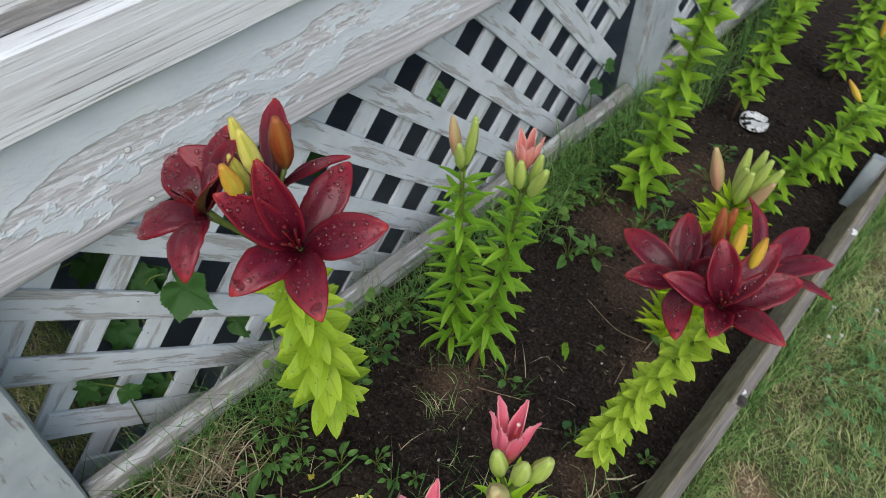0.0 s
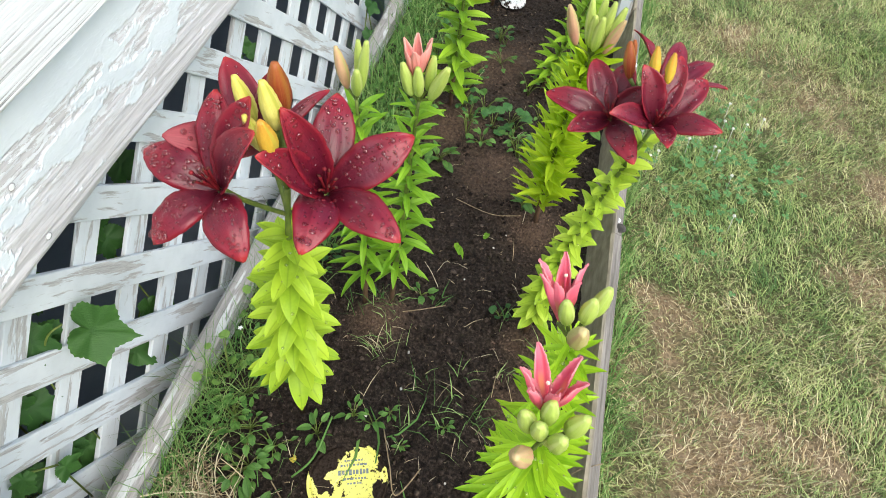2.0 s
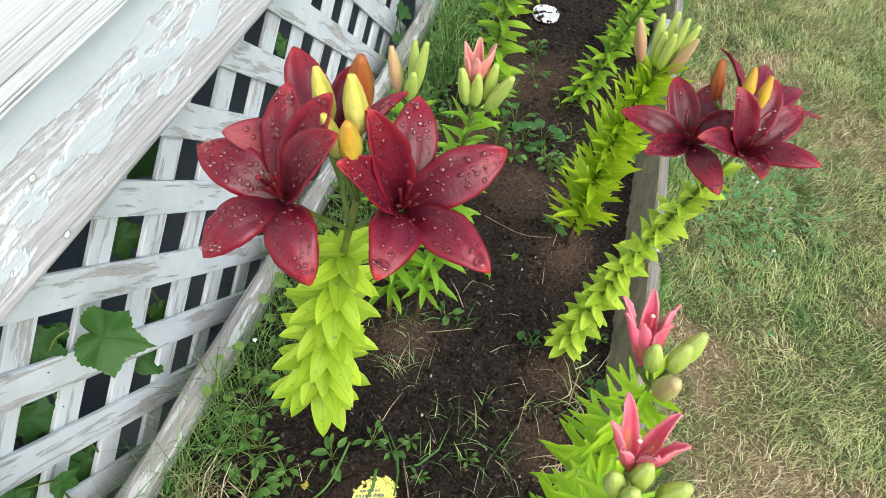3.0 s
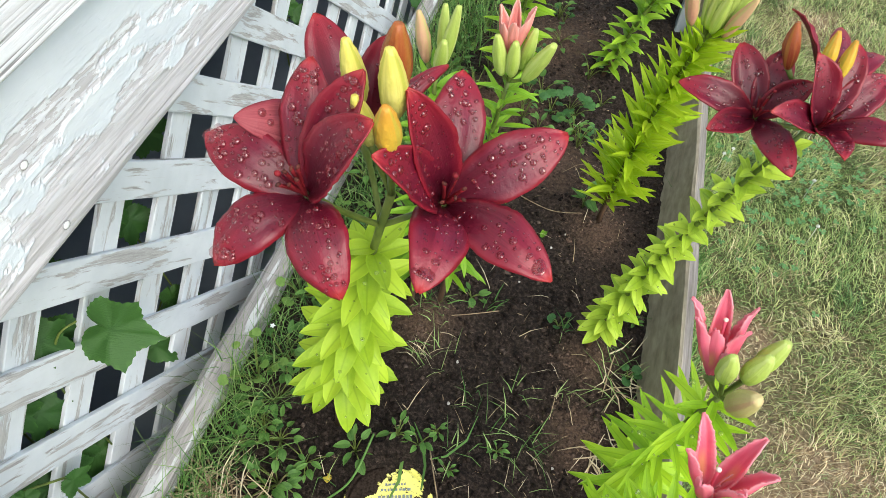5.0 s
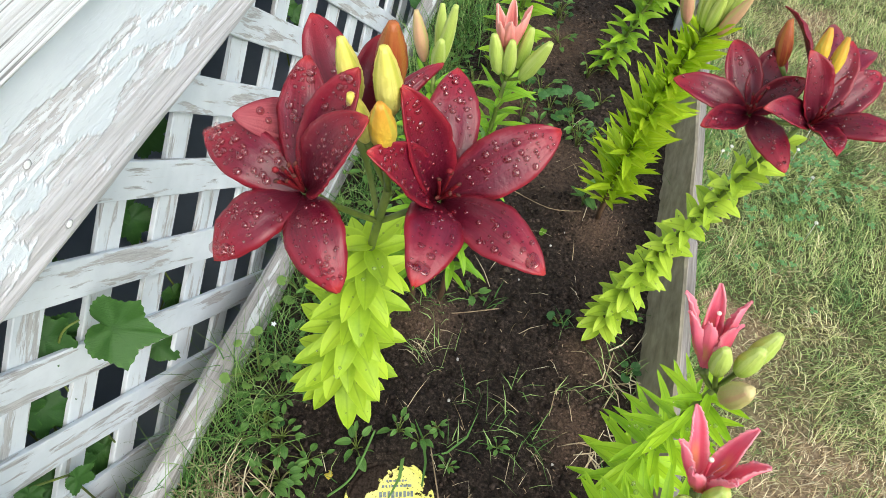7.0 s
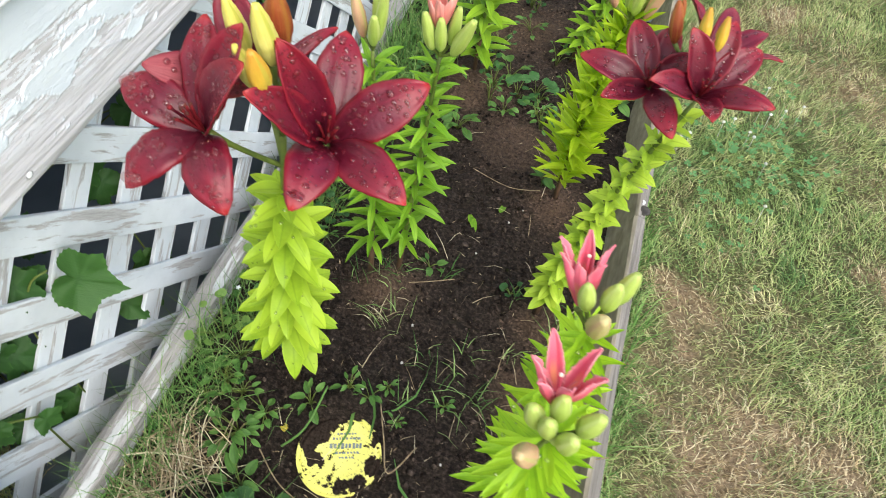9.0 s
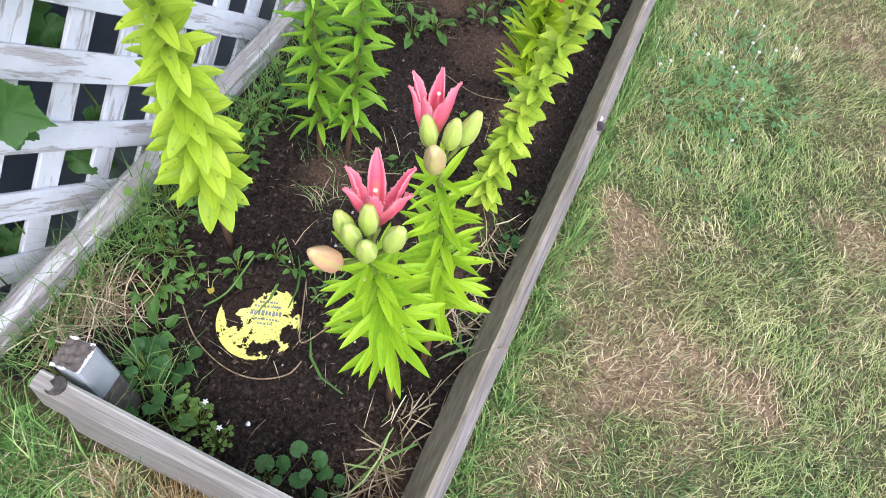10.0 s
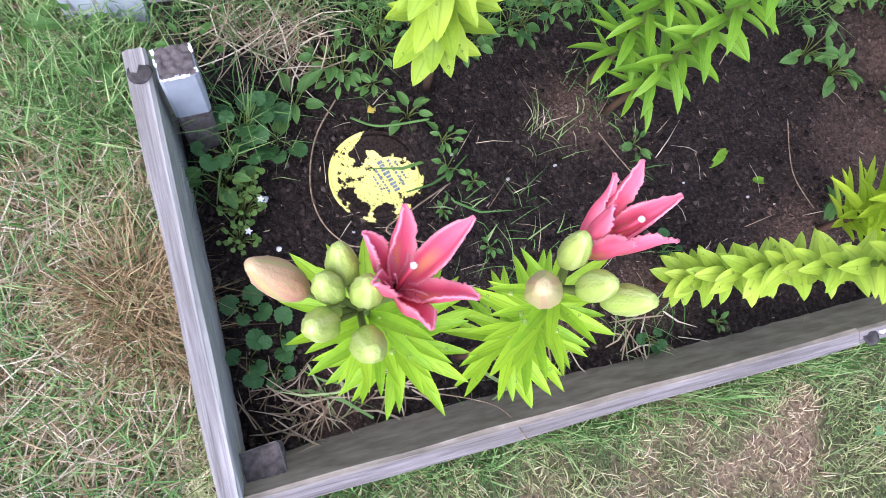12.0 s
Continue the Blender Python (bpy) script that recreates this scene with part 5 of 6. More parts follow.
def twin_green_lilies():
    plant, pts = lily_plant((0.198, 0.306, 0.015), (0.210, 0.305, 0.285), (0.217, 0.276, 0.500), "green", 80, 0.062, 0.040, 8, 34, 0.16, 5, "green-leaved lily with closed buds near the lattice", 0.98, 0.0042)
    r = pts[-1]
    bud(plant, r, (0.206, 0.277, 0.514), (0.196, 0.276, 0.566), 0.0088, M_BUD_P, "pinkish bud")
    bud(plant, r, (0.219, 0.286, 0.518), (0.217, 0.292, 0.568), 0.0075, M_BUD_G, "pale green bud")
    bud(plant, r, (0.221, 0.275, 0.514), (0.228, 0.276, 0.546), 0.0068, M_BUD_G, "small pale green bud")
    bud(plant, r, (0.224, 0.274, 0.518), (0.235, 0.270, 0.583), 0.0080, M_BUD_G, "pale green bud")
    bud(plant, r, (0.222, 0.266, 0.516), (0.229, 0.252, 0.558), 0.0085, M_BUD_G, "pale green bud")
    plant, pts = lily_plant((0.240, 0.324, 0.015), (0.264, 0.330, 0.285), (0.288, 0.306, 0.493), "green", 80, 0.062, 0.038, 8, 36, 0.16, 6, "green-leaved lily with a first pink bloom near the lattice", 0.98, 0.0042)
    r = pts[-1]
    lily_flower(plant, r, (0.285, 0.307, 0.524), (-0.05, 0.0, 1.0), [
        ((0.267, 0.313, 0.574), 0.0125, -0.004, 0.004, 0.001), ((0.281, 0.321, 0.578), 0.0125, -0.004, 0.004, 0.001),
        ((0.300, 0.313, 0.580), 0.0125, -0.004, 0.004, 0.001), ((0.296, 0.299, 0.572), 0.0125, -0.004, 0.004, 0.001),
        ((0.275, 0.297, 0.566), 0.0125, -0.004, 0.004, 0.001), ((0.286, 0.293, 0.572), 0.0125, -0.004, 0.004, 0.001)],
        M_PALEPINK, "barely open pale pink lily bloom", 61, 0, None, 0, 0.0010, 0.80)
    bud(plant, r, (0.281, 0.295, 0.509), (0.273, 0.289, 0.552), 0.0092, M_BUD_G, "pale green bud")
    bud(plant, r, (0.291, 0.295, 0.510), (0.291, 0.289, 0.550), 0.0088, M_BUD_G, "pale green bud")
    bud(plant, r, (0.299, 0.307, 0.512), (0.305, 0.307, 0.556), 0.0085, M_BUD_G, "pale green bud")
    bud(plant, r, (0.305, 0.298, 0.506), (0.326, 0.287, 0.558), 0.0100, M_BUD_G, "pale green bud")


def budding_lily():
    plant, pts = lily_plant((0.456, 0.600, 0.006), (0.461, 0.580, 0.262), (0.482, 0.474, 0.492), "narrow", 210, 0.094, 0.056, 48, 60, 0.10, 7, "narrow-leaved lily with tall closed buds beside the border", 0.99, 0.0044)
    r = pts[-1]
    bud(plant, r, (0.460, 0.466, 0.510), (0.444, 0.452, 0.568), 0.0095, M_BUD_P, "peach-pink bud")
    for dx, dy, h, m, lab in ((-0.012, 0.014, 0.060, M_BUD_G, "pale green bud"), (0.004, 0.018, 0.064, M_BUD_G, "pale green bud"), (0.016, 0.004, 0.066, M_BUD_G, "pale green bud"), (0.006, -0.010, 0.052, M_BUD_G, "pale green bud"), (0.030, 0.006, 0.060, M_BUD_G, "pale green bud"), (0.032, -0.014, 0.056, M_BUD_P, "peach-pink bud"), (-0.004, 0.002, 0.046, M_BUD_G, "pale green bud")):
        bud(plant, r, r + Vector((dx * 0.5, dy * 0.5, 0.012)), r + Vector((dx, dy, h + 0.008)), 0.0085, m, lab)


def back_lilies():
    rows = (
        ((0.200, 0.900, 0.01), (0.214, 0.895, 0.29), (0.244, 0.835, 0.57), "back", 96, 0.070, 0.046, 14, 0.06, 51),
        ((0.197, 1.384, 0.0), (0.215, 1.370, 0.24), (0.268, 1.290, 0.46), "back", 80, 0.062, 0.044, 14, 0.14, 52),
        ((0.394, 1.039, 0.0), (0.425, 1.040, 0.15), (0.502, 1.041, 0.368), "back", 90, 0.057, 0.044, 10, 0.06, 53),
        ((0.453, 1.291, 0.0), (0.475, 1.280, 0.18), (0.523, 1.251, 0.380), "back", 90, 0.062, 0.044, 10, 0.10, 54),
        ((0.475, 1.600, 0.0), (0.455, 1.575, 0.16), (0.405, 1.475, 0.285), "back", 70, 0.062, 0.044, 14, 0.12, 55),
        ((0.312, 1.750, 0.0), (0.314, 1.735, 0.18), (0.332, 1.680, 0.41), "back", 80, 0.062, 0.044, 10, 0.12, 56),
        ((0.120, 1.840, 0.0), (0.121, 1.825, 0.22), (0.148, 1.765, 0.47), "back", 80, 0.066, 0.044, 10, 0.12, 57),
    )
    for base, mid, top, kind, n, a, b, e, s, seed in rows:
        plant, pts = lily_plant(base, mid, top, kind, n, a, b, e, 36, s, seed, "bright green lily stem in leaf farther along the bed", 1.0, 0.0042)
        if seed in (54, 55, 56):
            r = pts[-1]
            bud(plant, r, r + Vector((0, 0, 0.006)), r + Vector((-0.008, -0.004, 0.062)), 0.0095, M_BUD_O, "orange bud")
            bud(plant, r, r + Vector((0.006, 0, 0.004)), r + Vector((0.018, 0.004, 0.050)), 0.0085, M_BUD_G, "pale green bud")
        if seed == 53:
            r = pts[-1]
            bud(plant, r, r + Vector((-0.018, 0.002, 0.002)), r + Vector((-0.052, 0.004, 0.030)), 0.0085, M_BUD_O, "orange-yellow bud")


near_red_lily()
far_red_lily()
near_pink_lily()
second_pink_lily()
twin_green_lilies()
budding_lily()
back_lilies()


# ---- lids lying in the bed ----
def lid(place, radius, material, bars, label, tilt):
    top = empty("plastic_lid", place, label, "lid")
    bm = bmesh.new()
    prof = [(0.0, 0.004), (radius * 0.80, 0.004), (radius * 0.84, 0.0062), (radius * 0.88, 0.0062), (radius * 0.90, 0.0035), (radius * 0.95, 0.0035), (radius * 0.97, 0.006), (radius, 0.0055), (radius, -0.006)]
    seg = 64
    rings = []
    for r, z in prof[1:]:
        rings.append([bm.verts.new((r * math.cos(6.28319 * k / seg), r * math.sin(6.28319 * k / seg), z + 0.0008 * noise.noise((k * 0.3, r * 60, 1)))) for k in range(seg)])
    bm.faces.new(rings[0])
    for a, b in zip(rings, rings[1:]):
        for k in range(seg):
            bm.faces.new((a[k], b[k], b[(k + 1) % seg], a[(k + 1) % seg]))
    bmesh.ops.recalc_face_normals(bm, faces=bm.faces)
    disc = part("disc", bm, material, top)
    disc.rotation_euler = tilt
    for x, y, w, h in bars:
        bm = bmesh.new()
        box(bm, x - w / 2, x + w / 2, y - h / 2, y + h / 2, 0.0042, 0.0047)
        b = part("print_bar", bm, M_INK, disc, "blue-grey printed bar", False)
    return top


def print_lines():
    """Short dark bars in rows, where the lid is printed."""
    rng = random.Random(8)
    rows = []
    for y, h, x0, x1 in ((0.030, 0.0030, -0.004, 0.022), (0.023, 0.0034, -0.010, 0.026), (0.012, 0.0085, -0.014, 0.030), (0.002, 0.0034, -0.006, 0.028), (-0.005, 0.0030, 0.0, 0.022)):
        x = x0
        while x < x1:
            w = rng.uniform(0.0022, 0.0050) if h < 0.005 else rng.uniform(0.0030, 0.0045)
            rows.append((x + w / 2, y, w, h * rng.uniform(0.75, 1.1)))
            x += w + rng.uniform(0.0010, 0.0020)
    return rows


lid((0.276, -0.003, 0.006), 0.061, M_LID, print_lines(), "round yellow plastic tub lid half covered with soil", (0.05, -0.04, 0.35))
lid((0.250, 1.400, 0.014), 0.036, M_DISC, [], "round white plastic lid smeared with soil", (0.04, 0.03, 0.0))


# ---- weeds, straw, vine ----
def arc(points, n=6):
    pts = [Vector(p) for p in points]
    out = []
    for i in range(len(pts) - 1):
        p0, p1, p2, p3 = pts[max(i - 1, 0)], pts[i], pts[i + 1], pts[min(i + 2, len(pts) - 1)]
        for k in range(n):
            t = k / n
            out.append(0.5 * ((2 * p1) + (p2 - p0) * t + (2 * p0 - 5 * p1 + 4 * p2 - p3) * t * t + (3 * p1 - p0 - 3 * p2 + p3) * t ** 3))
    return out + [pts[-1]]


OUTLINE = {5: ([0, 10, 27, 45, 58, 76, 100, 122, 160, 180], [1.12, 0.92, 0.66, 0.90, 0.98, 0.64, 0.80, 0.66, 0.55, 0.30]),
           3: ([0, 12, 34, 52, 68, 95, 130, 165, 180], [1.18, 0.96, 0.70, 0.92, 1.05, 0.72, 0.66, 0.56, 0.30]),
           7: ([0, 6, 20, 34, 48, 60, 74, 92, 112, 135, 165, 180], [1.22, 1.04, 0.86, 0.76, 0.90, 1.08, 0.86, 0.80, 0.90, 0.76, 0.58, 0.35]),
           9: ([0, 90, 165, 180], [0.95, 1.0, 0.92, 0.35])}


def lobed_leaf_mesh(name, lobes, material, seg=36, fold=0.12):
    """A broad lobed leaf of length 1 with its stalk end at the origin."""
    bm = bmesh.new()
    c = bm.verts.new((0, 0.42, 0.04))
    ring, tone = [], [0.0]
    for k in range(seg):
        a = 2 * math.pi * k / seg
        off = abs(math.degrees((a - math.pi / 2 + math.pi) % (2 * math.pi) - math.pi))
        r = 0.52 * np.interp(off, OUTLINE[lobes][0], OUTLINE[lobes][1]) * (1 + (0.025 if lobes == 7 else 0.045 if lobes != 9 else 0.06) * (-1) ** k)
        x, y = r * math.cos(a), 0.42 + r * math.sin(a)
        ring.append(bm.verts.new((x, y, fold * abs(x) - 0.30 * (y - 0.4) ** 2 + 0.03 * math.sin(5 * a))))
        tone.append(1.0 if k % 3 else 0.5)
    mids = []
    for k in range(seg):
        m = (ring[k].co + c.co) / 2
        mids.append(bm.verts.new(m + Vector((0, 0, 0.015 * math.cos(lobes * k * 2 * math.pi / seg)))))
        tone.append(0.4 if k % (seg // lobes) else 0.05)
    for k in range(seg):
        j = (k + 1) % seg
        bm.faces.new((mids[k], ring[k], ring[j], mids[j]))
        bm.faces.new((c, mids[k], mids[j]))
    bm.verts.index_update()
    me = bpy.data.meshes.new(name)
    bm.to_mesh(me)
    bm.free()
    me.polygons.foreach_set("use_smooth", [True] * len(me.polygons))
    me.materials.append(material)
    set_tone(me, tone)
    return me


MAPLE_LEAF = lobed_leaf_mesh("pointed_leaf", 7, M_VINE, 72, 0.3)
VINE_LEAF = lobed_leaf_mesh("lobed_leaf", 5, M_VINE, 60)
VINE_LEAF_3 = lobed_leaf_mesh("lobed_leaf_three", 3, M_VINE, 60)
ROUND_LEAF = lobed_leaf_mesh("round_leaf", 9, M_IVY, 30)
HERB_LEAF = lobed_leaf_mesh("tiny_round_leaf", 9, M_HERB, 18)
WEED_LEAF = [leaf_mesh("weed_leaf", w, b, 0.3, M_WEED) for w, b in ((0.50, 0.6), (0.58, 0.9), (0.42, 0.4))]


def vine(points, label, seed):
    """A climbing vine: one stalk and single lobed leaves."""
    rng = random.Random(seed)
    base = Vector(points[0][0])
    base.z = 0.0
    top = empty("vine", base, label, "vine")
    inv = Matrix.Translation(base).inverted()
    pts = [base] + [Vector(p) - Vector((0.012, 0, 0.004)) for p, *_ in points]
    st = part("stalk", tube(bmesh.new(), pts, 0.0016, 6), M_STEM, top)
    st.matrix_parent_inverse = inv
    for p, size, yaw, kind in points:
        z = Vector((0.80 + rng.uniform(-0.25, 0.25), -0.25 + rng.uniform(-0.3, 0.3), 0.50 + rng.uniform(-0.3, 0.3))).normalized()
        down = Vector((0, math.sin(radians(yaw)), -math.cos(radians(yaw))))
        y = (down - z * down.dot(z)).normalized()
        m = Matrix((y.cross(z), y, z)).transposed().to_4x4() @ Matrix.Scale(size * 1.05, 4)
        m.translation = Vector(p) - y * size * 0.4
        ob = piece("leaf", VINE_LEAF if kind else VINE_LEAF_3, m, top)
        ob.matrix_parent_inverse = inv
    return top


def big_vine_leaf():
    """One broad three-pointed leaf that reaches out between the laths."""
    base, tip, side = Vector((-0.088, -0.007, 0.280)), Vector((-0.004, 0.008, 0.268)), Vector((0.05, -0.72, 0.68))
    y = (tip - base).normalized()
    z = (side - y * side.dot(y)).normalized()
    m = Matrix((y.cross(z), y, z)).transposed().to_4x4() @ Matrix.Diagonal((0.084, 0.092, 0.09, 1))
    m.translation = base
    top = empty("vine", (-0.10, -0.05, 0.0), "climbing vine shoot with one broad pointed dark leaf", "vine")
    inv = Matrix.Translation(top.location).inverted()
    st = part("stalk", tube(bmesh.new(), arc([(-0.10, -0.05, 0.0), (-0.105, -0.055, 0.2), (-0.100, -0.030, 0.27), base]), 0.0014, 6), M_STEM, top)
    st.matrix_parent_inverse = inv
    ob = piece("leaf", MAPLE_LEAF, m, top)
    ob.matrix_parent_inverse = inv


big_vine_leaf()
vine([((-0.076, -0.125, 0.112), 0.042, 30, 0), ((-0.084, -0.166, 0.165), 0.036, -40, 1)], "low vine with pale green leaves before the lattice", 9)
vine([((-0.123, -0.083, 0.181), 0.066, 20, 1), ((-0.123, -0.063, 0.015), 0.070, -30, 1), ((-0.123, -0.107, 0.059), 0.062, 50, 0), ((-0.123, -0.019, 0.257), 0.070, 10, 1)], "broad-leaved vine standing behind the lattice", 7)
vine([((-0.123, 0.128, 0.002), 0.066, 30, 1), ((-0.123, 0.180, 0.058), 0.060, -10, 1), ((-0.133, 0.152, 0.262), 0.066, -20, 1)], "vine leaves in the shade behind the lattice", 8)
vine([((-0.113, -0.040, 0.276), 0.062, 20, 1), ((-0.096, 0.024, 0.202), 0.060, -30, 1), ((-0.133, 0.135, 0.302), 0.062, 10, 1)], "vine with broad lobed leaves growing through the lattice", 1)
vine([((-0.123, 0.157, 0.085), 0.062, -40, 1), ((-0.120, 0.089, 0.046), 0.066, 60, 0), ((-0.128, 0.117, 0.017), 0.060, -20, 1)], "low vine leaves behind the lattice", 2)
vine([((-0.133, -0.103, 0.208), 0.064, 10, 1), ((-0.126, -0.084, 0.061), 0.070, -30, 0), ((-0.113, -0.140, 0.080), 0.060, 60, 1), ((-0.118, -0.168, 0.124), 0.058, 10, 1)], "vine leaves behind the lattice near the corner post", 3)
vine([((-0.118, 0.583, 0.315), 0.038, 10, 1), ((-0.116, 0.599, 0.285), 0.040, 90, 1), ((-0.118, 0.562, 0.301), 0.036, -60, 0), ((-0.116, 0.612, 0.270), 0.036, 40, 1)], "small vine sprig showing through the lattice", 4)
vine([((-0.058, 1.107, 0.105), 0.050, -60, 0), ((-0.063, 1.148, 0.141), 0.046, 30, 1), ((-0.048, 1.045, 0.052), 0.05, 80, 1)], "vine leaves at the far lattice foot", 5)
vine([((-0.308, -0.050, 0.158), 0.08, 10, 1), ((-0.288, 0.100, 0.118), 0.08, 70, 1), ((-0.348, 0.254, 0.173), 0.08, -40, 1), ((-0.328, 0.419, 0.108), 0.08, 20, 0), ((-0.368, -0.150, 0.120), 0.08, 0, 1)], "vine leaves in the dark under the porch", 6)


def weed(place, leaves, size, kind, spread, label, seed, height=0.02):
    """A small weed: a rosette of stalked leaves."""
    rng = random.Random(seed)
    place = Vector((place[0], place[1], soil_height(place[0], place[1])))
    top = empty("weed", place, label, "weed", "weeds in the bed")
    inv = Matrix.Translation(place).inverted()
    for i in range(leaves):
        a = i * 2.4 + rng.uniform(-0.4, 0.4)
        r = spread * rng.uniform(0.3, 1.0)
        end = place + Vector((r * math.cos(a), r * math.sin(a), height * rng.uniform(0.4, 1.4)))
        st = part("stalk", tube(bmesh.new(), bezier(place, (place + end) / 2 + Vector((0, 0, height * 0.5)), end, 4), 0.0008, 5), M_STEM, top)
        st.matrix_parent_inverse = inv
        e = rng.uniform(0.0, 0.6)
        m = Matrix.Translation(end) @ Matrix.Rotation(a - math.pi / 2, 4, "Z") @ Matrix.Rotation(e, 4, "X") @ Matrix.Rotation(rng.uniform(-0.4, 0.4), 4, "Y") @ Matrix.Scale(size * rng.uniform(0.7, 1.2), 4)
        ob = piece("leaf", ROUND_LEAF if kind == "round" else HERB_LEAF if kind == "herb" else rng.choice(WEED_LEAF), m, top)
        ob.matrix_parent_inverse = inv
    return top


WEEDS = [
    ((0.238, -0.174), 8, 0.028, "round", 0.032, 0.05), ((0.208, -0.154), 7, 0.028, "round", 0.030, 0.05), ((0.261, -0.189), 8, 0.022, "lance", 0.026, 0.05), ((0.103, -0.199), 8, 0.040, "lance", 0.030, 0.05),
    ((0.164, -0.088), 8, 0.030, "lance", 0.024, 0.03), ((0.212, -0.118), 8, 0.030, "round", 0.030, 0.03), ((0.192, -0.144), 6, 0.028, "round", 0.028, 0.03),
    ((0.273, -0.163), 22, 0.011, "herb", 0.022, 0.035), ((0.297, -0.173), 26, 0.011, "herb", 0.024, 0.035), ((0.332, -0.184), 22, 0.010, "herb", 0.022, 0.03),
    ((0.412, -0.191), 4, 0.028, "round", 0.016, 0.03), ((0.454, -0.156), 4, 0.027, "round", 0.018, 0.03), ((0.474, -0.194), 5, 0.026, "round", 0.020, 0.03), ((0.493, -0.168), 5, 0.024, "round", 0.018, 0.03),
    ((0.121, -0.017), 12, 0.036, "lance", 0.040, 0.03), ((0.099, 0.038), 12, 0.036, "lance", 0.040, 0.03), ((0.072, 0.088), 12, 0.040, "lance", 0.040, 0.035), ((0.055, 0.148), 12, 0.040, "lance", 0.040, 0.04), ((0.146, 0.019), 8, 0.030, "lance", 0.030, 0.02), ((0.207, 0.051), 8, 0.021, "lance", 0.020, 0.025), ((0.258, 0.080), 7, 0.017, "lance", 0.018, 0.02), ((0.288, 0.084), 6, 0.016, "lance", 0.018, 0.02),
    ((0.085, 0.228), 10, 0.040, "lance", 0.040, 0.03), ((0.053, 0.325), 10, 0.040, "lance", 0.045, 0.04), ((0.072, 0.431), 10, 0.042, "lance", 0.045, 0.04), ((0.041, 0.535), 12, 0.040, "lance", 0.045, 0.05), ((0.055, 0.637), 12, 0.040, "lance", 0.045, 0.05),
    ((0.049, 0.756), 12, 0.040, "lance", 0.050, 0.06), ((0.078, 0.845), 12, 0.040, "lance", 0.050, 0.05), ((0.038, 0.968), 12, 0.044, "lance", 0.050, 0.06), ((0.056, 1.079), 12, 0.044, "lance", 0.050, 0.06),
    ((0.285, 0.366), 3, 0.030, "lance", 0.020, 0.008), ((0.434, 0.363), 7, 0.018, "round", 0.016, 0.012), ((0.188, 0.683), 12, 0.026, "lance", 0.030, 0.04), ((0.222, 0.719), 12, 0.024, "lance", 0.030, 0.03),
    ((0.310, 0.861), 9, 0.030, "round", 0.030, 0.03), ((0.347, 0.886), 8, 0.030, "round", 0.030, 0.03), ((0.280, 0.913), 8, 0.030, "lance", 0.030, 0.03), ((0.556, 0.302), 6, 0.018, "round", 0.014, 0.012), ((0.424, 0.628), 5, 0.040, "lance", 0.016, 0.03),
    ((0.303, 0.123), 4, 0.020, "lance", 0.014, 0.01), ((0.335, 0.073), 4, 0.018, "lance", 0.014, 0.01), ((0.394, 0.124), 4, 0.018, "lance", 0.014, 0.01), ((0.551, 0.406), 5, 0.020, "lance", 0.014, 0.012), ((0.512, 0.902), 8, 0.03, "lance", 0.03, 0.03),
]
for n, (p, c, s, k, r, h) in enumerate(WEEDS):
    if k == "round":
        c, s = max(4, int(c * 0.75)), s * 0.80
    if k == "lance" and c <= 5:
        c, s, r = c + 2, s * 0.62, r * 0.7
    if k == "herb":
        s = s * 0.72
    if k == "lance" and p[0] < 0.16:
        c, s, h = int(c * 1.1), s * 0.50, h * 0.7
    weed(p, c, s, k, r, {"round": "small weed with round scalloped green leaves on the soil", "lance": "small green weed with pointed leaves on the soil", "herb": "low yellow-green herb with tiny round leaves on the soil"}[k], 200 + n, h)


for n, (x, y) in enumerate(((0.03, -0.33), (0.06, -0.30), (0.02, -0.40), (0.09, -0.35))):
    ob = weed((x, y), 5, 0.030, "lance", 0.025, "broad-leaved green weed in the grass by the corner post", 300 + n, 0.05)
    ob.location.z = -0.035
    for c in ob.children:
        c.matrix_parent_inverse = Matrix.Translation(Vector((x, y, soil_height(x, y)))).inverted()


rng_b = random.Random(78)
for n in range(18):
    x, y = rng_b.uniform(0.14, 0.42), rng_b.uniform(0.78, 1.20)
    weed((x, y), rng_b.randint(6, 11), rng_b.uniform(0.010, 0.019), ("lance", "lance", "round")[n % 3], rng_b.uniform(0.02, 0.04), "small leafy green weed between the lilies", 500 + n, rng_b.uniform(0.02, 0.05))
rng_w = random.Random(77)
for n in range(90):
    y = -0.17 + 1.55 * (n / 89) ** 1.25 + rng_w.uniform(-0.02, 0.02)
    if y < -0.06 or (n % 2 and y < 0.7):
        continue
    x = rng_w.uniform(0.025, 0.135 if y < 0.2 else 0.115)
    weed((x, y), rng_w.randint(7, 13), rng_w.uniform(0.009, 0.020), ("round", "lance", "herb", "lance", "lance")[n % 5], rng_w.uniform(0.02, 0.045), "small leafy green weed beside the lattice rail", 400 + n, rng_w.uniform(0.012, 0.05))


def tiny_flower(place, label):
    """A five-petalled white flower on a thin stalk."""
    top = empty("weed_flower", (place[0], place[1], 0.0), label, "flower")
    inv = Matrix.Translation(top.location).inverted()
    st = part("stalk", tube(bmesh.new(), [(place[0], place[1], 0.0), (place[0] + 0.004, place[1], place[2] * 0.5), place], 0.0006, 5), M_STEM, top)
    st.matrix_parent_inverse = inv
    me = leaf_mesh("white_petal", 0.55, 0.4, 0.2, M_FLAKE, 4)
    for k in range(5):
        m = Matrix.Translation(place) @ Matrix.Rotation(1.2566 * k, 4, "Z") @ Matrix.Rotation(0.25, 4, "X") @ Matrix.Scale(0.0048, 4)
        piece("petal", me, m, top).matrix_parent_inverse = inv


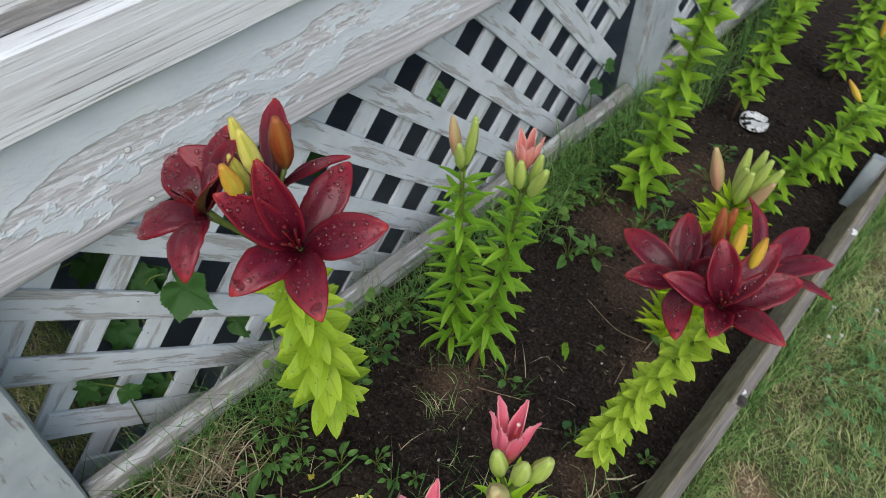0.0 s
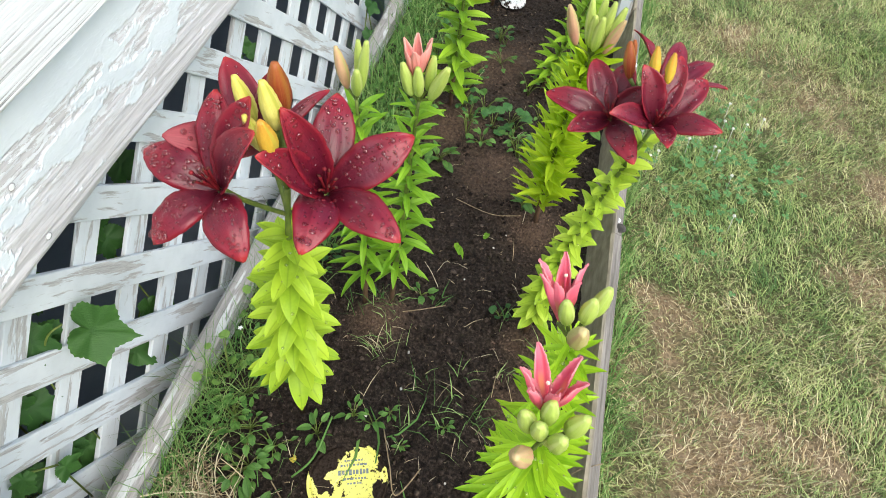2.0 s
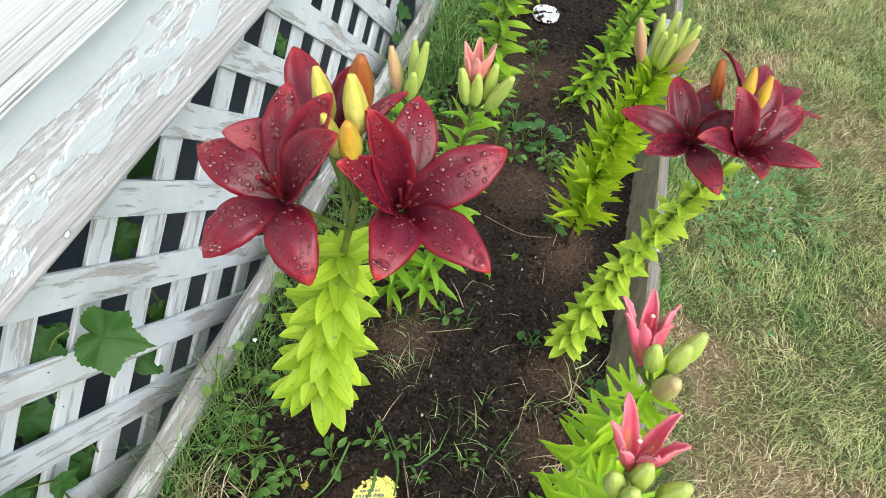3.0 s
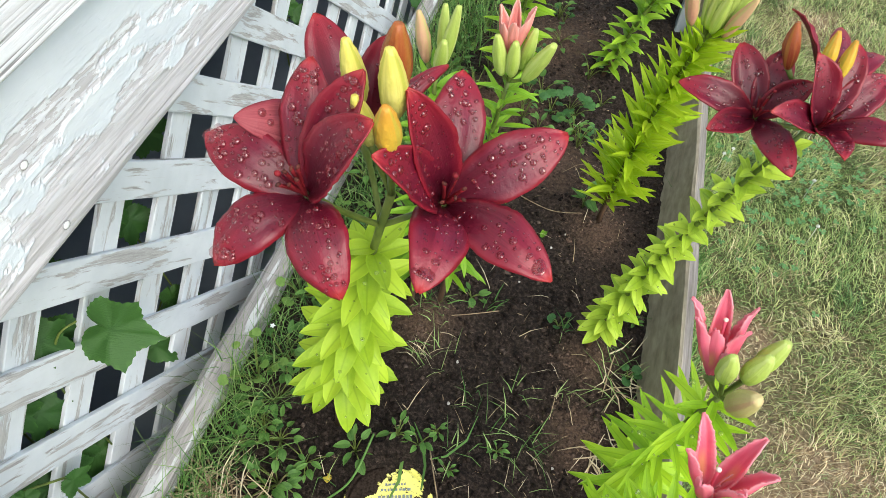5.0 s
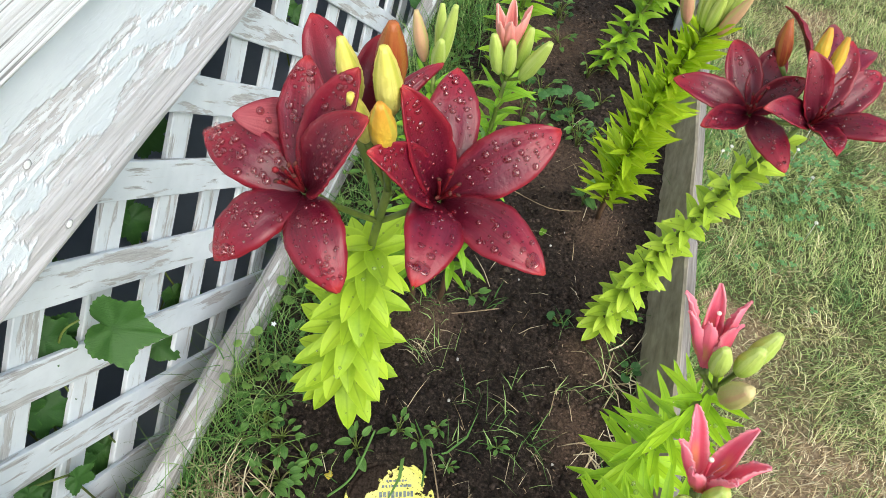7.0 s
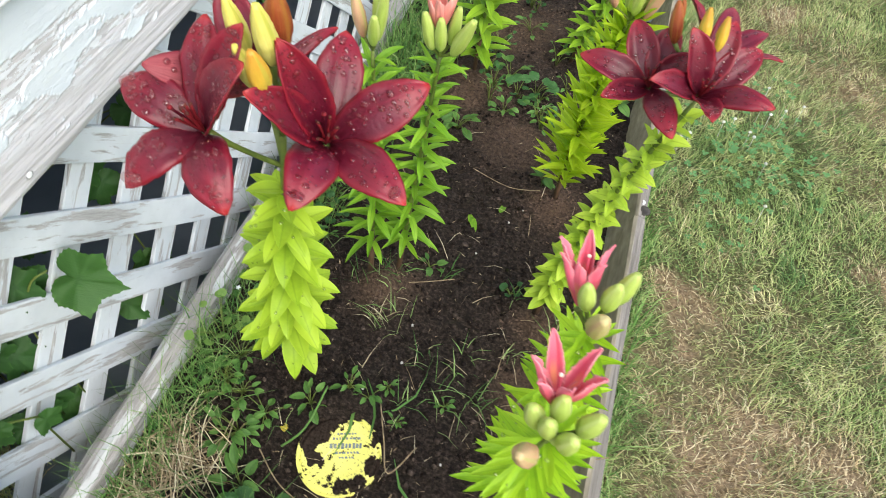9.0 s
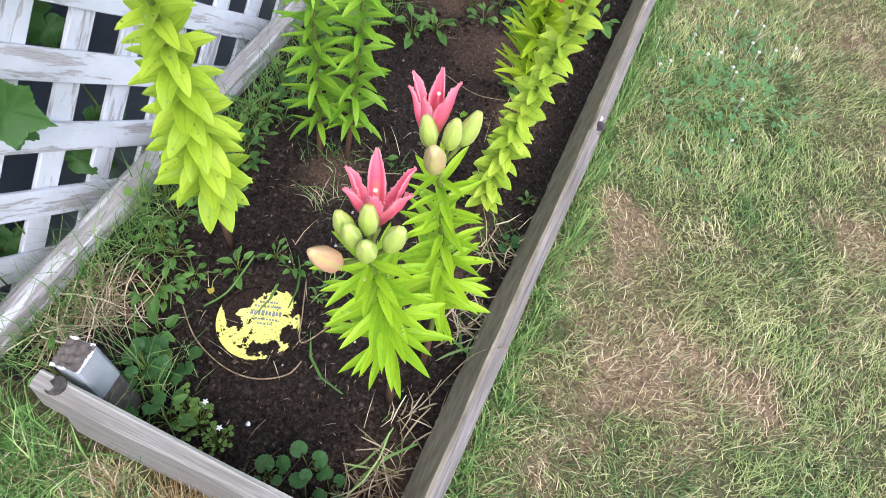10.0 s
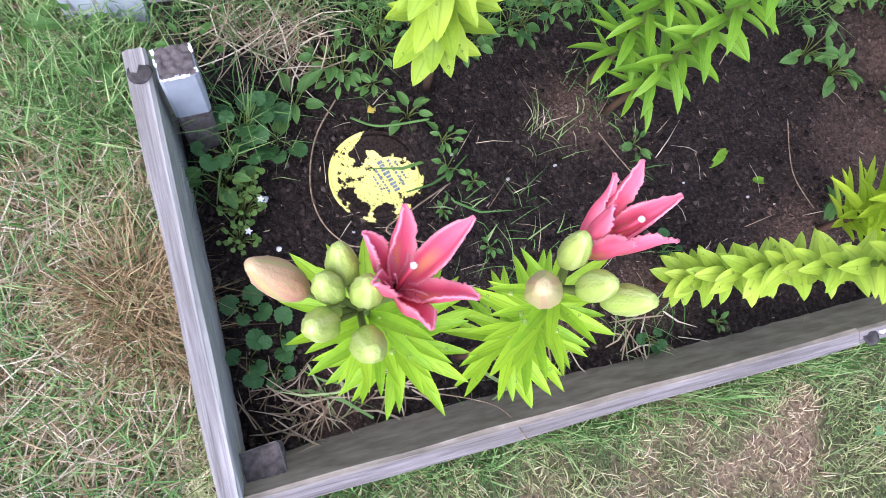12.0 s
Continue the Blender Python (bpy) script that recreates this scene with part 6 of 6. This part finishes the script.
tiny_flower((0.028, 0.173, 0.060), "tiny white weed flower beside the rail")
tiny_flower((0.296, -0.150, 0.045), "tiny white weed flower near the end board")
tiny_flower((0.331, -0.170, 0.040), "tiny white weed flower near the end board")


def soil_chips():
    """Flat bits of bark, husk and leaf strewn over the soil."""
    rng = np.random.default_rng(91)
    n = 850
    x, y = rng.uniform(0.05, 0.585, n), -0.2 + 2.0 * rng.uniform(0, 1, n) ** 1.4
    z = np.array([soil_height(a, b) for a, b in zip(x, y)]) + 0.0025
    a, ln, w = rng.uniform(0, 6.28, n), rng.uniform(0.002, 0.013, n) ** 1.0, rng.uniform(0.0006, 0.0022, n)
    d, s = np.stack([np.cos(a), np.sin(a), rng.uniform(-0.3, 0.3, n)], 1), np.stack([-np.sin(a), np.cos(a), rng.uniform(-0.3, 0.3, n)], 1)
    c = np.stack([x, y, z], 1)
    v = np.stack([c - d * ln[:, None] / 2, c + s * w[:, None] / 2, c + d * ln[:, None] / 2, c - s * w[:, None] / 2], 1).reshape(-1, 3)
    ob = mesh_np("soil_chips", v, [np.arange(4 * n).reshape(-1, 4)], M_OLDSTRAW, False)
    tagged(ob, "tiny pale bits of husk and bark on the soil", "litter", kind="stuff")


soil_chips()


def tuft(name, spots, per, lo, hi, width, lean, material, seed, label, droop=0.6, z=None):
    """Blades of grass gathered in clumps; one object of stuff."""
    rng = np.random.default_rng(seed)
    roots = []
    for x, y, r in spots:
        q = np.stack([rng.normal(x, r, per), rng.normal(y, r, per)], 1)
        roots += [(a, b, (soil_height(a, b) if z is None else z) - 0.003) for a, b in q]
    roots = np.array(roots)
    n = len(roots)
    ob = blades(name, roots, rng.uniform(lo, hi, n), rng.uniform(width * 0.6, width * 1.2, n), lean, material, rng, droop)
    return tagged(ob, label, "grass", kind="stuff")


def lying(name, spots, per, lo, hi, width, material, seed, label, height=0.02, z=None):
    """Flat straws dropped criss-cross on one another; one object of stuff."""
    rng = np.random.default_rng(seed)
    c = np.concatenate([np.stack([rng.normal(x, r, per), rng.normal(y, r, per)], 1) for x, y, r in spots])
    n = len(c)
    floor = np.array([soil_height(p, q) if z is None else z for p, q in c]) + rng.uniform(0.004, height, n)
    a, pitch, ln, w = rng.uniform(0, 6.283, n), rng.normal(0, 0.16, n), rng.uniform(lo, hi, n), rng.uniform(0.6, 1.2, n) * width
    d = np.stack([np.cos(a), np.sin(a), pitch], 1) * (ln / 3)[:, None]
    roll = rng.uniform(-0.6, 0.6, n)
    e = np.stack([-np.sin(a), np.cos(a), roll], 1) * (w / 2)[:, None]
    mid = np.concatenate([c, floor[:, None]], 1)
    bow = np.stack([-np.sin(a), np.cos(a), rng.uniform(-0.6, 0.2, n)], 1) * (rng.normal(0, 0.10, n) * ln)[:, None]
    rows = [mid - 1.5 * d + bow, mid - 0.5 * d, mid + 0.5 * d, mid + 1.5 * d + bow]
    v = np.stack([p + s * e * k for p, k in zip(rows, (0.7, 1.0, 1.0, 0.25)) for s in (-1, 1)], 1).reshape(-1, 3)
    base = np.arange(n)[:, None] * 8
    quads = np.concatenate([base + np.array([[2 * k, 2 * k + 1, 2 * k + 3, 2 * k + 2]]) for k in range(3)])
    return tagged(mesh_np(name, v, [quads], material, False), label, "grass", kind="stuff")


edge = [(0.035 + 0.02 * math.sin(k * 2.3), -0.19 + 0.062 * k, 0.022) for k in range(30)]
tuft("edge_grass", edge, 66, 0.03, 0.13, 0.0015, 0.85, M_WEEDBLADE, 31, "green grass growing along the rail")
lying("straw_heap", [(0.060, -0.105, 0.026), (0.085, -0.074, 0.022), (0.050, -0.150, 0.020), (0.092, -0.125, 0.020), (0.040, -0.060, 0.020)], 26, 0.04, 0.11, 0.0017, M_OLDSTRAW, 33, "heap of dry straw beside the corner of the bed", 0.026)
lying("pale_straw", [(0.060, -0.105, 0.026), (0.085, -0.074, 0.022), (0.050, -0.150, 0.020), (0.092, -0.125, 0.020), (0.040, -0.060, 0.020)], 15, 0.06, 0.14, 0.0019, M_STRAW, 38, "pale dry straw lying in the bed corner by the rail", 0.036)
tuft("edge_stems", [(0.05, -0.1 + 0.11 * k, 0.03) for k in range(10)], 10, 0.12, 0.22, 0.0012, 0.7, M_WEEDBLADE, 61, "long thin arching grass stems along the rail", 0.9)
tuft("stake_grass", [(0.224, -0.164, 0.014), (0.245, -0.184, 0.012), (0.262, -0.205, 0.012), (0.197, -0.154, 0.012), (0.166, -0.166, 0.014), (0.146, -0.203, 0.014)], 14, 0.06, 0.15, 0.0018, 0.55, M_WEEDBLADE, 62, "long green grass round the painted stake", 0.7)
tuft("dry_sprout", [(0.233, 0.232, 0.006)], 20, 0.04, 0.085, 0.0012, 0.75, M_STRAW, 63, "tuft of half-dry grass on the bare soil", 0.2)
tuft("mixed_sprout", [(0.552, 0.282, 0.022), (0.545, 0.316, 0.015), (0.428, 0.144, 0.012)], 13, 0.04, 0.09, 0.0014, 1.15, M_GREENBLADE, 64, "lying green grass beside the border board", 0.4)
lying("corner_straw", [(0.538, -0.146, 0.022), (0.563, -0.135, 0.020), (0.555, -0.171, 0.022), (0.520, -0.178, 0.020), (0.545, -0.110, 0.018)], 12, 0.03, 0.09, 0.0018, M_OLDSTRAW, 34, "dry straw lying in the bed corner", 0.020)
lying("border_straw", [(0.551, 0.292, 0.02), (0.560, 0.127, 0.018), (0.553, 0.166, 0.02), (0.550, -0.02, 0.02)], 16, 0.03, 0.09, 0.0022, M_STRAW, 66, "bits of dry straw beside the border board", 0.012)
lying("fallen_blades", [(0.535, -0.135, 0.022), (0.566, 0.105, 0.012), (0.300, 0.060, 0.05)], 4, 0.06, 0.12, 0.0042, M_GREENBLADE, 67, "broad green grass blades lying on the soil", 0.024)
tuft("bed_grass", [(0.244, 0.225, 0.012), (0.269, 0.235, 0.01), (0.196, 0.308, 0.02), (0.246, 0.327, 0.018), (0.564, 0.146, 0.015), (0.404, 0.114, 0.02), (0.341, 0.173, 0.02), (0.162, -0.011, 0.02), (0.228, -0.143, 0.02), (0.187, -0.176, 0.02), (0.527, -0.116, 0.02)], 9, 0.03, 0.075, 0.0015, 0.8, M_GREENBLADE, 35, "thin grass sprouting from the soil")
tuft("bed_litter", [(0.305, 0.063, 0.10), (0.388, 0.014, 0.10), (0.330, 0.212, 0.1), (0.413, 0.405, 0.1), (0.336, 0.637, 0.12), (0.280, 0.904, 0.14), (0.451, 0.213, 0.08)], 15, 0.02, 0.07, 0.0012, 1.5, M_STRAW, 36, "bits of dry straw strewn on the soil", 0.1)
tuft("far_edge_grass", [(0.05 + 0.03 * math.sin(k), 0.62 + 0.055 * k, 0.03) for k in range(26)], 55, 0.06, 0.17, 0.0022, 0.5, M_WEEDBLADE, 37, "taller green grass at the far lattice foot")


tuft("rail_grass", [(0.010 + 0.012 * math.sin(k * 2.1), -0.20 + 0.036 * k, 0.012) for k in range(9)], 36, 0.05, 0.13, 0.0018, 0.60, M_WEEDBLADE, 39, "green grass hanging over the bottom rail", 0.7)
tuft("soil_sprouts", [(0.40, 0.22, 0.006), (0.465, 0.24, 0.008), (0.33, 0.10, 0.005), (0.315, 0.356, 0.006), (0.442, 0.354, 0.006), (0.383, 0.127, 0.008), (0.40, 0.178, 0.008), (0.222, 0.300, 0.014), (0.255, 0.300, 0.010)], 6, 0.025, 0.06, 0.0020, 0.85, M_GREENBLADE, 65, "single grass sprouts on the bare soil", 0.5)


def stalk(points, r, material, label, name="dry_stem"):
    ob = part(name, tube(bmesh.new(), points, r, 6), material)
    return tagged(ob, label, "stem")


stalk(arc([(0.168, -0.036, 0.012), (0.216, -0.071, 0.010), (0.276, -0.088, 0.010), (0.325, -0.083, 0.012), (0.360, -0.058, 0.012), (0.368, -0.031, 0.014)]), 0.0011, M_TWIG, "thin dry stem curling round the yellow lid")
stalk(arc([(0.304, 0.088, 0.016), (0.331, 0.033, 0.022), (0.353, -0.007, 0.016), (0.377, 0.044, 0.012)]), 0.0011, M_TWIG, "thin dry stem lying beside the yellow lid")
stalk(arc([(0.556, -0.003, 0.03), (0.588, 0.063, 0.08), (0.629, 0.080, 0.116)]), 0.0008, M_TWIG, "dry stem leaning over the border board")
stalk(arc([(0.194, -0.021, 0.01), (0.219, 0.010, 0.03), (0.227, 0.071, 0.05)]), 0.0016, M_GREENBLADE, "long green grass stem across the yellow lid", "grass_stem")
stalk(arc([(0.288, 0.610, 0.016), (0.367, 0.591, 0.014), (0.425, 0.605, 0.014)]), 0.0008, M_TWIG, "thin dry stem lying on the soil")
stalk(arc([(0.336, 0.347, 0.014), (0.296, 0.323, 0.018), (0.267, 0.308, 0.02)]), 0.0009, M_TWIG, "thin dry stem lying on the soil")


def fallen_leaf(place, size, yaw, material, label):
    me = leaf_mesh("fallen_leaf", 0.36, 0.5, 0.3, material)
    ob = piece("fallen_leaf", me, Matrix.Translation((place[0], place[1], soil_height(*place) + 0.006)) @ Matrix.Rotation(radians(yaw), 4, "Z") @ Matrix.Scale(size, 4), None)
    return tagged(ob, label, "leaf", "fallen leaves")


fallen_leaf((0.312, 0.361), 0.022, 60, M_WEED, "fallen green leaf on the soil")
fallen_leaf((0.324, 0.485), 0.030, 20, M_LEAF_G, "fallen green leaf on the soil")
fallen_leaf((0.367, 0.531), 0.030, -10, M_LEAF_G, "fallen green leaf on the soil")
fallen_leaf((0.321, 0.499), 0.034, -150, M_LEAF_G, "fallen yellow-green leaf on the soil")
fallen_leaf((0.295, 0.352), 0.030, 120, M_WEED, "fallen green leaf on the soil")


def chip(place, r, material, label, name):
    bm = bmesh.new()
    ball(bm, (0, 0, 0), r, 0.5, 9, 6)
    for v in bm.verts:
        v.co += noise.noise_vector(v.co * 300 + Vector(place + (0,))) * r * 0.4
    ob = part(name, bm, material)
    ob.location = (*place, soil_height(*place) + r * 0.3)
    return tagged(ob, label, name)


chip((0.283, -0.146), 0.0045, M_FLAKE, "white petal scrap on the soil", "petal_scrap")
chip((0.348, -0.140), 0.0035, M_FLAKE, "white petal scrap on the soil", "petal_scrap")
chip((0.182, 0.010), 0.006, M_BUD_O, "small orange petal scrap on the soil", "petal_scrap")
for n, p in enumerate(((0.288, -0.139), (0.344, -0.046), (0.350, 0.088), (0.306, 0.172), (0.418, 0.035), (0.353, 0.424), (0.299, 0.241), (0.475, 0.125), (0.407, 0.555), (0.273, 0.092), (0.389, 0.518))):
    chip(p, (0.0026, 0.0022, 0.0018)[n % 3], M_PEBBLE, "tiny pale pebble on the soil", "pebble")


# ---- lawn ----
def lawn():
    rng = np.random.default_rng(5)
    zone = [((0.55, 2.1), (-0.7, 2.6), 236000), ((0.10, 0.66), (-0.75, -0.262), 40000), ((-0.75, 0.12), (-0.8, -0.12), 40000), ((0.56, 5.0), (2.6, 6.0), 40000), ((2.1, 5.0), (-0.7, 2.6), 40000), ((-1.5, 5.0), (-3.0, -0.75), 50000)]
    for n, ((x0, x1), (y0, y1), count) in enumerate(zone):
        p = np.stack([rng.uniform(x0, x1, count), rng.uniform(y0, y1, count)], 1)
        if n in (0, 3):
            p = p[p[:, 0] > board_x(p[:, 1]) + 0.012]
        if n == 2:
            p = p[(p[:, 0] < -0.11) | (p[:, 1] < -0.26)]
            p = p[~((p[:, 0] > -0.11) & (p[:, 0] < 0.02) & (p[:, 1] > -0.38))]
        roots = np.concatenate([p, np.full((len(p), 1), -0.036)], 1)
        c = len(p)
        dry = dryness(p[:, 0], p[:, 1])
        near = n < 3
        tufts = max(40, int((x1 - x0) * (y1 - y0) * (750 if near else 90)))
        cx, cy = rng.uniform(x0, x1, tufts), rng.uniform(y0, y1, tufts)
        cell = (0.05 if near else 0.16)
        grid = {}
        for k in range(tufts):
            grid.setdefault((int(cx[k] // cell), int(cy[k] // cell)), []).append(k)
        pick = rng.integers(0, 997, c)
        home = np.array([(grid.get((a, b)) or [(a * 7 + b * 13) % tufts])[q % len(grid.get((a, b)) or [0])] for a, b, q in zip((p[:, 0] // cell).astype(int), (p[:, 1] // cell).astype(int), pick)])
        swirl = 2.2 * np.sin(p[:, 0] * 5 + 1.3 * np.sin(p[:, 1] * 4)) + 1.5 * np.sin(p[:, 1] * 7)
        yaw = swirl + rng.uniform(-1.5, 1.5, tufts)[home] + rng.normal(0, 1.2, c)
        tall, shade = rng.uniform(0.55, 1.45, tufts)[home], rng.beta(2.2, 2.2, tufts)[home]
        length = (1 if near else 1.3) * rng.uniform(0.014, 0.036, c) * tall * (1.12 - 0.40 * dry)
        ob = blades("lawn_grass", roots, length, rng.uniform(0.0009, 0.0020, c) * (1 if near else 2.2), 1.0, M_LAWN, rng, 0.35, yaw)
        mark = np.clip((rng.uniform(0, 1, c) < dry) * 0.75 + dry * 0.3, 0, 1)
        set_tone(ob.data, np.repeat(mark, 5), "dry")
        set_tone(ob.data, np.repeat(shade, 5), "tuft")
        tagged(ob, ("short green and dry lawn grass beside the flower bed", "mixed dry grass before the end board", "grass round the porch corner", "far lawn grass", "lawn grass away from the bed", "lawn grass before the porch corner")[n], "grass", kind="stuff")


lawn()
edge2 = [(board_x(-0.2 + 0.05 * k) + 0.026 + 0.012 * math.sin(k * 1.7), -0.2 + 0.05 * k, 0.012) for k in range(50)]
tuft("border_grass", edge2, 55, 0.05, 0.11, 0.0022, 0.45, M_GREENBLADE, 41, "longer green grass along the border board", 0.5, -0.035)
lying("dry_end_grass", [(0.00 + 0.075 * (k % 10), -0.34 - 0.048 * (k // 10) + 0.012 * math.sin(k * 1.9), 0.034) for k in range(50)], 40, 0.03, 0.10, 0.0013, M_STRAW, 44, "long dry grass lying before the end board", 0.040, -0.036)
tuft("wild_end_grass", [(0.02 + 0.08 * (k % 8), -0.325 - 0.05 * (k // 8) + 0.012 * math.sin(k * 2.7), 0.024) for k in range(40)], 62, 0.04, 0.11, 0.0022, 0.8, M_GREENBLADE, 45, "green grass blades before the end board", 0.5, -0.036)
tuft("golden_end_grass", [(0.372, -0.300, 0.016), (0.403, -0.290, 0.016), (0.353, -0.322, 0.016), (0.433, -0.282, 0.016), (0.370, -0.339, 0.018), (0.423, -0.314, 0.018), (0.390, -0.320, 0.018), (0.330, -0.300, 0.014)], 100, 0.08, 0.16, 0.0016, 0.95, M_GOLDSTRAW, 46, "long golden-brown dead grass leaning on the end board", 0.7, -0.036)
tuft("end_grass", [(0.16 + 0.045 * k, -0.285, 0.008) for k in range(10)], 16, 0.03, 0.075, 0.002, 0.5, M_STRAW, 42, "long dry grass against the end board", 0.6, -0.035)
tuft("corner_green_grass", [(-0.02 + 0.036 * (k % 6), -0.285 - 0.040 * (k // 6), 0.016) for k in range(24)], 34, 0.06, 0.14, 0.0022, 0.70, M_GREENBLADE, 47, "long green grass round the foot of the corner post", 0.6, -0.036)
lying("brown_end_grass", [(0.00 + 0.075 * (k % 10), -0.34 - 0.048 * (k // 10) + 0.014 * math.sin(k * 2.3), 0.034) for k in range(50)], 30, 0.03, 0.10, 0.0014, M_GOLDSTRAW, 48, "dull brown dead grass lying before the end board", 0.036, -0.036)
tuft("end_green_grass", [(0.0 + 0.055 * k, -0.315, 0.016) for k in range(12)], 22, 0.03, 0.09, 0.0024, 0.6, M_GREENBLADE, 43, "green grass against the end board", 0.6, -0.035)


def clover_patch():
    rng = np.random.default_rng(12)
    verts, polys = [], []
    for c in range(230):
        x, y = rng.normal(0.803, 0.09), rng.normal(0.896, 0.13)
        if x < 0.66:
            continue
        z, s = rng.uniform(-0.005, 0.018), rng.uniform(0.005, 0.009)
        a0 = rng.uniform(0, 6.28)
        for k in range(3):
            a = a0 + k * 2.094
            d, e = np.array([math.cos(a), math.sin(a), 0.12]), np.array([-math.sin(a), math.cos(a), 0])
            b = len(verts)
            for u, w in ((0, 0), (0.55, 0.5), (1.0, 0.32), (1.0, -0.32), (0.55, -0.5)):
                verts.append(np.array([x, y, z]) + d * u * s + e * w * s)
            polys.append([b, b + 1, b + 2, b + 3])
            polys.append([b, b + 3, b + 4, b + 4])
    quads = np.array([p for p in polys if p[2] != p[3]])
    tris = np.array([p[:3] for p in polys if p[2] == p[3]])
    ob = mesh_np("clover_leaves", np.array(verts), [quads, tris], M_CLOVERLEAF, False)
    tagged(ob, "patch of green clover leaves in the lawn", "clover", kind="stuff")
    for k in range(16):
        x, y, z = rng.normal(0.801, 0.08), rng.normal(0.930, 0.12), 0.022
        bm = bmesh.new()
        for j in range(34):
            d = Vector((rng.normal(), rng.normal(), abs(rng.normal()) + 0.1)).normalized()
            ball(bm, d * 0.0030, 0.0012, 1.0, 5, 3)
        tube(bm, [(0, 0, 0), (0.002, 0.001, -0.03), (0.003, 0.002, -0.056)], 0.0006, 5)
        ob = part("clover_flower", bm, M_CLOVER)
        ob.location = (x, y, z)
        tagged(ob, "small white clover flower in the lawn", "flower", "clover flowers")


clover_patch()
